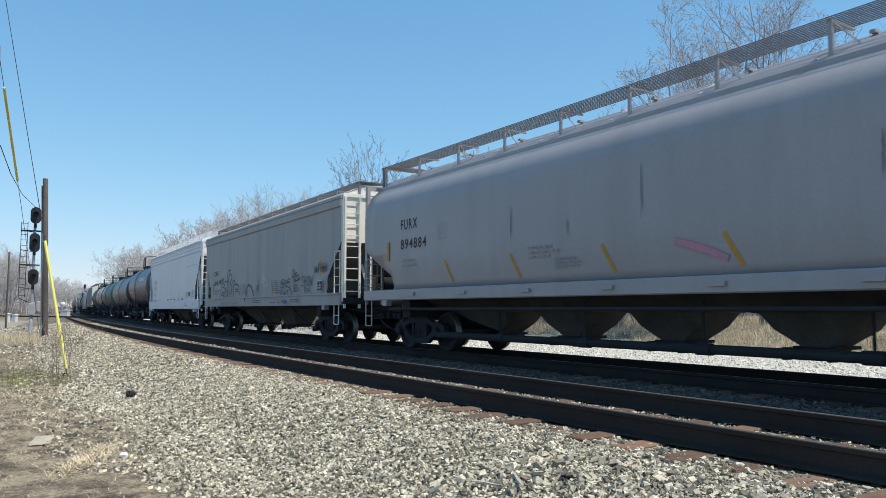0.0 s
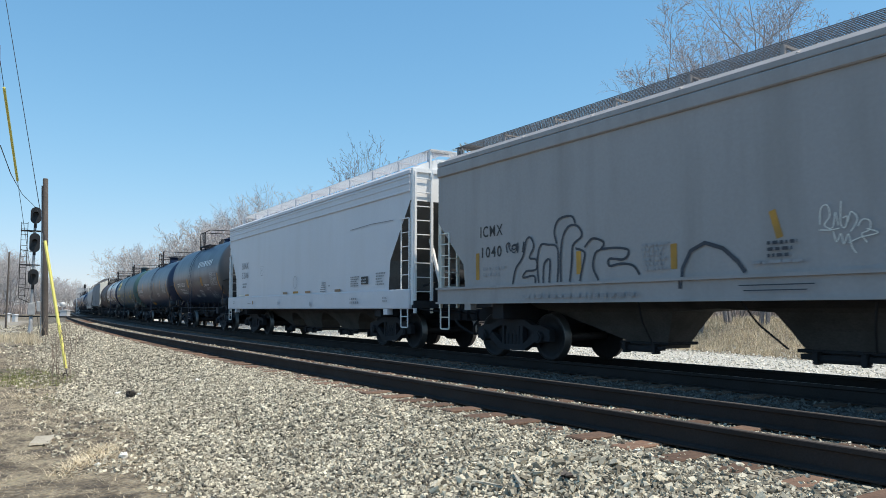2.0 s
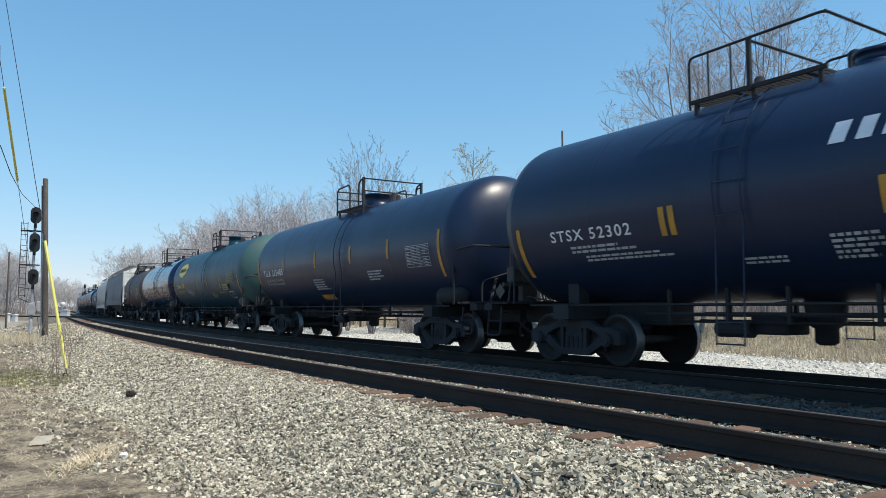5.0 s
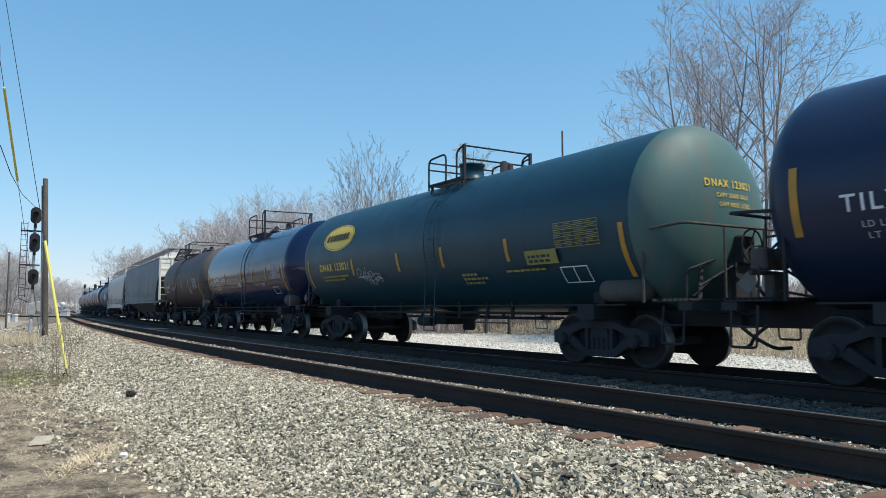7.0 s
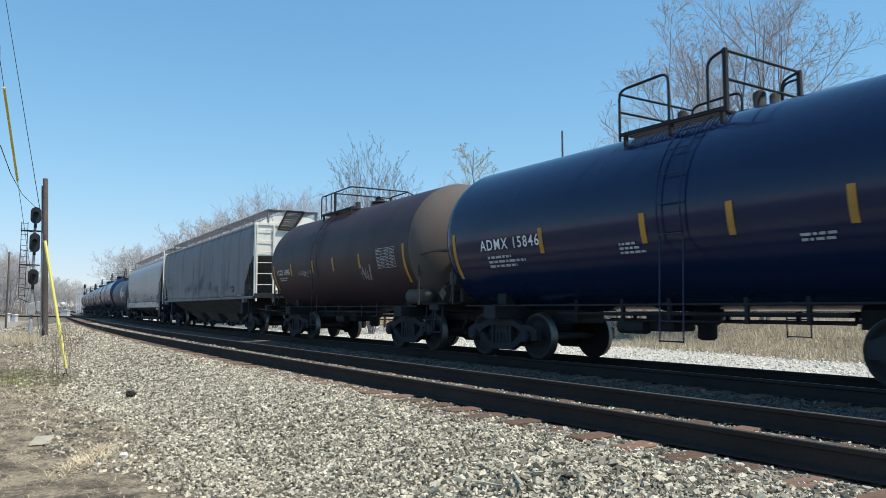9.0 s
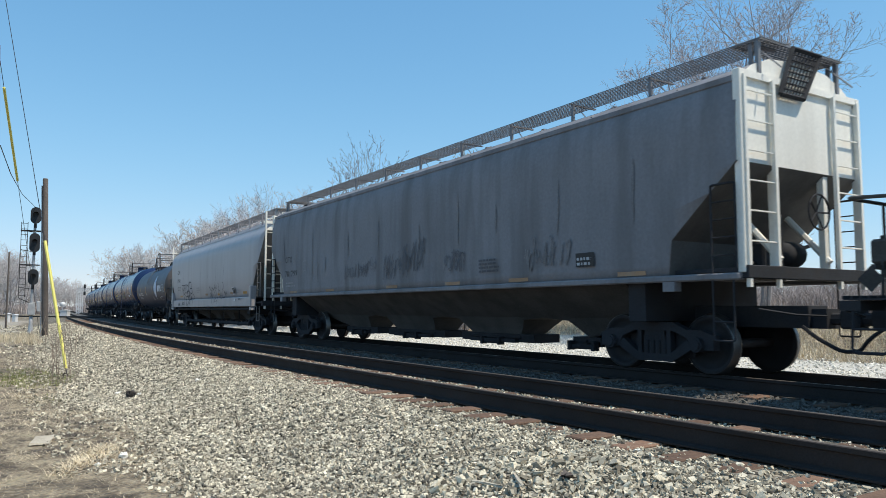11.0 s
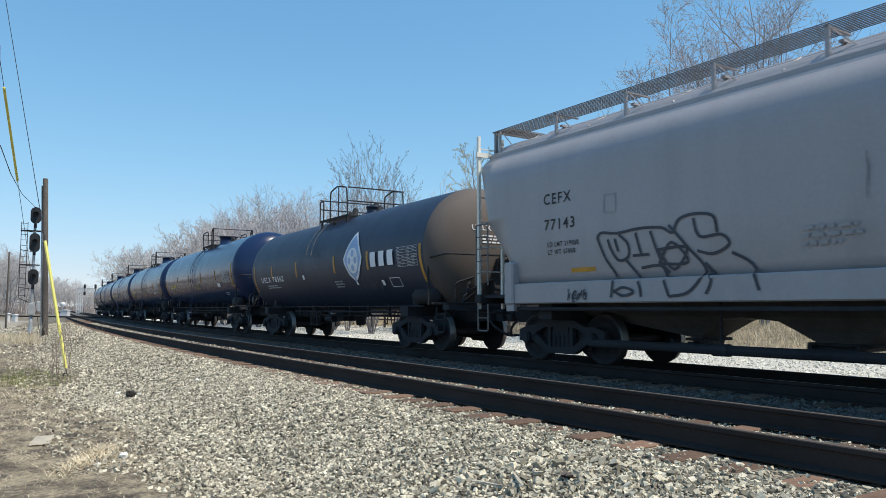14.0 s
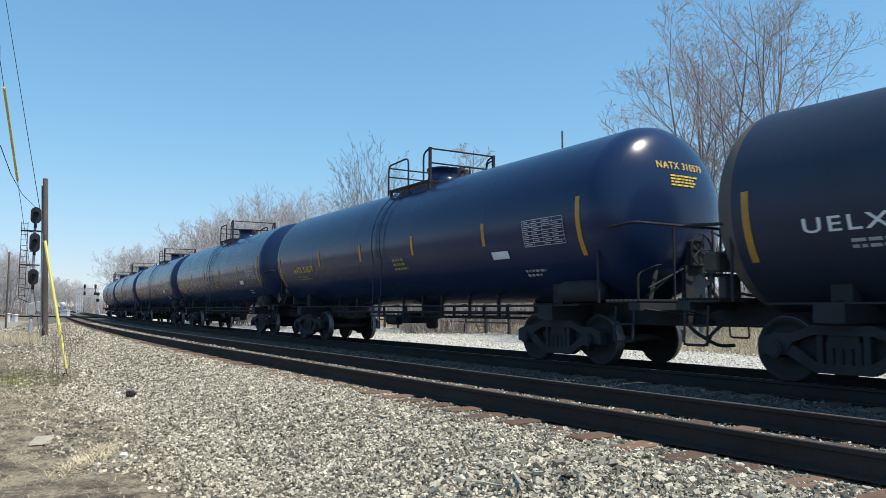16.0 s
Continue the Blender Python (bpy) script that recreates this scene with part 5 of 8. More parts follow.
EYES = [((0.02, 0.62), (0.05, 0.80), (0.2, 0.92), (0.38, 0.90), (0.42, 0.75), (0.33, 0.58), (0.15, 0.48), (0.02, 0.5)), ((0.08, 0.62), (0.2, 0.78), (0.33, 0.72)),
        ((0.47, 0.9), (0.46, 0.6), (0.40, 0.4)), ((0.52, 0.88), (0.56, 0.6), (0.6, 0.45)), ((0.6, 0.72), (0.7, 0.97), (0.8, 0.9), (0.9, 0.88)), ((0.62, 0.6), (0.72, 0.48), (0.88, 0.5), (0.92, 0.62)), ((0.66, 0.68), (0.76, 0.8), (0.88, 0.7)),
        ((0.05, 0.02), (0.06, 0.28), (0.14, 0.36), (0.2, 0.2), (0.17, 0.02), (0.1, 0.04)), ((0.28, 0.26), (0.3, 0.05), (0.38, 0.04), (0.42, 0.3), (0.46, 0.05)), ((0.52, 0.05), (0.58, 0.3), (0.68, 0.28), (0.7, 0.05)), ((0.78, 0.28), (0.88, 0.4), (0.98, 0.25), (0.95, 0.02), (0.85, 0.06))]
KNOT = [((0.02, 0.6), (0.05, 0.9), (0.16, 0.95), (0.2, 0.75), (0.1, 0.58), (0.24, 0.52), (0.3, 0.8), (0.34, 0.55)), ((0.4, 1.0), (0.38, 0.6), (0.45, 0.5), (0.5, 0.7), (0.42, 0.68)), ((0.5, 0.6), (0.56, 0.78), (0.66, 0.66), (0.6, 0.5), (0.54, 0.42)),
        ((0.25, 0.45), (0.3, 0.25), (0.38, 0.4), (0.42, 0.2), (0.5, 0.38), (0.55, 0.15), (0.62, 0.02)), ((0.66, 0.5), (0.74, 0.62), (0.86, 0.58), (0.84, 0.42), (0.72, 0.36), (0.8, 0.2)), ((0.5, 0.22), (0.7, 0.3), (0.98, 0.36), (0.8, 0.45)), ((0.0, 0.5), (0.2, 0.48), (0.36, 0.5))]
LOOSE = [((0.0048, 0.62), (0.0048, 0.78), (0.06, 0.81), (0.12, 0.66), (0.18, 0.62), (0.2, 0.78), (0.23, 0.76), (0.24, 0.59)), ((0.071, 0.84), (0.048, 0.73), (0.11, 0.65)), ((0.23, 0.73), (0.31, 0.62), (0.37, 0.41), (0.39, 0.22)), ((0.26, 0.78), (0.3, 0.68), (0.36, 0.76), (0.42, 0.65), (0.46, 0.51)),
         ((0.38, 0.92), (0.39, 0.78), (0.45, 0.73), (0.51, 0.73), (0.52, 0.86)), ((0.42, 0.97), (0.46, 0.73)), ((0.25, 0.46), (0.29, 0.3), (0.28, 0.054)), ((0.45, 0.54), (0.46, 0.38), (0.43, 0.22), (0.44, 0.081)),
         ((0.5, 0.32), (0.47, 0.16), (0.52, 0.11), (0.6, 0.19), (0.6, 0.027)), ((0.6, 0.97), (0.63, 0.86), (0.62, 0.65), (0.6, 0.43), (0.64, 0.3), (0.7, 0.43), (0.68, 0.59), (0.63, 0.59)), ((0.65, 0.3), (0.64, 0.11)), ((0.7, 0.41), (0.76, 0.35), (0.75, 0.51)),
         ((0.85, 0.95), (0.92, 0.89), (0.92, 0.68), (0.85, 0.65), (0.8, 0.46), (0.81, 0.27)), ((0.9, 0.62), (0.94, 0.49), (0.99, 0.54), (0.98, 0.38), (0.88, 0.24), (0.9, 0.35))]
SHOW = [((0.18, 0.9), (0.06, 0.98), (0.02, 0.75), (0.16, 0.45), (0.14, 0.1), (0.01, 0.08)), ((0.26, 1.0), (0.27, 0.0)), ((0.27, 0.5), (0.42, 0.52)), ((0.43, 1.0), (0.42, 0.0)), ((0.58, 0.95), (0.51, 0.5), (0.57, 0.05), (0.68, 0.1), (0.69, 0.7), (0.58, 0.95)), ((0.75, 1.0), (0.8, 0.05), (0.87, 0.65), (0.92, 0.05), (1.0, 1.0))]


def couple(car, front, rear, trucks_half):
    TRAIN.append((car, (front + rear) / 2, trucks_half))


couple(hopper_car(dict(half=8.95, sill=(1.22, 1.48), eave=4.2, cut=2.55, run=1.5, round=1.0, paint="hop_silver", seed=1, gaps=[(-4.57, -4.10, -3.00, -2.53), (-2.07, -1.60, -0.50, -0.03), (0.48, 0.95, 2.05, 2.52), (2.96, 3.43, 4.53, 5.00)], gap_top=0.93, bow=0.10, pipe=True, board=4.86, lugs=7, bay_z=0.36,
    label="light grey four-bay covered hopper with rounded sides",
    strips=[(x - 0.13, x + 0.13, 2.08, 1.60, 0.075) for x in (-4.89, -2.53, -0.04, 2.34, 4.8)],
    marks=[word("FURX", -6.99, 2.93, 0.25, "black", 0.78), word("894884", -6.99, 2.45, 0.25, "black", 1.2), small_print(-6.9, 2.02, 0.85, 0.24, 2, "faint"),
           ("plate_box", "faint", "", lambda b, r: (stroke(b, [(-5.240, 2.580), (-4.960, 2.580), (-4.960, 2.920), (-5.240, 2.920), (-5.240, 2.580)], 0.018), letters(b, "C", -5.14, 2.68, 0.09))),
           small_print(-2.1, 1.95, 0.9, 0.26, 3, "faint"), small_print(-1.4, 1.75, 0.9, 0.2, 3, "faint"), small_print(4.6, 1.95, 1.2, 0.16, 2, "faint"),
           ("spray_smear", "pink", "faded pink spray", lambda b, r: stroke(b, [(1.35, 2.02), (1.7, 1.92), (2.0, 1.82), (2.25, 1.7)], 0.11)),
           runs(((-2.6, 3.0, 0.7), (-1.0, 2.6, 0.3), (0.75, 3.3, 0.9), (4.4, 3.1, 0.6), (6.3, 2.9, 0.8))),
           ("reflector_strip", "yellow", "", lambda b, r: stroke(b, [(-7.62, 2.2), (-7.6, 2.68)], 0.1))])), -86.0, -68.1, 6.95)

couple(hopper_car(dict(half=8.05, sill=(1.12, 1.45), eave=4.24, cut=2.92, run=1.05, paint="hop_grey", end_paint="hop_cream", seed=2, braces=True, gaps=[(-2.7, -2.4, -0.55, -0.25), (0.95, 1.3, 3.4, 3.6)], gap_top=0.95, flange=True, chord="band", board=4.73, lugs=0,
    label="grey three-bay covered hopper with dark graffiti along its side",
    strips=[(-6.54, -6.54, 1.6, 2.15, 0.12), (-3.55, -3.55, 1.6, 2.0, 0.12), (-1.51, -1.51, 1.6, 1.98, 0.12), (0.11, 0.21, 2.3, 1.93, 0.1), (1.81, 1.92, 2.04, 1.58, 0.1), (4.09, 4.17, 2.03, 1.59, 0.12), (6.49, 6.49, 2.0, 2.5, 0.13)],
    marks=[word("ICMX", -6.44, 2.46, 0.23, "black", 0.75), word("1040", -6.39, 2.04, 0.22, "black", 0.66), small_print(-6.35, 1.66, 0.8, 0.24, 2, "faint"),
           tag_paint(-5.62, 2.08, 0.6, 0.24, 3, "spray", 0.035),
           ("graffiti", "spray", "large outlined spray tag", lambda b, r: outlined(b, -5.38, 1.48, 3.2, 1.15, 0.04, ROUND_TAG)),
           ("graffiti", "spray", "", lambda b, r: stroke(b, [(-1.38, 1.3), (-1.35, 1.6), (-1.2, 1.85), (-0.95, 1.95), (-0.65, 1.85), (-0.42, 1.65), (-0.31, 1.5)], 0.06)),
           ("graffiti", "spray", "pair of sprayed eyes over looped letters", lambda b, r: spray_lines(b, 2.8, 1.43, 1.16, 0.62, EYES, 0.032)),
           ("graffiti", "blue_spray", "blue spray in the eyes", lambda b, r: [disc(b, u, v, 0.06, 0.04, 14) for u, v in ((3.06, 1.86), (3.6, 1.9))]),
           ("graffiti", "spray", "knotted looping tag", lambda b, r: spray_lines(b, 3.98, 1.77, 0.76, 0.56, KNOT, 0.024)),
           ("graffiti", "spray", "", lambda b, r: spray_lines(b, 4.93, 1.72, 0.95, 0.34, SHOW, 0.028)),
           tag_paint(5.2, 1.5, 0.55, 0.22, 4, "spray", 0.024), tag_paint(6.0, 2.1, 0.42, 0.3, 4, "spray", 0.04), tag_paint(6.58, 2.12, 0.5, 0.28, 4, "spray", 0.03),
           ("graffiti", "blue_spray", "blue spray on the sill", lambda b, r: scrawl(b, 3.1, 1.19, 0.58, 0.15, 7, r, 0.03)),
           ("graffiti", "hop_cream", "thin white scribble", lambda b, r: spray_lines(b, 0.75, 1.65, 0.72, 0.66, KNOT, 0.013)),
           ("small_print", "spray", "", lambda b, r: [quad(b, 2.07 + abs(k - 2) * 0.03, 2.45 + (0.3 if k in (0, 1) else 0.06 * (3 - abs(k - 3))), 1.56 + 0.07 * k, 1.58 + 0.07 * k) for k in range(7)]),
           ("small_print", "spray", "", lambda b, r: lines(b, 0.04, 1.68, 0.48, 0.25, 3, r)), small_print(-0.2, 1.6, 1.2, 0.07, 1, "faint"), ("small_print", "spray", "", lambda b, r: lines(b, 4.24, 1.57, 0.44, 0.27, 3, r)),
           small_print(-2.1, 1.6, 0.6, 0.45, 6, "faint"),
           ("placard_border", "ghost", "", lambda b, r: quad(b, 6.33, 6.77, 1.53, 1.87)), ("placard", "black", "black placard with a pale border", lambda b, r: (quad(b, 6.36, 6.54, 1.56, 1.84), quad(b, 6.56, 6.74, 1.56, 1.84))), small_print(6.39, 1.62, 0.32, 0.16, 2, "white"), small_print(6.85, 1.6, 0.4, 0.4, 5, "faint"),
           ("sill_marks", "spray", "", lambda b, r: [quad(b, *q) for q in ((-0.37, 0.7, 1.31, 1.325), (-0.3, 0.6, 1.24, 1.255), (2.0, 2.75, 1.31, 1.325), (1.95, 2.55, 1.22, 1.235), (2.75, 2.92, 1.27, 1.29), (2.75, 2.92, 1.21, 1.23), (4.02, 4.8, 1.30, 1.315), (4.02, 4.8, 1.23, 1.245))]),
           small_print(-5.0, 1.2, 3.0, 0.12, 1, "faint")])), -66.55, -50.45, 6.05)

couple(hopper_car(dict(half=7.92, sill=(1.0, 1.48), eave=4.32, cut=3.62, run=1.12, paint="hop_white", end_paint="end_sunlit_white", seed=3, grab=1.72, gaps=[(-3.3, -2.95, -2.45, -2.05), (-0.53, 0.0, 0.48, 1.12), (2.45, 2.95, 3.45, 4.1)], gap_top=0.84, bow=-0.14, chord=True, board=4.92, grate="grate_white", lugs=0, bay_z=0.27, end_words=("SRAX", "5206"),
    label="clean white three-bay covered hopper with a deep white side sill",
    strips=[(-0.15, 0.35, 1.545, 1.545, 0.07), (-5.6, -5.1, 1.545, 1.545, 0.05)],
    marks=[word("SRAX", -6.08, 2.57, 0.26, "faint", 0.87), word("5206", -6.06, 2.2, 0.25, "faint", 0.86), small_print(-5.95, 1.84, 0.75, 0.22, 2, "faint"),
           ("plate_box", "faint", "", lambda b, r: (stroke(b, [(-3.620, 2.250), (-3.360, 2.250), (-3.360, 2.590), (-3.620, 2.590), (-3.620, 2.250)], 0.018), letters(b, "C", -3.53, 2.37, 0.1))),
           ("loop_mark", "ghost", "", lambda b, r: disc(b, 0.06, 1.88, 0.18, 0.21, 24, inner=0.9)),
           small_print(4.5, 1.62, 0.55, 0.3, 5, "faint"), ("placard", "black", "", lambda b, r: quad(b, 5.2, 5.62, 1.66, 1.87)), small_print(5.23, 1.69, 0.36, 0.16, 2, "white"),
           small_print(6.1, 1.62, 0.55, 0.35, 5, "faint"), ("small_print", "faint", "", lambda b, r: [quad(b, 2.28 + 0.03 * k, 2.72 - 0.04 * (k % 2), z, z + 0.028) for k, z in enumerate((1.51, 1.575, 1.64, 1.705, 1.77))]), ("small_print", "faint", "", lambda b, r: quad(b, 2.94, 3.06, 1.67, 1.7)), ("scratch", "faint", "", lambda b, r: stroke(b, [(4.48, 3.2), (5.8, 3.24), (7.09, 3.22)], 0.02)),
           ("worn_strip", "strip_brown", "browned reflector strip", lambda b, r: quad(b, -1.07, -0.63, 1.5, 1.57)), ("worn_strip", "strip_brown", "browned reflector strip", lambda b, r: quad(b, 1.04, 1.48, 1.5, 1.57)), ("worn_strip", "strip_brown", "browned reflector strip", lambda b, r: quad(b, 3.43, 3.85, 1.5, 1.57)), ("worn_strip", "hop_cream", "", lambda b, r: quad(b, -6.3, -5.7, 1.5, 1.56)),
           ("sill_spot", "strip_brown", "", lambda b, r: disc(b, -4.37, 1.24, 0.06, 0.07, 12)), ("sill_spot", "ghost", "", lambda b, r: disc(b, -1.42, 1.2, 0.07, 0.07, 12)), ("sill_spot", "ghost", "", lambda b, r: disc(b, 1.58, 1.16, 0.07, 0.07, 12)),
           ("sill_marks", "faint", "", lambda b, r: (quad(b, -5.0, -4.6, 1.2, 1.22), lines(b, -7.0, 1.2, 0.3, 0.14, 2, r), lines(b, 4.6, 1.15, 0.6, 0.2, 2, r), lines(b, 6.6, 1.18, 0.3, 0.16, 2, r)))])), -49.2, -33.35, 5.95)

couple(tank_car(dict(half=5.25, r=1.62, top=4.34, end=6.35, trucks=4.15, paint="tank_navy", head="head_grey", seed=4, deck=(-1.5, 0.7), rails="long", slope=1.5, rail_h=0.73, dome=(0.3, 0.2, 0.9), rail_z=2.3, ladder=-0.4,
    label="black syrup tank car with white lettering and grey heads",
    bars=[(-5.05, 1.5, 2.5), (-1.6, 2.1, 2.55), (-1.42, 2.1, 2.55), (1.65, 2.1, 2.55), (1.83, 2.1, 2.55), (5.08, 1.6, 2.6)],
    marks=[*plain_bars(1.01, 3.02, (0.33, 0.31, 0.31, 0.29, 0.46, 0.3, 0.33, 0.31, 0.28), 0.28, 0.3, "white", "white brand letter as a plain block"),
           word("STSX 52302", -4.15, 2.18, 0.2, "white", 1.9), small_print(-3.7, 1.95, 1.6, 0.16, 2), small_print(-3.4, 1.78, 2.0, 0.14, 2),
           word("CORN SYRUP", 2.2, 2.07, 0.11, "white", 0.95), small_print(2.5, 1.9, 0.8, 0.12, 2), small_print(0.9, 1.55, 0.7, 0.4, 5), small_print(-0.4, 1.55, 1.0, 0.14, 2),
           data_table(3.73, 2.1, 1.15, 0.56), tag_paint(2.85, 1.4, 1.3, 0.42, 6, "chalk", 0.022), small_print(4.2, 1.2, 0.9, 0.05, 1, "chalk")],
    head_text=("STSX 52302", "white", 2))), -31.56, -21.07, 4.15)

couple(tank_car(dict(half=6.65, r=1.58, top=4.12, end=7.75, trucks=5.55, paint="tank_navy", seed=5, deck=(-0.68, 1.2), dome=(0.42, 0.40, 0.2), rail_h=0.72, ladder=0.85,
    label="black tank car with a round manway dome and yellow strips",
    bars=row_of_bars(-3.85, -1.01, 1.61, 3.9, z0=2.27, z1=2.77) + [(-6.55, 1.9, 2.8), (6.4, 1.7, 2.8)],
    marks=[word("TILX 265485", -5.97, 2.16, 0.22, "white", 2.0), word("LD LMT 211900 LB 96100 KG", -5.75, 1.96, 0.085, "chalk", 1.7), word("LT WT 74100 LB 33600 KG", -5.7, 1.82, 0.085, "chalk", 1.7), small_print(-1.35, 1.55, 1.2, 0.4, 5), small_print(2.6, 1.75, 1.0, 0.3, 4, "chalk"),
           ("placard", "yellow", "yellow placard", lambda b, r: quad(b, -1.35, -0.4, 1.14, 1.36)), data_table(4.9, 2.0, 1.1, 0.5)])), -18.67, -5.3, 5.55)

couple(tank_car(dict(half=6.87, r=1.60, top=4.14, end=7.95, trucks=5.6, paint="tank_green", head="head_green", seed=6, deck=(-0.33, 1.25), dome=(0.3, 0.46, 0.15), rail="under", rail_h=0.66, rail_z=2.3, ladder=0.8,
    label="dark green tank car with a yellow oval badge, pale heads",
    bars=row_of_bars(-3.5, -0.87, 1.19, 3.6, z0=1.92, z1=2.38) + [(-6.65, 1.6, 2.5), (6.69, 1.45, 2.4)],
    marks=[("oval_badge", "badge", "yellow oval badge", lambda b, r: disc(b, -4.5, 3.08, 1.05, 0.40, 40, 0.0)),
           ("badge_outline", "black", "", lambda b, r: disc(b, -4.5, 3.08, 1.01, 0.37, 40, 0.0, inner=0.965)),
           *plain_bars(-5.3, 2.97, (0.22, 0.2, 0.12, 0.2, 0.21, 0.21, 0.21, 0.2), 0.2, 0.25, "black"),
           word("DNAX 123021", -5.66, 2.11, 0.22, "yellow_text", 2.0), small_print(-5.55, 1.82, 2.0, 0.2, 2, "yellow_text"), ("graffiti", "chalk", "white knotted chalk tag", lambda b, r: spray_lines(b, -3.2, 1.62, 1.4, 0.5, KNOT, 0.017)), ("graffiti", "chalk", "", lambda b, r: spray_lines(b, -2.9, 1.6, 1.1, 0.36, LOOSE, 0.014)),
           ("notice", "faded_yellow", "faded yellow notice", lambda b, r: quad(b, 4.2, 5.1, 1.83, 2.1)), ("notice_print", "tank_green", "", lambda b, r: lines(b, 4.28, 1.87, 0.75, 0.18, 2, r)),
           ("data_table", "faded_yellow", "", lambda b, r: table_print(b, 5.13, 2.1, 1.1, 0.42, r)), small_print(1.9, 1.5, 0.9, 0.3, 3, "yellow_text"), small_print(3.5, 1.72, 1.4, 0.08, 1, "yellow_text"),
           ("placard", "white", "", lambda b, r: [quad(b, *q) for q in ((5.09, 5.79, 1.43, 1.45), (5.09, 5.79, 1.74, 1.76), (5.09, 5.11, 1.43, 1.76), (5.77, 5.79, 1.43, 1.76), (5.43, 5.45, 1.43, 1.76))])],
    head_z=0.27, head_text=("DNAX 123021", "yellow_text", ("CAPY 23600 GALS", "CAPY 89335 LITERS")))), -2.7, 11.04, 5.6)

couple(tank_car(dict(half=5.43, r=1.59, top=4.13, end=6.5, trucks=4.3, paint="tank_blue", seed=7, deck=(-0.95, 1.2), dome=(0.26, 0.12, -0.3), rail_h=0.8, rail="under", ladder=0.62,
    label="glossy navy black tank car reflecting the sunlit ground",
    bars=row_of_bars(-2.4, 0.05, 1.63, 3.32, z0=2.02, z1=2.5) + [(-5.25, 1.6, 2.6), (5.2, 1.6, 2.6)],
    marks=[word("ADMX 15846", -4.3, 2.18, 0.22, "white", 1.85), small_print(-4.1, 1.82, 1.2, 0.28, 3), small_print(-0.5, 1.88, 0.6, 0.22, 3), small_print(2.6, 1.85, 0.7, 0.14, 2), data_table(3.9, 2.09, 1.05, 0.48),
           ("placard", "white", "", lambda b, r: [quad(b, *q) for q in ((3.8, 4.4, 1.5, 1.52), (3.8, 4.4, 1.76, 1.78), (3.8, 3.82, 1.5, 1.78), (4.38, 4.4, 1.5, 1.78))])],
    head_z=0.2, head_text=("ADMX 15846", "white", 2))), 13.1, 23.95, 4.3)

couple(tank_car(dict(half=5.0, r=1.60, top=4.15, end=6.15, trucks=4.0, paint="tank_brown", head="head_brown", seed=8, deck=(-2.0, 0.3), rails="long", slope=2.2, rail_h=0.62, dome=(0.28, 0.12, 0.4), rail="under", ladder=-0.9,
    label="dull oxide brown tank car with tan heads",
    bars=row_of_bars(-3.1, -1.2, 0.4, 2.2, z0=2.1, z1=2.5) + [(-4.8, 1.6, 2.5), (4.73, 1.6, 2.6)],
    marks=[word("VTGX 12540", -4.5, 2.15, 0.18, "white", 1.24), small_print(-4.3, 1.95, 0.9, 0.14, 2, "chalk"), tag_paint(-2.5, 2.05, 1.2, 0.22, 5, "chalk", 0.02), tag_paint(2.2, 1.75, 0.6, 0.4, 4, "chalk", 0.022), data_table(3.3, 2.05, 1.0, 0.5)],
    head_text=("VTGX 12540", "white", 2))), 25.75, 35.75, 4.0)

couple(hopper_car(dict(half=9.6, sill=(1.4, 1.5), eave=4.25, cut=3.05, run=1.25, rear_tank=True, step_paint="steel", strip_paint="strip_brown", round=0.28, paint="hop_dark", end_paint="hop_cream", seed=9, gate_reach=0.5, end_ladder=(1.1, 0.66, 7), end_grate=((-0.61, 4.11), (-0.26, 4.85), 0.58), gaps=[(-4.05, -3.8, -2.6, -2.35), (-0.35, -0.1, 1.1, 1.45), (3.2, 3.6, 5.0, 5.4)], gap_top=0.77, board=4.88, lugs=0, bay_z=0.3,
    label="weathered streaky grey covered hopper with cream ends",
    strips=[(x - 0.3, x + 0.3, 1.56, 1.56, 0.07) for x in (-7.4, -4.4, -0.5, 2.33, 4.68, 7.6)],
    marks=[word("CITX", -8.16, 2.55, 0.2, "black", 0.62), word("701799", -8.15, 2.08, 0.2, "black", 1.1), small_print(-8.05, 1.74, 0.9, 0.2, 2, "faint"),
           ("plate_box", "faint", "", lambda b, r: stroke(b, [(-6.520, 2.220), (-6.240, 2.220), (-6.240, 2.540), (-6.520, 2.540), (-6.520, 2.220)], 0.018)),
           runs(((-8.3, 3.3, 0.7), (-7.1, 3.4, 1.3), (-5.7, 3.5, 1.7), (-5.3, 2.5, 0.6), (-4.7, 2.6, 0.5), (-3.1, 3.2, 0.8), (-1.2, 3.4, 0.9), (0.9, 3.0, 0.7), (2.6, 3.5, 1.2), (4.0, 3.1, 0.6), (5.9, 3.3, 1.0), (7.7, 3.4, 1.1)), 0.07),
           tag_paint(-3.3, 1.85, 1.5, 0.38, 9, "dim_spray", 0.022), tag_paint(-2.4, 1.98, 1.1, 0.36, 6, "dim_spray", 0.018), tag_paint(-0.9, 1.75, 1.3, 0.6, 8, "dim_spray", 0.022), tag_paint(0.1, 1.9, 1.1, 0.75, 7, "dim_spray", 0.026), tag_paint(2.0, 1.8, 0.9, 0.5, 4, "dim_spray", 0.025), tag_paint(4.9, 1.78, 1.3, 0.5, 8, "stain", 0.035), small_print(3.4, 1.75, 0.8, 0.3, 4, "dim_spray"),
           ("placard", "black", "", lambda b, r: quad(b, 6.35, 6.8, 1.72, 1.96)), small_print(6.38, 1.75, 0.38, 0.17, 2, "white")])), 38.1, 57.35, 7.6)

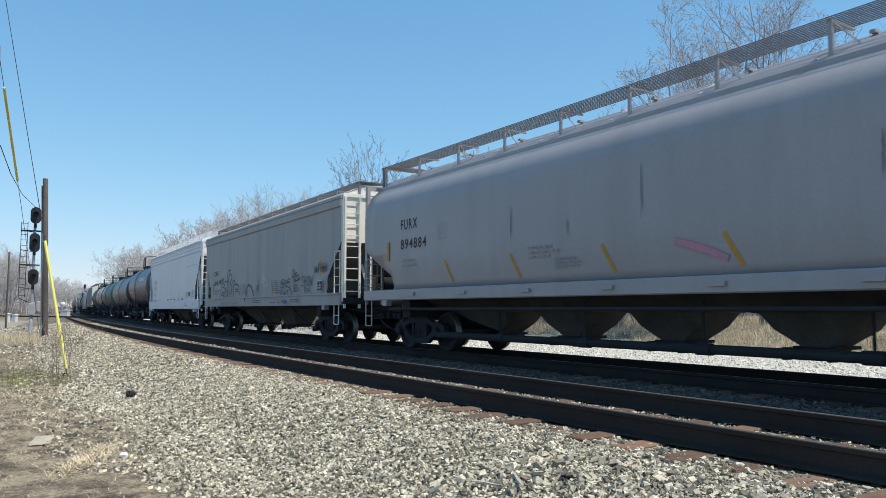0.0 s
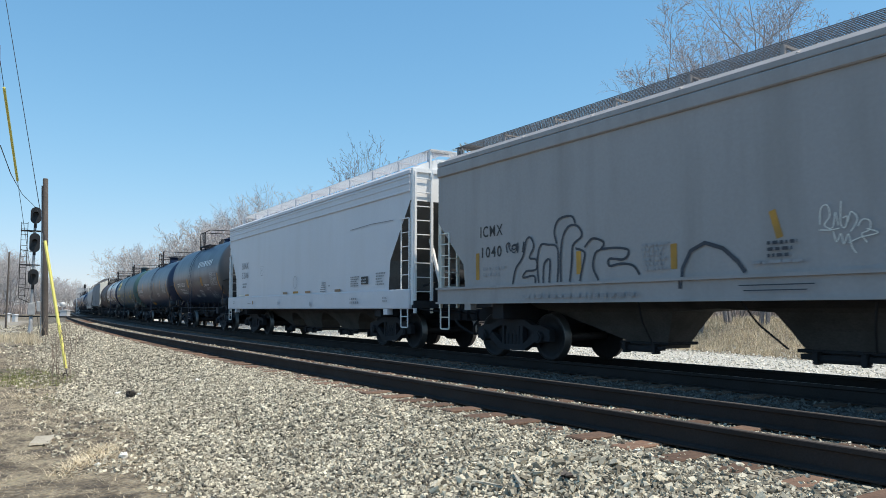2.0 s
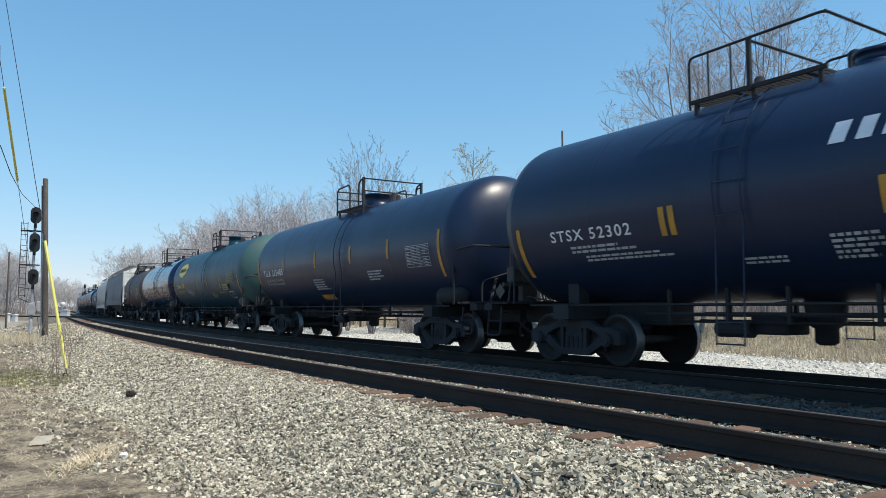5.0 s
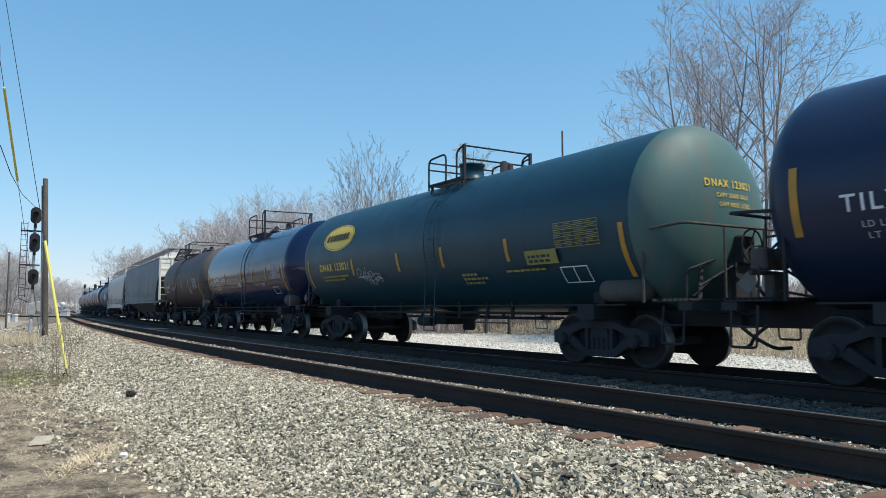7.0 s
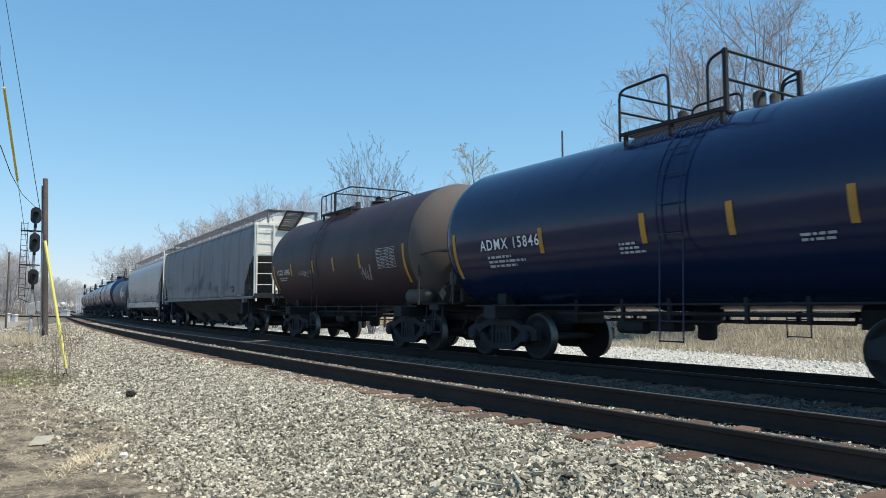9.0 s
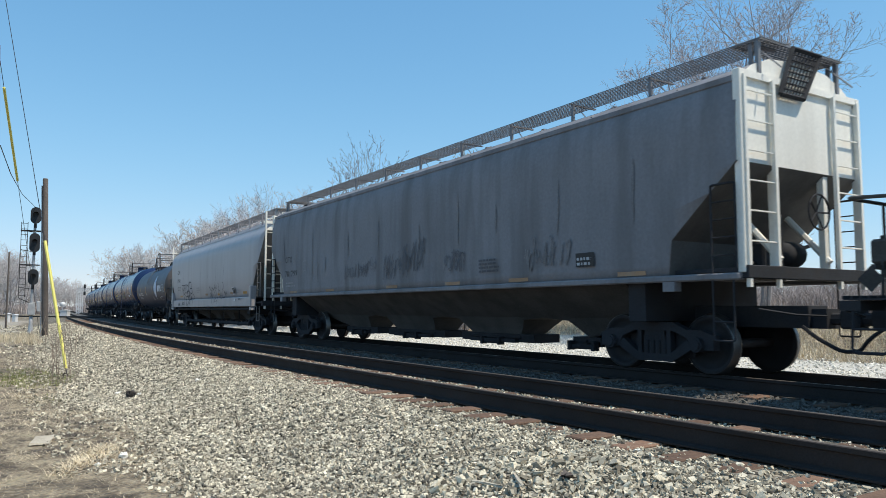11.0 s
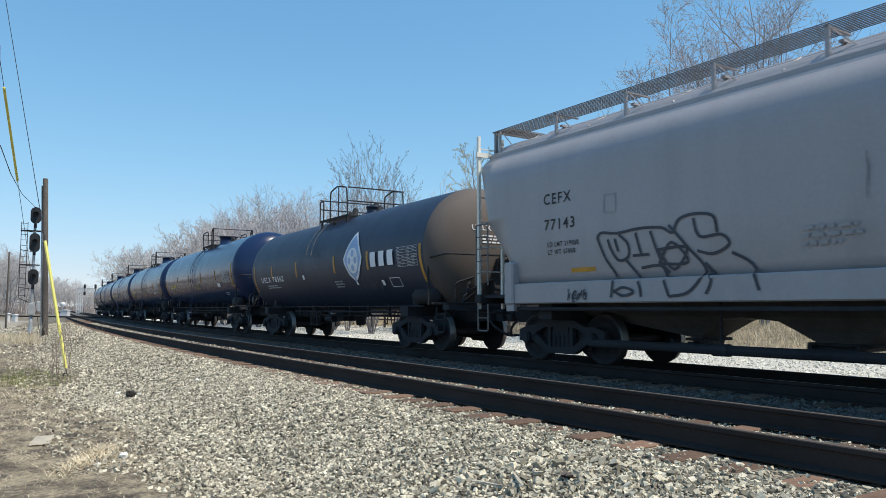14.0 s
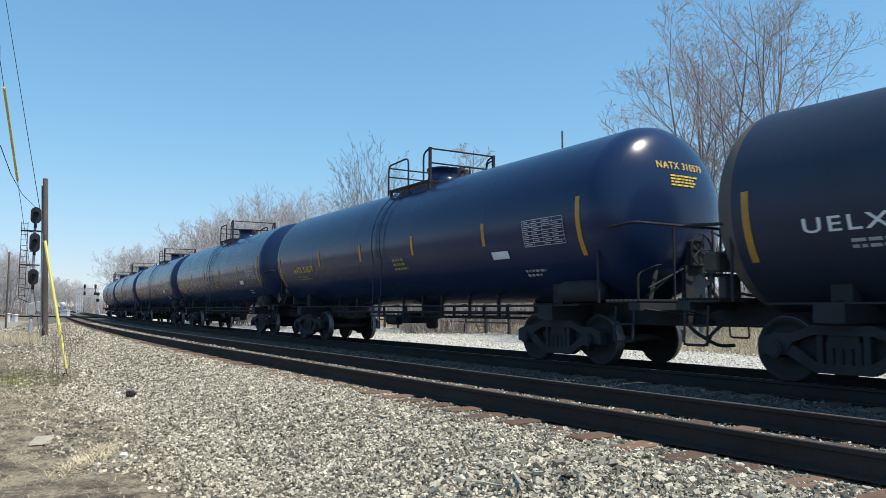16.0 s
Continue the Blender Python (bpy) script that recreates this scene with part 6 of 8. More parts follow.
couple(hopper_car(dict(half=9.0, sill=(1.1, 1.48), eave=4.2, cut=3.95, run=1.25, notch=0.85, round=1.0, paint="hop_silver", end_paint="hop_cream", steep=0.58, seed=10, step_paint="ladder_worn", end_ladder=(1.1, 0.62, 7), ladder_top=0.45, gaps=[(-4.40, -4.00, -2.90, -2.50), (-1.75, -1.35, -0.25, 0.15), (0.92, 1.32, 2.42, 2.82), (3.55, 3.95, 5.05, 5.45)], gap_top=0.82, board=4.80, pipe=True, lugs=0, full_sill=False, bay_z=0.42,
    label="light grey five-bay covered hopper with black graffiti",
    strips=[(2.17, 2.54, 1.655, 1.655, 0.09), (6.36, 6.95, 1.66, 1.66, 0.1), (-6.2, -5.6, 1.68, 1.68, 0.08)],
    marks=[word("CEFX", -6.84, 2.90, 0.2, "black", 0.72), word("77143", -6.82, 2.43, 0.2, "black", 0.78), word("LD LMT 219000", -6.75, 2.12, 0.09, "black", 0.8), word("LT WT 67000", -6.75, 1.98, 0.09, "black", 0.7),
           ("plate_box", "faint", "", lambda b, r: stroke(b, [(-5.330, 2.600), (-5.070, 2.600), (-5.070, 2.900), (-5.330, 2.900), (-5.330, 2.600)], 0.018)),
           ("graffiti", "spray", "outlined black spray tag", lambda b, r: outlined(b, -5.5, 1.19, 3.0, 1.2, 0.045, BLOCK_TAG)),
           tag_paint(-6.2, 1.15, 0.5, 0.22, 4, "spray", 0.03), ("graffiti", "spray", "looping outlined spray letters", lambda b, r: spray_lines(b, 0.71, 1.2, 2.9, 1.02, LOOSE, 0.026)), tag_paint(0.83, 1.5, 0.5, 0.3, 5, "spray", 0.018), tag_paint(3.5, 1.55, 0.45, 0.26, 5, "spray", 0.018), runs(((0.53, 2.9, 0.65), (2.09, 3.0, 0.75), (-1.05, 2.88, 0.6), (3.5, 2.9, 0.45)), 0.035),
           ("worn_strip", "strip_brown", "", lambda b, r: quad(b, 4.47, 4.92, 1.63, 1.72)), ("worn_strip", "strip_brown", "", lambda b, r: quad(b, -0.1, 0.4, 1.64, 1.73)), ("sill_label", "white", "", lambda b, r: quad(b, 5.46, 5.66, 1.33, 1.42)), ("sill_tag", "stain", "", lambda b, r: quad(b, 6.15, 6.38, 1.36, 1.44)),
           small_print(-1.9, 1.8, 0.8, 0.3, 3, "faint"), ("placard_border", "white", "", lambda b, r: stroke(b, [(4.98, 1.62), (5.39, 1.62), (5.27, 1.91), (4.85, 1.91), (4.98, 1.62)], 0.03)), ("placard", "black", "black placard with a white border", lambda b, r: b.faces.new([b.verts.new((u, 0, v)) for u, v in ((5.0, 1.645), (5.35, 1.645), (5.25, 1.885), (4.9, 1.885))])), ("placard_bar", "white", "", lambda b, r: stroke(b, [(5.16, 1.66), (5.06, 1.9)], 0.012)), small_print(5.0, 1.8, 0.14, 0.06, 1, "white"), small_print(5.54, 1.66, 0.56, 0.2, 3, "faint")])), 58.5, 76.5, 6.95)

couple(tank_car(dict(half=6.57, r=1.52, top=3.96, end=7.6, trucks=5.35, paint="tank_black", head="head_brown", seed=11, rails="tall", deck=(-1.15, 1.05), dome=(0.24, 0.22, 0.9), rail_h=0.78, rail_z=2.25, ladder=-0.62, short_ladder=True,
    label="dull black tank car with a white leaf emblem",
    bars=row_of_bars(-4.32, -1.86, 1.3, 3.55, z0=2.05, z1=2.55) + [(-6.35, 1.6, 2.6), (6.42, 1.6, 2.55)],
    marks=[word("UELX 78562", -5.57, 1.95, 0.2, "white", 2.4), small_print(-5.0, 1.72, 1.6, 0.16, 2), small_print(1.15, 1.6, 0.6, 0.25, 3, "chalk"),
           ("leaf_emblem", "white", "white leaf emblem", lambda b, r: leaf(b, 2.65, 2.42, 1.28, 1.55)),
           ("leaf_field", "leaf_blue", "", lambda b, r: leaf(b, 2.65, 2.42, 1.28, 1.55, 0.86)),
           ("leaf_disc", "white", "", lambda b, r: (disc(b, 2.65, 2.35, 0.36, 0.36, 24))),
           ("leaf_seeds", "leaf_blue", "", lambda b, r: [disc(b, 2.65 + 0.2 * math.cos(a), 2.35 + 0.2 * math.sin(a), 0.1, 0.1, 12) for a in (0.0, 1.57, 3.14, 4.71)]),
           *plain_bars(3.78, 2.12, (0.5, 0.48, 0.5), 0.38, 0.05, "white", "white brand letter as a plain block"),
           data_table(5.31, 2.05, 1.0, 0.47), ("graffiti", "dim_chalk", "faint looping chalk spray", lambda b, r: [disc(b, u, v, w, h, 22, inner=0.88) for u, v, w, h in LOOPS]), tag_paint(3.0, 1.45, 1.1, 0.4, 6, "dim_chalk", 0.02),
           ("small_square", "white", "", lambda b, r: (quad(b, -1.25, -1.1, 1.95, 2.09), quad(b, 4.2, 4.35, 1.6, 1.75))),
           ("placard", "white", "", lambda b, r: [quad(b, *q) for q in ((4.7, 5.25, 1.54, 1.56), (4.7, 5.25, 1.78, 1.8), (4.7, 4.72, 1.54, 1.8), (5.23, 5.25, 1.54, 1.8))])],
    head_z=0.27, head_text=("UELX 78562", "white", 2))), 78.68, 91.82, 5.35)

for _k in range(5):
    _f = 94.5 + 17.7 * _k
    couple(tank_car(dict(half=7.75, r=1.6, top=4.3, end=8.75, trucks=6.3, paint="tank_gloss", seed=12 + _k, deck=(-0.7, 1.5), dome=(0.42, 0.40, 0.6), rail_h=0.72, rail_z=2.4, ladder=-0.1,
        label="glossy black tank car with yellow strips, in a matching string",
        bars=row_of_bars(-4.08, -1.19, 1.67, 4.64, z0=2.28, z1=2.75) + [(-7.55, 1.7, 2.7), (7.5, 1.9, 2.95)],
        marks=[word("NATX 310579", -6.3, 2.15, 0.2, "yellow_text", 1.6), small_print(-6.0, 1.92, 1.2, 0.16, 2, "yellow_text"), small_print(0.6, 1.95, 0.9, 0.35, 3, "yellow_text"), data_table(5.97, 2.17, 1.15, 0.49),
               ("placard", "white", "white placard", lambda b, r: quad(b, 4.85, 5.4, 1.98, 2.14)), small_print(5.7, 1.55, 0.6, 0.2, 2, "chalk")],
        head_z=0.45, head_text=("NATX 310579", "yellow_text", 3))), _f, _f + 15.5, 6.3)


def motions():
    """The train rolls past at a steady speed; every car follows the curve on its two trucks, and the wheels turn."""
    times = [k * 0.5 for k in range(33)]
    for car, mid, half in TRAIN:
        rows = []
        for t in times:
            s = mid - SPEED * (t - 8.0)
            a, b = on_line(s - half), on_line(s + half)
            rows.append((t, Matrix.Translation((a + b) / 2) @ pose(0, 0, 0, 0, 0, math.degrees(math.atan2(a.y - b.y, a.x - b.x)))))
        walk(car, rows)
    step = 2.0 / FPS
    turn = math.degrees(SPEED / WHEEL_R)
    spins = [(k * step, turn * k * step) for k in range(241)]
    for ws, ax in WHEELSETS:
        walk(ws, [(t, Matrix.Translation((ax, 0, WHEEL_R)) @ Matrix.Rotation(radians(a % 360.0), 4, "Y")) for t, a in spins])


# ---- beside the line: poles, signals, wires ----
FWD, RIGHT = Vector((-0.8321, 0.5546, 0.0)), Vector((0.5546, 0.8321, 0.0))


def spot(bearing, depth, z=None):
    """A plan position by its sideways slope from the camera's axis and its depth along it."""
    p = FWD * depth + RIGHT * (bearing * depth)
    if z is None:
        s, o = offsets(np.array([p.x]), np.array([p.y]))
        z = float(level(s, o, np.array([p.x]), np.array([p.y]))[0])
    return Vector((p.x, p.y, z))


def utility_pole(at, height, r0, r1, label, extras=False, lean=0.0):
    pole = tagged(new("utility_pole"), label, "utility pole")
    pole.matrix_basis = Matrix.Translation(at) @ Matrix.Rotation(radians(-lean), 4, FWD)
    bm = bmesh.new()
    turned(bm, [(-0.6, r0 * 1.04), (0.4, r0), (height * 0.5, (r0 + r1) / 2), (height - 0.04, r1), (height, r1 * 0.85)], 14, "Z")
    part("shaft", bm, M["pole"], pole)
    if extras == "conduit":
        bm = bmesh.new()
        pipe(bm, [(-0.1, -r0 - 0.03, 0.0), (-0.09, -r0 - 0.02, height * 0.5), (-0.07, -r1 - 0.02, height - 0.7)], 0.03)
        part("conduit", bm, M["silver"], pole)
        bm = bmesh.new()
        block(bm, -0.16, 0.02, -r0 - 0.24, -r0 - 0.05, 1.4, 2.0, 0.02)
        part("junction_box", bm, M["silver"], pole)
        bm = bmesh.new()
        bar(bm, (0.1, -r1, height - 0.75), (0.1, -r1 - 0.03, height - 0.45), 0.03)
        pipe(bm, round_corner([(0.12, -r1 - 0.02, height - 3.2), (0.14, -r1 - 0.05, height - 0.7), (0.02, -r1 - 0.05, height - 0.4), (-0.1, -r1 - 0.04, height - 0.6), (-0.1, -r1 - 0.04, height - 3)], 0.08), 0.018)
        part("riser_cable", bm, M["wire"], pole)
    if extras == "boxes":
        for z, w in ((0.72, 0.15), (1.05, 0.13)):
            bm = bmesh.new()
            block(bm, 0.02, 0.28, -0.34, -0.12, z - w, z + w, 0.03)
            part("meter_box", bm, M["silver"], pole)
    return pole


utility_pole(spot(-0.6115, 20.6), 9.2, 0.19, 0.14, "weathered dark wooden utility pole with small grey boxes", "boxes", lean=1.9)
utility_pole(spot(-0.5385, 42.5), 9.15, 0.17, 0.14, "weathered grey wooden pole with conduit beside a signal mast", "conduit", lean=2.3)
utility_pole(spot(-0.592, 62.0), 6.4, 0.08, 0.06, "thin far wooden pole beside the cabinets")
utility_pole(spot(0.165, 56.0), 14.4, 0.12, 0.07, "thin far wooden pole above the trees")


def trackside_signal(at):
    """A three-head searchlight signal: mast, oval targets, ladder with hoops, base case."""
    sg = tagged(new("railway_signal"), "tall railway signal with three black oval heads on a silver mast", "railway signal")
    sg.matrix_basis = Matrix.Translation(at) @ pose(0, 0, 0, 0, 0, 85.5)
    bm = bmesh.new()
    bar(bm, (0, 0, 0.0), (0, 0, 7.0), 0.075, 10)
    part("mast", bm, M["silver"], sg, "silver pipe mast")
    bm = bmesh.new()
    block(bm, -0.2, 0.2, -0.2, 0.2, 1.2, 1.95, 0.03)
    turned(bm, [(0.0, 0.2), (0.15, 0.16), (0.7, 0.1), (1.2, 0.085)], 12, "Z")
    part("base_case", bm, M["silver"], sg)
    for z, hh in ((7.3, 0.5), (5.62, 0.58), (3.52, 0.47)):
        bm = bmesh.new()
        n = 28
        rim = []
        for y in (-0.34, -0.30):
            ring = []
            for k in range(n):
                a = 2 * math.pi * k / n
                cz = (hh - 0.28) * (1 if math.sin(a) > 0 else -1)
                ring.append(bm.verts.new((0.02 + 0.29 * math.cos(a), y, z + cz + 0.29 * math.sin(a))))
            rim.append(ring)
        for k in range(n):
            bm.faces.new((rim[0][k], rim[0][(k + 1) % n], rim[1][(k + 1) % n], rim[1][k]))
        bm.faces.new(rim[0])
        bm.faces.new(rim[1][::-1])
        bmesh.ops.recalc_face_normals(bm, faces=bm.faces)
        tgt = part("signal_head", bm, M["signal"], sg, "black oval signal target")
        bm = bmesh.new()
        turned(bm, [(-0.3, 0.2), (0.12, 0.2), (0.2, 0.1)], 14, "Y", at=(0.02, 0, z))
        block(bm, -0.06, 0.1, -0.1, 0.1, z - 0.75, z - 0.15)
        part("lamp_case", bm, M["signal"], tgt)
        bm = bmesh.new()
        for k in range(9):
            a0, a1 = math.pi * k / 9, math.pi * (k + 1) / 9
            ring = [(0.02 + 0.15 * math.cos(a), y, z + 0.05 + 0.15 * math.sin(a)) for a in (a0, a1) for y in (-0.34, -0.62)]
            v = [bm.verts.new(p) for p in ring]
            bm.faces.new((v[0], v[1], v[3], v[2]))
        part("hood", bm, M["signal"], tgt)
    bm = bmesh.new()
    for x in (-0.72, -0.38):
        bar(bm, (x, 0.1, 2.3), (x, 0.1, 6.9), 0.02, 5)
    z = 2.4
    while z < 6.9:
        bar(bm, (-0.72, 0.1, z), (-0.38, 0.1, z), 0.014, 4)
        z += 0.34
    pipe(bm, round_corner([(-0.72, 0.1, 2.5), (-0.72, 0.1, 2.25), (-0.1, 0.1, 1.95)], 0.1), 0.02, 5)
    for z in (2.9, 4.3, 5.2, 6.4):
        bar(bm, (-0.72, 0.1, z), (0.0, 0.05, z - 0.12), 0.018, 4)
    part("ladder", bm, M["wheel"], sg)
    for z in (4.25, 6.35):
        bm = bmesh.new()
        block(bm, -0.75, 0.35, -0.12, 0.45, z, z + 0.05)
        part("maintainer_platform", bm, M["wheel"], sg)
    return sg


trackside_signal(spot(-0.5585, 45.0))


def strand(name, pts, r, material, label, category):
    bm = bmesh.new()
    pipe(bm, pts, r, 6)
    return tagged(part(name, bm, material), label, category)


def ray_point(x, y, depth):
    """Slopes to the right and upward of the level forward axis."""
    p = FWD * depth + RIGHT * (x * depth)
    return Vector((p.x, p.y, 1.0 + y * depth))


_a, _b = ray_point(-0.507, -0.0857, 17.3), ray_point(-0.620, 0.46, 19.4)
_g = _a.lerp(_b, 0.302)
guy = tagged(new("guy_wire"), "steel guy wire with a bright yellow plastic guard at its foot", "guy wire")
_bm = bmesh.new()
pipe(_bm, [_a - (_b - _a) * 0.01, _b], 0.009, 5)
part("cable", _bm, M["wire"], guy)
_bm = bmesh.new()
pipe(_bm, [_a + (_b - _a) * 0.01, _a.lerp(_g, 0.14) + Vector((0.02, 0, 0)), _a.lerp(_g, 0.5), _g], 0.036, 8)
part("guard", _bm, M["guard"], guy, "bright yellow plastic guy guard")
_bm = bmesh.new()
for _k in range(10):
    _t0, _t1 = 2 * math.pi * _k / 10, 2 * math.pi * (_k + 1) / 10
    _c = _a + Vector((0.07, -0.03, -0.06))
    bar(_bm, _c + RIGHT * 0.06 * math.cos(_t0) + Vector((0, 0, 0.06 * math.sin(_t0))), _c + RIGHT * 0.06 * math.cos(_t1) + Vector((0, 0, 0.06 * math.sin(_t1))), 0.012, 5)
bar(_bm, _a + Vector((0.05, -0.03, -0.1)), _a + Vector((0.1, -0.05, -0.35)), 0.014, 5)
part("anchor_eye", _bm, M["rail"], guy)

_a, _b = ray_point(-0.5455, -0.034, 42.3), ray_point(-0.634, 0.43, 24.0)
guy = tagged(new("guy_wire"), "long guy wire with a faded yellow guard high up", "guy wire")
_bm = bmesh.new()
pipe(_bm, [_a, _a.lerp(_b, 0.5), _b], 0.011, 5)
part("cable", _bm, M["wire"], guy)
_d0, _d1 = _a.lerp(_b, 0.593), _a.lerp(_b, 0.83)
_bm = bmesh.new()
pipe(_bm, [_d0, _d1], 0.05, 8)
part("guard", _bm, M["guard"], guy, "faded yellow plastic guard")
strand("overhead_cable", [ray_point(-0.6115, 0.225, 20.6), ray_point(-0.595, 0.185, 26.0), ray_point(-0.578, 0.157, 33.0), ray_point(-0.5588, 0.139, 45.0)], 0.014, M["wire"], "thin dark cable sagging to the signal", "overhead cable")


def signal_bridge(at):
    """A far cantilever signal bridge of silver lattice."""
    sb = tagged(new("signal_bridge"), "distant silver lattice cantilever signal bridge over the line", "signal bridge")
    sb.matrix_basis = Matrix.Translation(at) @ pose(0, 0, 0, 0, 0, 56.3)
    bm = bmesh.new()
    for x in (-0.5, 0.5):
        for y in (-0.5, 0.5):
            bar(bm, (x, y, 0), (x, y, 6.4), 0.10, 5)
    for k in range(6):
        z0, z1 = k * 1.05, (k + 1) * 1.05
        for y in (-0.5, 0.5):
            bar(bm, (-0.5, y, z0), (0.5, y, z1), 0.075, 4)
            bar(bm, (-0.5, y, z1), (0.5, y, z1), 0.075, 4)
    part("mast", bm, M["hut"], sb)
    bm = bmesh.new()
    for z in (5.3, 6.4):
        for y in (-0.5, 0.5):
            bar(bm, (-0.5, y, z), (4.6, y, z), 0.10, 5)
    for k in range(5):
        x0, x1 = k, k + 1
        for y in (-0.5, 0.5):
            bar(bm, (x0 - 0.4, y, 5.3), (x1 - 0.4, y, 6.4), 0.075, 4)
    part("arm", bm, M["hut"], sb)
    for x in (1.5, 4.2):
        bm = bmesh.new()
        block(bm, x - 0.28, x + 0.28, -0.75, -0.6, 4.7, 5.6, 0.1)
        block(bm, x - 0.28, x + 0.28, -0.75, -0.6, 6.4, 7.4, 0.1)
        block(bm, x - 0.05, x + 0.05, -0.65, -0.5, 4.7, 7.4)
        part("signal_head", bm, M["signal"], sb)
    return sb


signal_bridge(spot(-0.4935, 185.0))


def far_signal(at):
    sg = tagged(new("railway_signal"), "small distant trackside signal with two dark heads", "railway signal")
    sg.matrix_basis = Matrix.Translation(at) @ pose(0, 0, 0, 0, 0, 56.3)
    bm = bmesh.new()
    bar(bm, (0, 0, 0), (0, 0, 4.4), 0.09, 6)
    block(bm, -0.35, 0.35, -0.3, 0.3, 0, 1.1, 0.05)
    part("mast", bm, M["silver"], sg)
    for z in (4.3, 3.0):
        bm = bmesh.new()
        turned(bm, [(-0.3, 0.36), (-0.22, 0.36), (0.1, 0.2)], 12, "Y", at=(0, 0, z))
        part("signal_head", bm, M["signal"], sg)


far_signal(spot(-0.468, 150.0))


def equipment_case(at, w, d, h, turn, label, dish=False):
    hut = tagged(new("equipment_cabinet"), label, "equipment cabinet")
    hut.matrix_basis = Matrix.Translation(at) @ pose(0, 0, 0, 0, 0, turn)
    bm = bmesh.new()
    block(bm, -w / 2, w / 2, -d / 2, d / 2, -0.1, h, 0.03)
    part("case", bm, M["hut"], hut)
    bm = bmesh.new()
    plate(bm, [(-w / 2 - 0.08, h), (w / 2 + 0.08, h), (w / 2 + 0.08, h + 0.05), (0, h + 0.16), (-w / 2 - 0.08, h + 0.05)], -d / 2 - 0.08, d / 2 + 0.08)
    part("lid", bm, M["hut"], hut)
    bm = bmesh.new()
    block(bm, -w * 0.38, w * 0.38, -d / 2 - 0.02, -d / 2 - 0.004, 0.12, h - 0.1)
    part("door", bm, M["hut"], hut)
    if dish:
        bm = bmesh.new()
        bar(bm, (-w * 0.35, 0, h), (-w * 0.35, 0, h + 0.75), 0.05, 6)
        turned(bm, [(h + 0.55, 0.1), (h + 0.7, 0.34), (h + 0.95, 0.42), (h + 1.2, 0.32), (h + 1.3, 0.05)], 14, "Z", at=(-w * 0.35, 0, 0))
        part("antenna_dome", bm, M["hut"], hut)


equipment_case(spot(-0.5125, 112.0), 1.15, 0.9, 1.0, 56, "white trackside equipment cabinet with a round antenna dome", True)
equipment_case(spot(-0.590, 86.0), 0.4, 0.4, 0.95, 50, "narrow white trackside cabinet")
equipment_case(spot(-0.580, 92.0), 0.5, 0.5, 0.75, 50, "white trackside cabinet on the crossing's verge")


# ---- trees ----
def grow(seed, height, stems=1, lean=0.3, kids=(7, 6, 5, 3), angle=(24, 44), ratio=0.62, clear=0.28, wander=0.07, up=0.05, dome=0.0):
    """Bare wood as two lists of tapered segments, limbs and twigs. Every stem runs on to its tip and throws side branches that curve upward, each branched in its turn."""
    rnd = random.Random(seed)
    limbs, twigs = [], []

    def shoot(p, d, length, r, depth, start):
        n = (7, 5, 3, 2, 1)[depth]
        last = depth >= len(kids)
        spurs = [] if last else sorted(start + (0.97 - start) * (k + rnd.uniform(0.1, 0.9)) / kids[depth] for k in range(kids[depth]))
        spin = rnd.uniform(0, 2 * math.pi)
        tip = 0.25 if depth < 2 else 0.5
        for i in range(n):
            w = wander * (1 + 0.5 * depth)
            d = (d + Vector((rnd.gauss(0, w), rnd.gauss(0, w), rnd.gauss(up, w * 0.5)))).normalized()
            q = p + d * (length / n)
            ra, rb = r * (1 - (1 - tip) * i / n), r * (1 - (1 - tip) * (i + 1) / n)
            (limbs if depth < 2 else twigs).append((p, q, ra, rb))
            while spurs and spurs[0] <= (i + 1) / n:
                t = spurs.pop(0)
                spin += 2.4 + rnd.uniform(-0.5, 0.5)
                side = d.orthogonal().normalized()
                side.rotate(Matrix.Rotation(spin, 3, d))
                a = radians(rnd.uniform(*angle))
                e = (d * math.cos(a) + side * math.sin(a)).normalized()
                b = p.lerp(q, t * n - i)
                rr = ra + (rb - ra) * (t * n - i)
                shoot(b, e, length * ratio * rnd.uniform(0.75, 1.15) * (1.15 - 0.6 * t), max(0.005, rr * rnd.uniform(0.5, 0.68)), depth + 1, 0.18)
            p = q

    for k in range(stems):
        a = 2 * math.pi * k / stems + rnd.uniform(-0.5, 0.5)
        tilt = lean * (math.sqrt(rnd.uniform(0.02, 1.0)) * 1.1 if dome else rnd.uniform(0.5, 1.15)) if stems > 1 else 0.05
        if dome:
            a = 2.4 * k + rnd.uniform(-0.3, 0.3)
        d = Vector((math.cos(a) * tilt, math.sin(a) * tilt, 1)).normalized()
        shoot(Vector((math.cos(a), math.sin(a), 0)) * 0.15 * (stems > 1), d, height * rnd.uniform(0.88, 1.0) * (1 - dome * (tilt / lean) ** 2), 0.0095 * height / stems ** 0.55, 0, clear)
    f = height / max(q[1].z for q in limbs + twigs)
    return [[(a * f, b * f, ra, rb) for a, b, ra, rb in segs] for segs in (limbs, twigs)]


def segments_mesh(name, segs, sides, thick=1.0):
    v, f = [], []
    for a, b, ra, rb in segs:
        q = (b - a).to_track_quat("Z", "Y")
        i = len(v)
        for p, r in ((a, ra * thick), (b, rb * thick)):
            for k in range(sides):
                t = 2 * math.pi * k / sides
                v.append(p + q @ Vector((math.cos(t) * r, math.sin(t) * r, 0)))
        for k in range(sides):
            f.append((i + k, i + (k + 1) % sides, i + sides + (k + 1) % sides, i + sides + k))
    me = bpy.data.meshes.new(name)
    me.from_pydata(v, [], f)
    return me


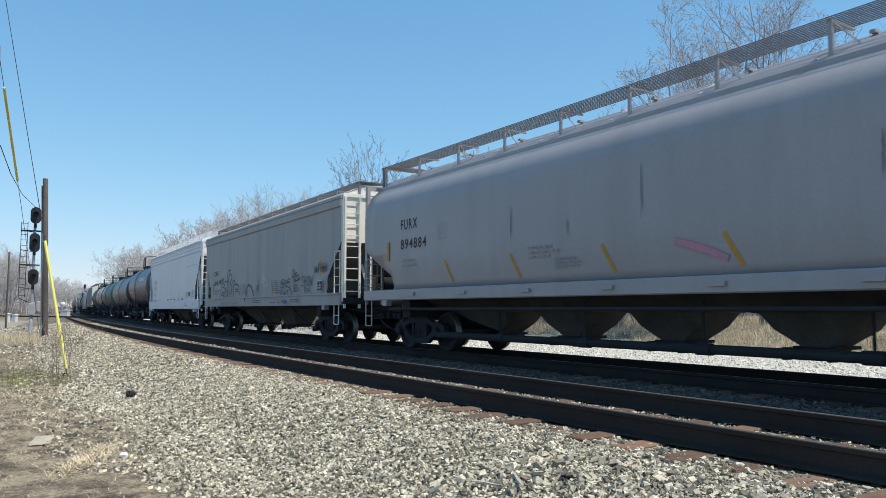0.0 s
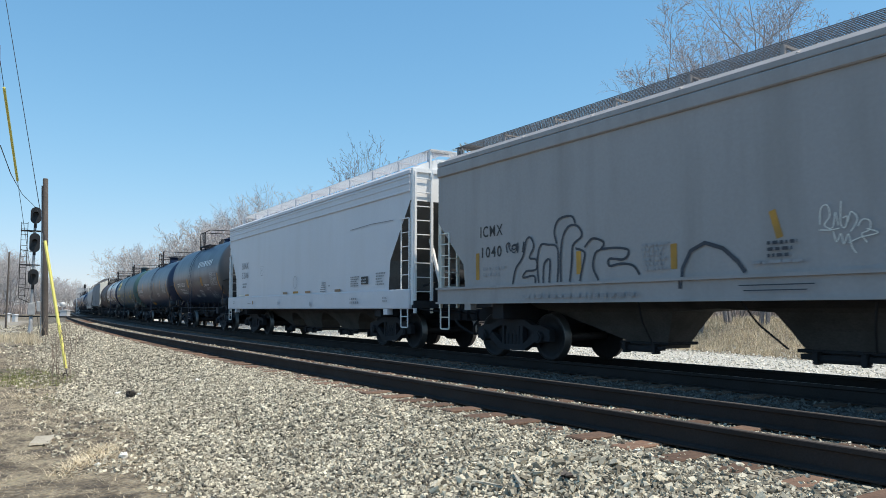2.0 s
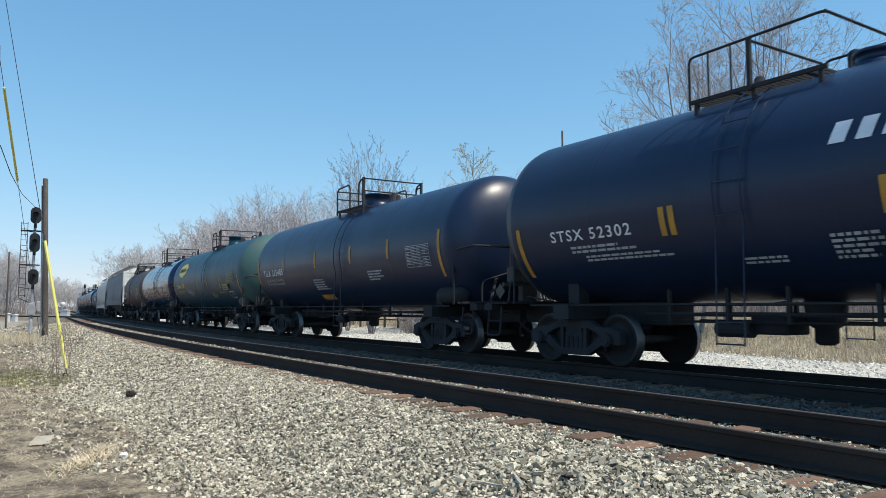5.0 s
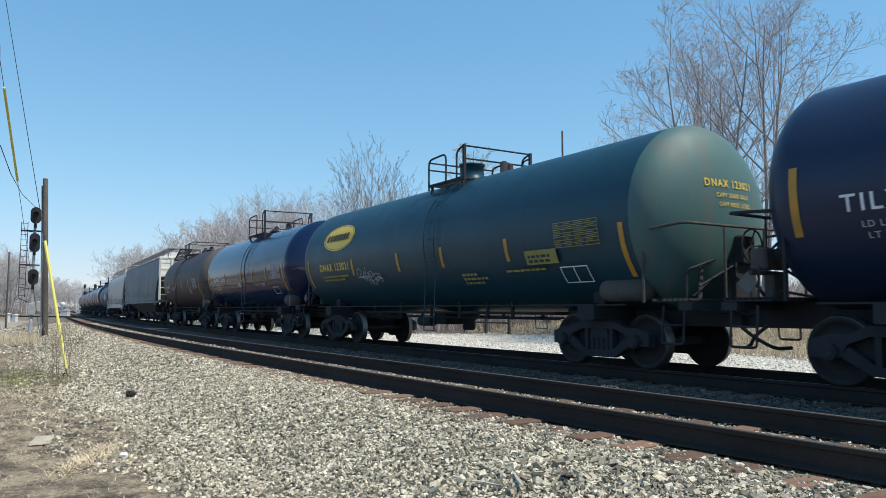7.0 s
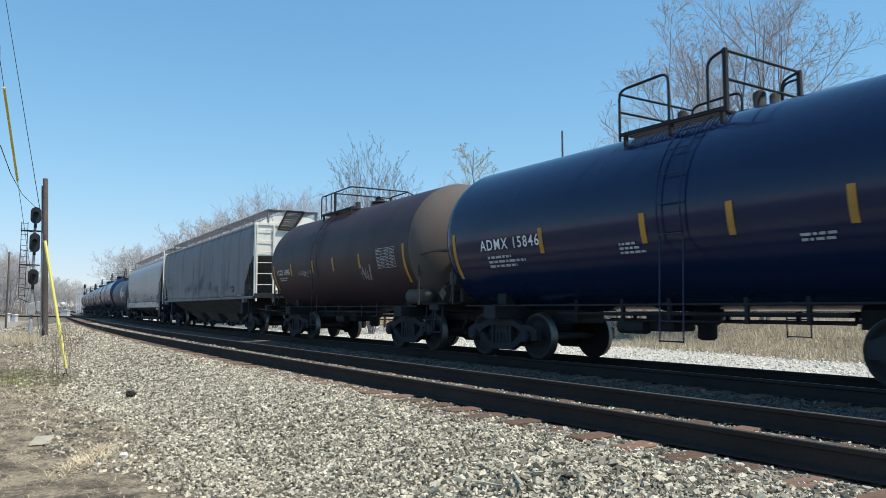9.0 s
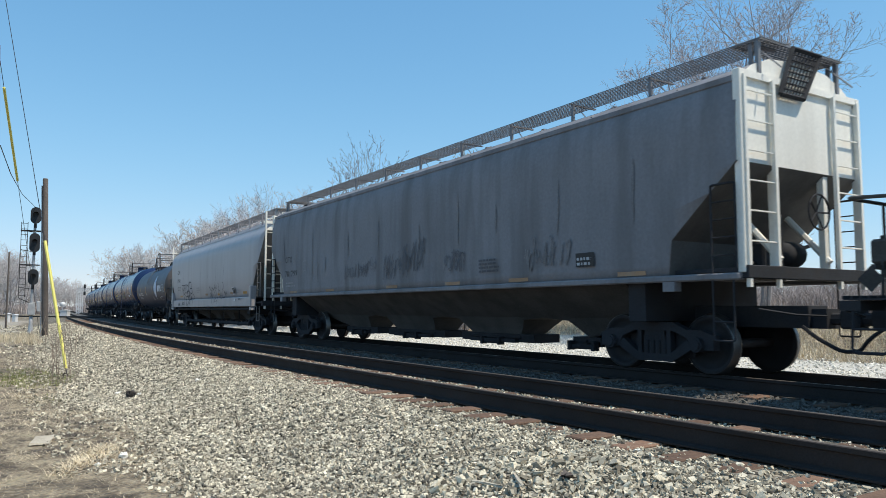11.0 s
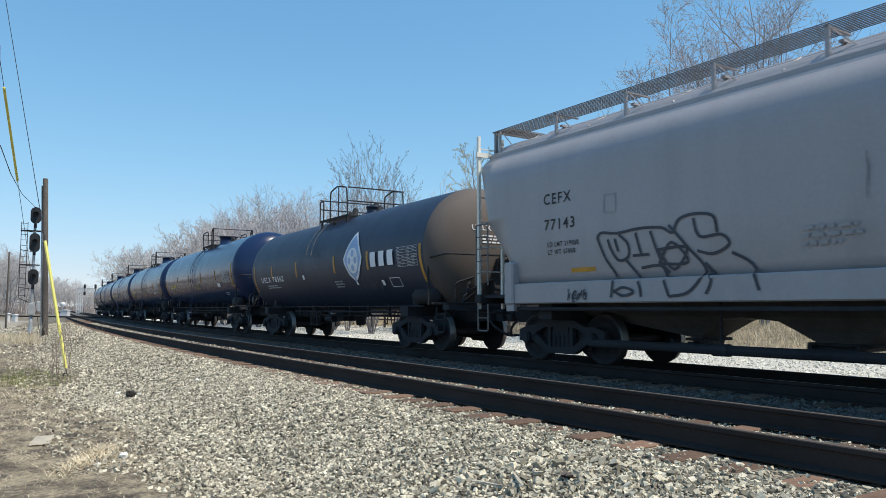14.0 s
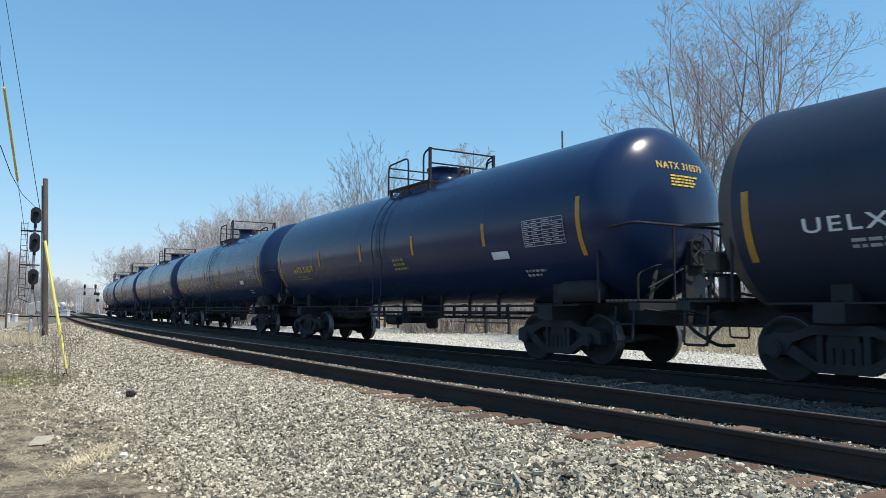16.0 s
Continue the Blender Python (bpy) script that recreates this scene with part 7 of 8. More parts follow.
def tree(seed, height, twig, label, buds=0, thick=1.0, **kw):
    t = tagged(new("tree"), label, "tree", "bare trees beyond the line")
    limbs, twigs = grow(seed, height, **kw)
    me = segments_mesh("trunk", limbs, 6)
    me.materials.append(M["twig_dark" if twig == "twig_dark" else "bark"])
    new("trunk", me).parent = t
    me = segments_mesh("crown", twigs, 3, thick)
    me.materials.append(M[twig])
    new("crown", me).parent = t
    if buds:
        rnd = random.Random(seed + 50)
        v, f = [], []
        for a, b, ra, rb in twigs:
            for k in range(buds):
                if rnd.random() < 0.4:
                    p = a.lerp(b, rnd.random())
                    i = len(v)
                    s = rnd.uniform(0.014, 0.03)
                    o = Vector((rnd.gauss(0, 1), rnd.gauss(0, 1), rnd.gauss(0, 1))).normalized()
                    w = o.orthogonal() * s * 0.5
                    v += [p, p + o * s + w, p + o * s * 1.7, p + o * s - w]
                    f.append((i, i + 1, i + 2, i + 3))
        me = bpy.data.meshes.new("bud_sprinkle")
        me.from_pydata(v, [], f)
        me.materials.append(M["twig_red" if twig != "twig_green" else "twig_green"])
        tagged(new("bud_sprinkle", me), "small swelling buds", kind="stuff").parent = t
    return t


def plant(proto, bearing, depth, top, turn, base_height):
    """A copy of a tree, scaled so that its top stands at the upward slope given."""
    at = spot(bearing, depth)
    h = 1.0 + top * depth - at.z
    c = copy_thing(proto, Matrix.Translation(at) @ pose(0, 0, 0, 0, 0, turn))
    c.scale = (h / base_height,) * 3
    return c


_kinds = [
    tree(21, 14.0, "twig", "tall bare tree with forking grey limbs and fine buds", buds=3, thick=1.25, stems=2, lean=0.15, kids=(9, 7, 6, 4), angle=(28, 48), ratio=0.47, clear=0.3, wander=0.06, up=0.07),
    tree(31, 14.5, "twig", "tall bare tree with a rounded open crown", buds=3, thick=1.25, stems=2, lean=0.12, kids=(10, 8, 6, 4), angle=(30, 52), ratio=0.50, clear=0.28, wander=0.06, up=0.07),
    tree(23, 10.0, "twig_pale", "bare multi-stemmed tree with a rounded fan of twigs", stems=11, lean=0.6, kids=(8, 6, 5), angle=(15, 32), ratio=0.42, clear=0.22, up=0.01, wander=0.03, thick=1.6, dome=0.25),
    tree(24, 11.0, "twig_red", "bare tree flushed reddish with buds", stems=4, lean=0.5, kids=(9, 7, 5), angle=(20, 42), ratio=0.5, wander=0.05, thick=1.7),
    tree(25, 11.0, "twig_green", "slender crooked tree with pale new leaflets", buds=2, stems=2, lean=0.10, kids=(11, 8, 6), angle=(35, 65), ratio=0.30, clear=0.62, wander=0.12, thick=2.0),
    tree(26, 12.0, "twig_mid", "bare tree with a broad crown of dense twigs", stems=3, lean=0.45, kids=(11, 8, 6), angle=(24, 46), ratio=0.5, clear=0.2, wander=0.05, thick=1.7),
    # far kinds: thick twigs whose pale colour carries the haze
    tree(27, 12.0, "twig_far", "distant bare tree, its broad crown coloured pale for haze", stems=4, lean=0.6, kids=(10, 7, 4), angle=(24, 50), ratio=0.5, clear=0.15, wander=0.05, thick=4.0),
    tree(28, 12.0, "twig_far", "distant bare tree, its rounded crown coloured pale for haze", stems=2, lean=0.4, kids=(14, 8, 5), angle=(30, 56), ratio=0.5, clear=0.15, wander=0.05, thick=4.0),
    tree(38, 12.0, "twig_dark", "bare bushy tree with a dense domed fan of twigs", stems=30, lean=0.27, kids=(11, 6, 5), angle=(16, 36), ratio=0.24, clear=0.42, wander=0.02, up=0.0, thick=1.9, dome=0.22),
]
_kh = [14.0, 14.5, 10.0, 11.0, 11.0, 12.0, 12.0, 12.0, 12.0]
_sites = [  # kind, sideways slope, depth, upward slope of the top, turn
    (0, 0.345, 34.0, 0.44, 10), (1, 0.385, 36.0, 0.43, 80), (1, 0.435, 34.0, 0.475, 205), (2, 0.40, 40.0, 0.30, 40),
    (2, 0.315, 37.0, 0.30, 20), (2, 0.235, 39.0, 0.255, 130), (3, 0.262, 41.0, 0.24, 70), (2, 0.20, 41.0, 0.215, 10), (3, 0.140, 46.0, 0.205, 0),
    (4, 0.062, 45.0, 0.238, 0), (8, -0.097, 47.0, 0.247, 0), (2, -0.04, 50.0, 0.205, 90), (3, -0.01, 52.0, 0.175, 200), (5, -0.13, 54.0, 0.185, 45), (3, -0.035, 54.0, 0.185, 20),
    (5, -0.168, 60.0, 0.172, 0), (0, -0.185, 63.0, 0.168, 60), (2, -0.215, 66.0, 0.163, 130), (5, -0.240, 68.0, 0.172, 250), (3, -0.262, 70.0, 0.150, 20), (2, -0.282, 76.0, 0.142, 80),
    (3, -0.300, 80.0, 0.136, 180), (5, -0.315, 84.0, 0.130, 300), (2, -0.332, 88.0, 0.125, 10), (5, -0.345, 94.0, 0.112, 70), (0, -0.20, 70.0, 0.166, 140), (5, -0.225, 74.0, 0.158, 210),
    (3, -0.272, 82.0, 0.135, 330), (2, -0.29, 86.0, 0.128, 115), (5, -0.255, 84.0, 0.140, 15), (3, -0.15, 66.0, 0.165, 75), (5, -0.118, 64.0, 0.158, 165), (2, -0.31, 98.0, 0.118, 240),
    (2, -0.178, 58.0, 0.160, 200), (2, -0.20, 60.0, 0.158, 300), (2, -0.228, 63.0, 0.160, 45), (2, -0.25, 66.0, 0.152, 160), (2, -0.148, 57.0, 0.168, 260), (2, -0.275, 71.0, 0.140, 220), (2, -0.295, 74.0, 0.134, 330),
    (0, -0.378, 122.0, 0.101, 0), (2, -0.412, 128.0, 0.092, 60), (2, -0.432, 130.0, 0.089, 130), (2, -0.450, 134.0, 0.078, 200), (5, -0.395, 132.0, 0.090, 20), (3, -0.425, 138.0, 0.080, 280), (5, -0.36, 118.0, 0.095, 320), (2, -0.462, 140.0, 0.052, 30),
    (0, -0.587, 95.0, 0.095, 15), (5, -0.60, 160.0, 0.075, 130), (0, -0.572, 165.0, 0.066, 45), (5, -0.59, 175.0, 0.068, 15),
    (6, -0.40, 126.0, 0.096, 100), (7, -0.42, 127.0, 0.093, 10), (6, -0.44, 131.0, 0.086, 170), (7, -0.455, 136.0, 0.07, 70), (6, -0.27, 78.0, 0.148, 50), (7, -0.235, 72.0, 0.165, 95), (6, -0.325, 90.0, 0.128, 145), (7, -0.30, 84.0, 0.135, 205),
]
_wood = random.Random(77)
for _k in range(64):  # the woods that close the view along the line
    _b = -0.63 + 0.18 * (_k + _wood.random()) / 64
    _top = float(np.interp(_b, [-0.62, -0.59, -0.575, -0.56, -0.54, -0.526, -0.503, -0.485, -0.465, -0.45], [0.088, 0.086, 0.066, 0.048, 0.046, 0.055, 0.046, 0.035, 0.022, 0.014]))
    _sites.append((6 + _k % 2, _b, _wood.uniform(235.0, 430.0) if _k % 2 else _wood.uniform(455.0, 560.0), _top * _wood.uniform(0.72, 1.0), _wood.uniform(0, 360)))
for _k, _bx, _dz, _tp, _tn in _sites:
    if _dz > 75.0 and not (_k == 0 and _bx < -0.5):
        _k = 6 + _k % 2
    _o = offsets(*(np.array([q]) for q in spot(_bx, _dz, 0.0)[:2]))[1][0]
    _tp *= 0.98
    if -6.6 < _o < 3.6 and _dz < 450.0:
        continue
    plant(_kinds[_k], _bx, _dz, _tp, _tn, _kh[_k])
for _t in _kinds:
    for _c in list(_t.children):
        bpy.data.objects.remove(_c)
    bpy.data.objects.remove(_t)


def thicket(name, n, bearing, depth, height, seed, label, material):
    """Tangled brush at the foot of the woods."""
    rng = random.Random(seed)
    segs = []
    for k in range(n):
        d = rng.uniform(*depth)
        p = spot(rng.uniform(*bearing), d)
        if -6.4 < offsets(np.array([p.x]), np.array([p.y]))[1][0] < (13.0 if d < 200.0 else 3.4 if d < 450.0 else -6.4):
            continue
        h = height * rng.uniform(0.4, 1.0)
        for j in range(7):
            a = p + Vector((rng.gauss(0, 0.5), rng.gauss(0, 0.5), 0))
            m = a + Vector((rng.gauss(0, 0.3), rng.gauss(0, 0.3), h * 0.5))
            e = m + Vector((rng.gauss(0, 0.5), rng.gauss(0, 0.5), h * rng.uniform(0.2, 0.5)))
            r = 0.00028 * d
            segs += [(a, m, r * 1.3, r), (m, e, r, r * 0.5)]
    me = segments_mesh(name, segs, 3)
    me.materials.append(M[material])
    return tagged(new(name, me), label, "brush", kind="stuff")


thicket("brush", 2600, (-0.64, -0.44), (215.0, 560.0), 4.0, 31, "grey-brown brush at the edge of far woods", "brush")
thicket("brush", 1500, (-0.46, -0.05), (70.0, 150.0), 6.0, 32, "grey-brown brush under the bare trees", "brush")
thicket("brush", 1500, (-0.05, 0.68), (46.0, 62.0), 3.0, 33, "low grey brush behind the dry grass", "brush")


# ---- the field beyond the line ----
def blades(name, n, s_rng, o_rng, height, width, seed, material, label, keep=None, flat=0.3, per=5):
    rng = np.random.default_rng(seed)
    s, o = rng.uniform(*s_rng, n), rng.uniform(*o_rng, n)
    if keep is not None:
        k = keep(s, o, rng)
        s, o = s[k], o[k]
        n = len(s)
    pos = np.array([on_line(a, b)[:2] for a, b in zip(s, o)])
    z = level(s, o, pos[:, 0], pos[:, 1])
    v = []
    base = np.repeat(np.column_stack([pos, z - 0.01]), per, 0)
    m = len(base)
    base[:, :2] += rng.normal(0, 0.05, (m, 2))
    ang = rng.uniform(0, 2 * np.pi, m)
    h = height * rng.uniform(0.45, 1.15, m)
    lean = np.abs(rng.normal(0, flat, m)) if flat < 1.0 else rng.uniform(0.62, 1.02, m) * 1.45
    side = np.stack([-np.sin(ang), np.cos(ang), np.zeros(m)], 1) * (width * rng.uniform(0.6, 1.4, m))[:, None]
    out = np.stack([np.cos(ang) * np.sin(lean), np.sin(ang) * np.sin(lean), np.cos(lean)], 1)
    mid = base + out * (h * 0.55)[:, None]
    out2 = out.copy()
    out2[:, 2] *= 0.7
    tip = mid + out2 * (h * 0.5)[:, None]
    v = np.stack([base - side, base + side, mid + side * 0.7, mid - side * 0.7, tip], 1).reshape(-1, 3)
    f = []
    idx = np.arange(m) * 5
    quads = np.stack([idx, idx + 1, idx + 2, idx + 3], 1).tolist()
    tris = np.stack([idx + 3, idx + 2, idx + 4], 1).tolist()
    me = bpy.data.meshes.new(name)
    me.from_pydata(v.tolist(), [], quads + tris)
    me.materials.append(M[material])
    return tagged(new(name, me), label, "grass", kind="stuff")


def patch(bearing, slope):
    """Distance along and across the line of a spot on the verge."""
    p = spot(bearing, -1.55 / slope)
    s, o = offsets(np.array([p.x]), np.array([p.y]))
    return float(s[0]), float(o[0])


BOARD = patch(-0.536, -0.176)
_clear = lambda s, o: ((s - BOARD[0]) / 0.7) ** 2 + ((o - BOARD[1]) / 0.4) ** 2 > 1.0
_ridge = patch(-0.475, -0.199)
_green = patch(-0.565, -0.092)
blades("dry_grass", 9000, (0.0, 24.0), (12.4, 24.0), 0.36, 0.006, 41, "straw", "standing dry straw-coloured grass along the gravel", flat=0.8, per=7)
blades("dry_grass", 8000, (22.0, 80.0), (15.6, 28.0), 0.36, 0.010, 49, "straw", "low dry grass and weeds behind the gravel", flat=0.6, per=6)
blades("dry_grass", 2600, (8.0, 34.0), (-13.0, -8.5), 0.11, 0.003, 42, "straw", "short dry grass on the dirt verge", keep=lambda s, o, r: (r.random(len(s)) < smooth01(-8.4, -9.3, o) * (wave(s, o, 0.8, 2.0) > -0.1)) & _clear(s, o), flat=1.4, per=6)
blades("dry_grass", 5200, (4.0, 14.0), (-10.9, -8.4), 0.08, 0.002, 43, "straw", "trampled dry grass", keep=lambda s, o, r: ((wave(s, o, 1.6, 4.0) > 0.0) | (r.random(len(s)) < 0.3)) & _clear(s, o), flat=1.5, per=7)
blades("dry_grass", 420, (_ridge[0] - 0.7, _ridge[0] + 0.7), (_ridge[1] - 0.35, _ridge[1] + 0.35), 0.16, 0.0035, 47, "straw", "pale heap of flattened straw on the dirt", keep=lambda s, o, r: np.abs((s - _ridge[0]) * 0.55 - (o - _ridge[1])) < 0.12 * r.random(len(s)) + 0.03, flat=1.3, per=12)
blades("green_grass", 2000, (13.0, 32.0), (-12.5, -9.0), 0.07, 0.004, 44, "green_grass", "thin patches of short green grass", keep=lambda s, o, r: (wave(s, o, 0.9, 1.0) > 0.35), flat=0.9, per=6)
blades("green_grass", 1500, (_green[0] - 3.0, _green[0] + 3.0), (_green[1] - 1.3, _green[1] + 1.1), 0.09, 0.004, 48, "green_grass", "short green grass patch at the pole's foot", keep=lambda s, o, r: ((s - _green[0]) / 3.0) ** 2 + ((o - _green[1]) / 1.2) ** 2 < r.random(len(s)), flat=0.9, per=7)
blades("dry_grass", 260, (36.0, 48.0), (-10.2, -8.2), 0.45, 0.007, 45, "straw", "taller dry weeds round the signal's foot", flat=0.35, per=6)


def weed(at, seed):
    w = tagged(new("dead_weed"), "clump of tall dead brown weed stems", "weed")
    w.matrix_basis = Matrix.Translation(at)
    rnd = random.Random(seed)
    for k in range(14):
        bm = bmesh.new()
        a = Vector((rnd.gauss(0, 0.17), rnd.gauss(0, 0.22), -0.02))
        b = a + Vector((rnd.gauss(0, 0.12), rnd.gauss(0, 0.12), rnd.uniform(0.45, 0.7)))
        c = b + Vector((rnd.gauss(0, 0.1), rnd.gauss(0, 0.1), rnd.uniform(0.35, 0.85)))
        pipe(bm, [a, b, c], 0.004, 4)
        for j in range(3):
            p = b.lerp(c, rnd.random())
            bar(bm, p, p + Vector((rnd.gauss(0, 0.12), rnd.gauss(0, 0.12), rnd.uniform(0.08, 0.22))), 0.003, 3)
        part("stem", bm, M["stem"], w)


weed(spot(-0.530, 15.6), 1)
weed(spot(-0.512, 16.3), 2)
blades("dry_grass", 150, (13.6, 16.2), (-9.9, -9.0), 0.16, 0.003, 46, "straw", "dry grass tuft round the weed stems", flat=1.0, per=8)


def fence_rail():
    """A low dark post-and-rail fence at the back of the gravel."""
    fe = tagged(new("rail_fence"), "low dark post-and-rail fence behind the gravel", "fence")
    post = None
    for k in range(12):
        p = on_line(34.0 + k * 2.4, 15.2)
        x, y = np.array([p.x]), np.array([p.y])
        s, o = offsets(x, y)
        m = Matrix.Translation((p.x, p.y, float(level(s, o, x, y)[0])))
        if post is None:
            bm = bmesh.new()
            block(bm, -0.07, 0.07, -0.07, 0.07, -0.2, 1.15, 0.01)
            post = part("post", bm, M["fence"], fe, at=m)
        else:
            again(post, m)
    for z in (0.2, 0.62):
        for k in range(11):
            bm = bmesh.new()
            a, b = on_line(34.0 + k * 2.4, 15.12), on_line(34.0 + (k + 1) * 2.4, 15.12)
            bar(bm, a + Vector((0, 0, z)), b + Vector((0, 0, z)), 0.055, 6)
            part("rail", bm, M["fence"], fe)


fence_rail()


# ---- litter on the ground ----
def lying(name, at, turn, sx, sy, sz, material, label, category, jag=0.02, seed=0, tilt=0.0):
    rnd = random.Random(seed)
    bm = bmesh.new()
    block(bm, -sx / 2, sx / 2, -sy / 2, sy / 2, 0, sz)
    bmesh.ops.subdivide_edges(bm, edges=bm.edges[:], cuts=2, use_grid_fill=True)
    for v in bm.verts:
        v.co += Vector((rnd.gauss(0, jag), rnd.gauss(0, jag), rnd.gauss(0, min(jag, sz * 0.15))))
    return tagged(part(name, bm, M[material], at=Matrix.Translation(at) @ pose(0, 0, 0, tilt, 0, turn)), label, category)


_p = on_line(*BOARD)
_p.z = float(level(np.array([BOARD[0]]), np.array([BOARD[1]]), np.array([_p.x]), np.array([_p.y]))[0])
lying("board_scrap", _p + Vector((0, 0, 0.004)), 168, 0.52, 0.20, 0.03, "board", "small weathered board lying on the dirt", "board", 0.006, 1)
for _b, _sl, _d in ((-0.437, -0.1135, 0.09), (-0.427, -0.195, 0.085), (-0.33, -0.113, 0.08), (-0.408, -0.117, 0.07), (-0.46, -0.205, 0.05), (0.26, -0.24, 0.06)):
    _q = patch(_b, _sl)
    _p = on_line(*_q)
    _p.z = float(level(np.array([_q[0]]), np.array([_q[1]]), np.array([_p.x]), np.array([_p.y]))[0]) - 0.005
    lying("white_rock", _p, _b * 900, _d, _d * 0.75, _d * 0.6, "hop_cream", "pale white limestone rock lying on the gravel", "rock", _d * 0.10, int(-_sl * 1000))
lying("dark_rock", spot(-0.42, 13.1) + Vector((0, 0, -0.01)), 20, 0.09, 0.10, 0.13, "fence", "small dark pointed rock on the gravel", "rock", 0.018, 2)
lying("wood_scrap", spot(-0.081, 8.55) + Vector((0, 0, 0.02)), 35, 0.15, 0.05, 0.03, "board", "splintered brown wood scrap on the ballast", "wood scrap", 0.012, 3)
lying("wood_scrap", spot(0.10, 5.72) + Vector((0, 0, 0.03)), -30, 0.42, 0.025, 0.02, "board", "grey splinter of sleeper wood", "wood scrap", 0.004, 4)
lying("wood_scrap", spot(0.06, 5.75) + Vector((0, 0, 0.03)), 15, 0.3, 0.02, 0.015, "board", "grey splinter of sleeper wood", "wood scrap", 0.004, 5)
lying("wood_scrap", spot(0.165, 5.66) + Vector((0, 0, 0.02)), 60, 0.07, 0.05, 0.035, "pole", "dark lump of broken sleeper", "wood scrap", 0.014, 6)


# ---- the crossing line in the distance ----
_t = tagged(new("track_crossing"), "far railway track crossing the main line", "railway track", kind="structure")
_p0, _p1 = ray_point(-0.75, 0.0, 150.0), ray_point(-0.30, 0.0, 78.0)
_p0.z = _p1.z = 0.02
_dir = (_p1 - _p0).normalized()
_nrm = Vector((-_dir.y, _dir.x, 0))
for _g in (-0.7525, 0.7525):
    _bm = bmesh.new()
    _q = [(-0.07, -0.17), (0.07, -0.17), (0.012, -0.14), (0.035, -0.03), (0.03, 0.0), (-0.03, 0.0), (-0.035, -0.03), (-0.012, -0.14)]
    _r = [[_bm.verts.new(p + _nrm * (_g + a) + Vector((0, 0, z))) for a, z in _q] for p in (_p0, _p1)]
    for _k in range(8):
        _bm.faces.new((_r[0][_k], _r[0][(_k + 1) % 8], _r[1][(_k + 1) % 8], _r[1][_k]))
    bmesh.ops.recalc_face_normals(_bm, faces=_bm.faces)
    part("rail", _bm, M["rail"], _t)


# ---- pieces of the ground: sleepers and crushed stone ----
_bm = bmesh.new()
block(_bm, -0.115, 0.115, -1.3, 1.3, -0.40, -0.214, 0.012)
_tie = None
for _tr, _c, _n in ((bpy.data.objects["track_near"], -SPACING, 170), (bpy.data.objects["track_far"], 0.0, 90)):
    _rnd = random.Random(5)
    for _k in range(_n):
        _s = -3.0 + _k * 0.545 + _rnd.uniform(-0.03, 0.03)
        _p = on_line(_s, _c + _rnd.uniform(-0.07, 0.05))
        _m = Matrix.Translation(_p + Vector((0, 0, _rnd.uniform(-0.012, 0.004)))) @ pose(0, 0, 0, _rnd.uniform(-0.4, 0.4), 0, math.degrees(heading(_s)) + _rnd.uniform(-1.5, 1.5))
        if _tie is None:
            _tie = part("sleeper", _bm, M["tie"], _tr, at=_m)
        else:
            again(_tie, _m, _tr)

_fade = lambda s, o, r: r.random(len(s)) < np.where(o > -5.5, 0.22 + 0.5 * smooth01(7.0, 18.0, s), np.where(o > -5.68, 0.6 + 0.4 * smooth01(7.0, 18.0, s), 1.0)) * np.minimum(1.0, smooth01(-9.1, -8.2, o + 0.45 * wave(s, o, 0.9, 1.0)) + 0.10 + 0.12 * (wave(s, o, 1.7, 5.0) > 0.2))
stones("ballast_stones", 34000, 2.0, 7.5, -9.0, -5.1, 0.030, 61, "angular pale limestone ballast in the foreground", _fade)
stones("ballast_stones", 42000, 7.5, 15.0, -9.6, -5.1, 0.032, 68, "angular pale limestone ballast beside the rail", _fade)
stones("ballast_stones", 32000, 15.0, 32.0, -9.6, -5.4, 0.040, 62, "angular pale limestone ballast along the track", _fade)
stones("ballast_stones", 11000, 32.0, 75.0, -8.6, -5.4, 0.065, 63, "pale limestone ballast farther along", _fade)
stones("ballast_stones", 12000, 1.5, 22.0, -4.92, -3.53, 0.030, 64, "ballast between the rails of the empty track")
stones("ballast_stones", 5000, 22.0, 70.0, -4.92, -3.53, 0.05, 65, "ballast between the far rails")
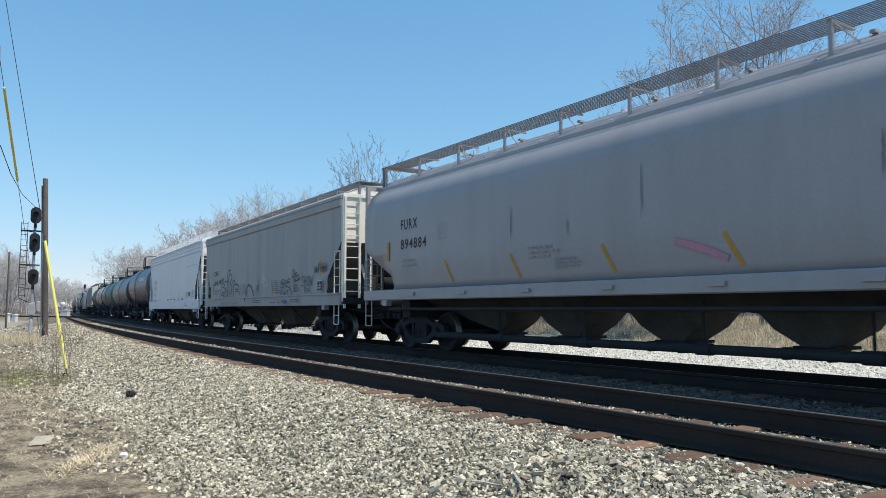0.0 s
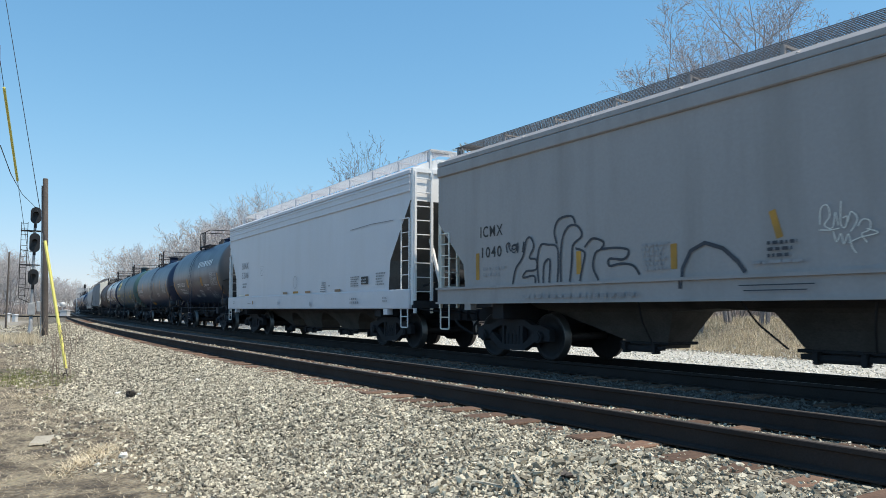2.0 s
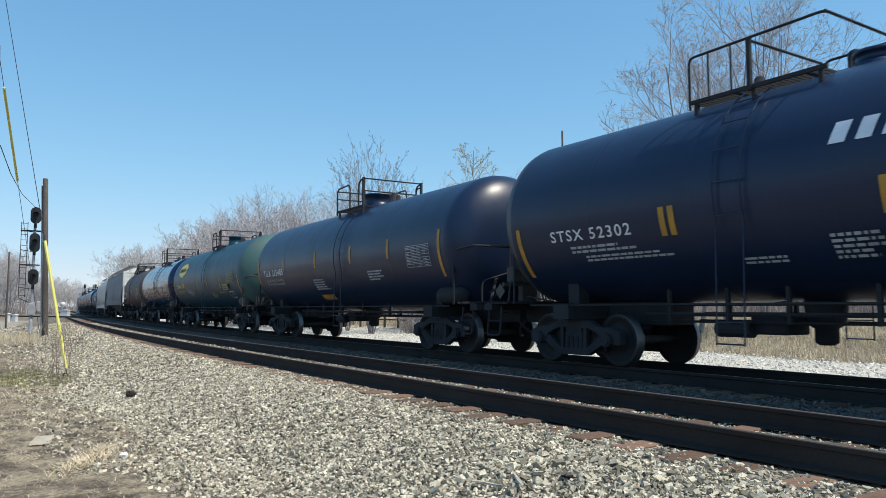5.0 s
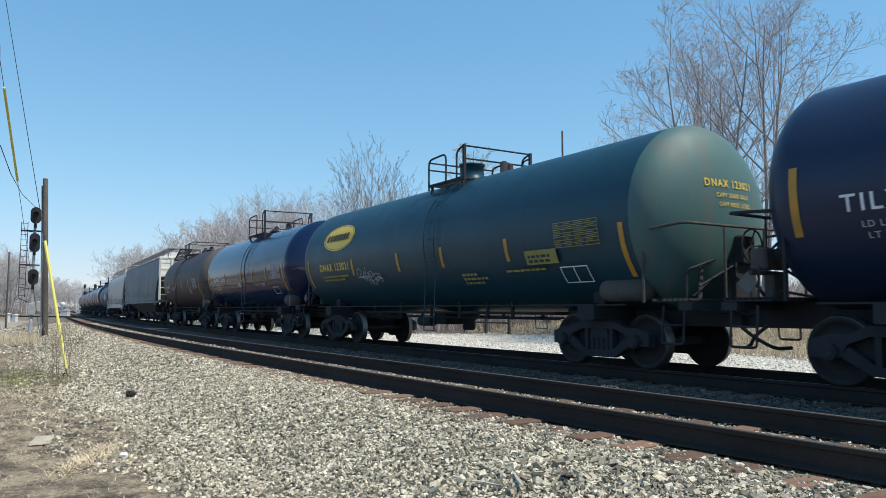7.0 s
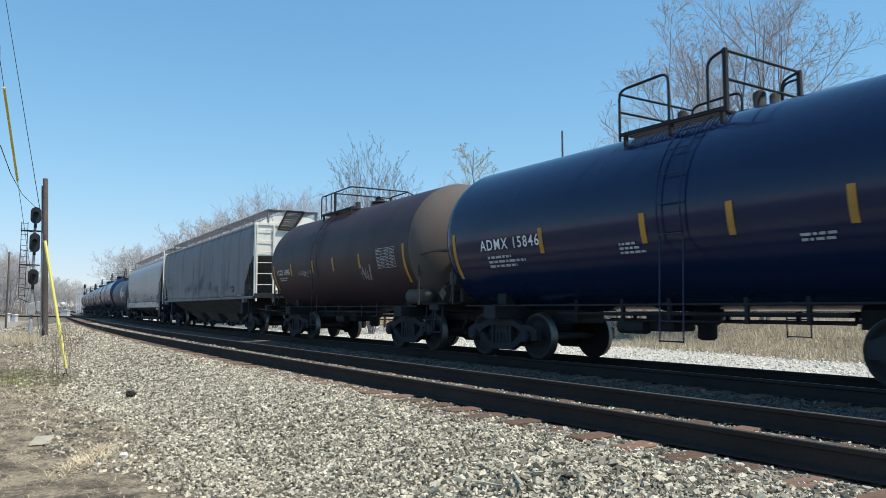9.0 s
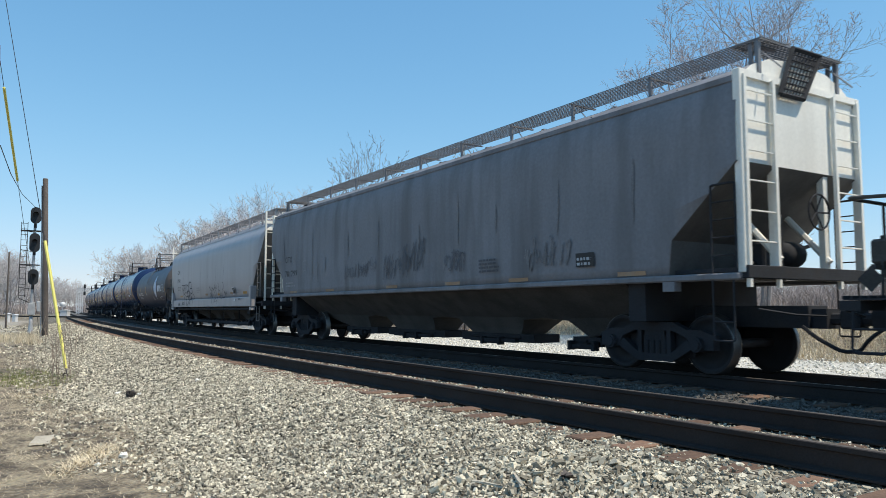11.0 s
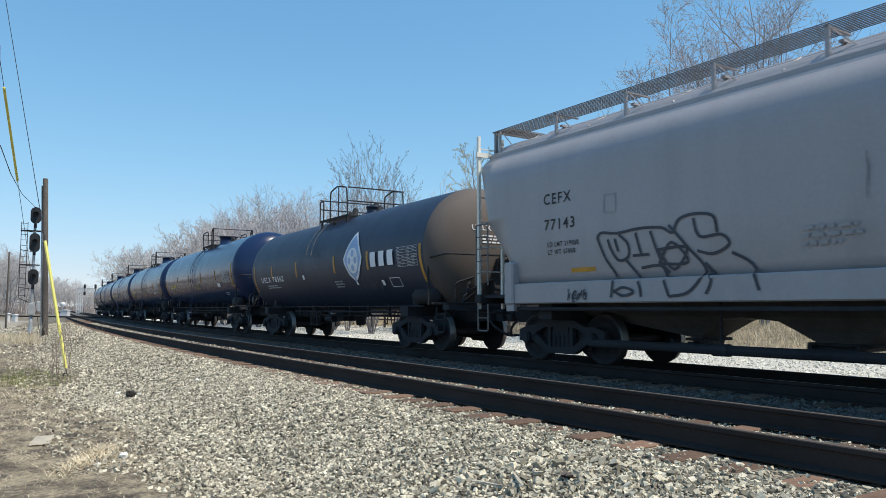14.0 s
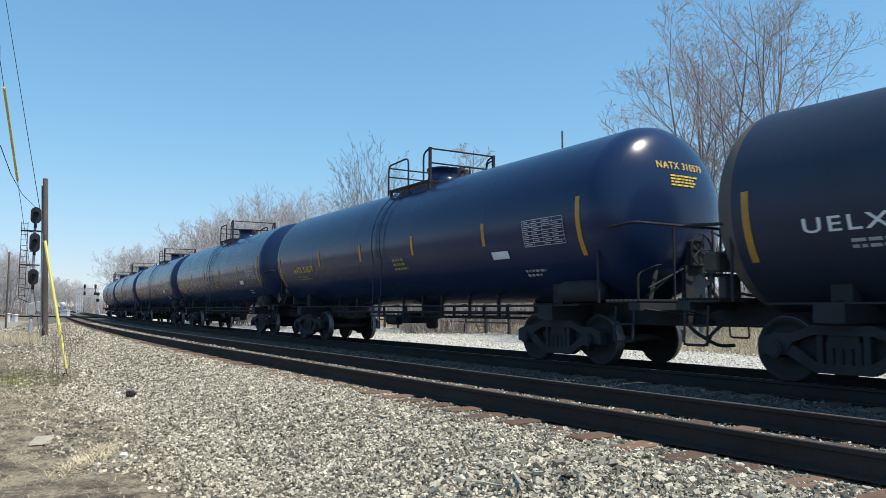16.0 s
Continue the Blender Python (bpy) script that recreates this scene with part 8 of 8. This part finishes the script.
stones("ballast_stones", 9000, 2.0, 26.0, -3.4, -0.85, 0.040, 66, "ballast between the two tracks, coloured dark for the train's shade", material="stone_train_shade")
stones("ballast_stones", 14000, -14.0, 2.0, -9.2, -5.1, 0.042, 69, "pale limestone ballast beside the camera", _fade)
stones("ballast_stones", 7000, 30.0, 80.0, -17.0, -8.6, 0.075, 70, "scattered pale gravel on the verge by the signal", lambda s, o, r: r.random(len(s)) < 0.35 + 0.65 * (wave(s, o, 0.5, 2.0) > 0.0))
M["stone_white"] = shade("white_crushed_stone", (0.68, 0.64, 0.55), 0.9, 0, 0.12, 8, (0.4, 0.38, 0.35), 0.3, islands=0.3)
_w = stones("white_gravel", 24000, 2.0, 60.0, 2.3, 15.4, 0.055, 67, "bright white crushed-stone service road")
_w.data.materials[0] = M["stone_white"]

# the nearest stones, each its own piece
_gr = bpy.data.objects["ground"]
_protos = []
for _k in range(8):
    _rnd = random.Random(80 + _k)
    _bm = bmesh.new()
    bmesh.ops.create_cube(_bm, size=0.9)
    bmesh.ops.triangulate(_bm, faces=_bm.faces)
    for _v in _bm.verts:
        _v.co = Vector((_v.co.x * 1.15 + _rnd.gauss(0, 0.16), _v.co.y * 0.85 + _rnd.gauss(0, 0.16), _v.co.z * 0.62 + _rnd.gauss(0, 0.12)))
    _o = part("stone", _bm, M["stone_piece"] if "stone_piece" in M else M["stone"], _gr)
    _protos.append(_o)
_rnd = random.Random(7)
for _k in range(300):
    _s, _off = _rnd.uniform(2.4, 5.0), _rnd.uniform(-7.6, -5.9)
    _p = on_line(_s, _off)
    _z = float(level(np.array([_s]), np.array([_off]), np.array([_p.x]), np.array([_p.y]))[0])
    _d = 0.040 * _rnd.lognormvariate(0, 0.25)
    _m = Matrix.Translation((_p.x, _p.y, _z + _d * 0.45)) @ pose(0, 0, 0, _rnd.uniform(-40, 40), _rnd.uniform(-40, 40), _rnd.uniform(0, 360)) @ Matrix.Scale(_d, 4)
    if _k < 8:
        _protos[_k].matrix_basis = _m
    else:
        again(_protos[_k % 8], _m)


motions()
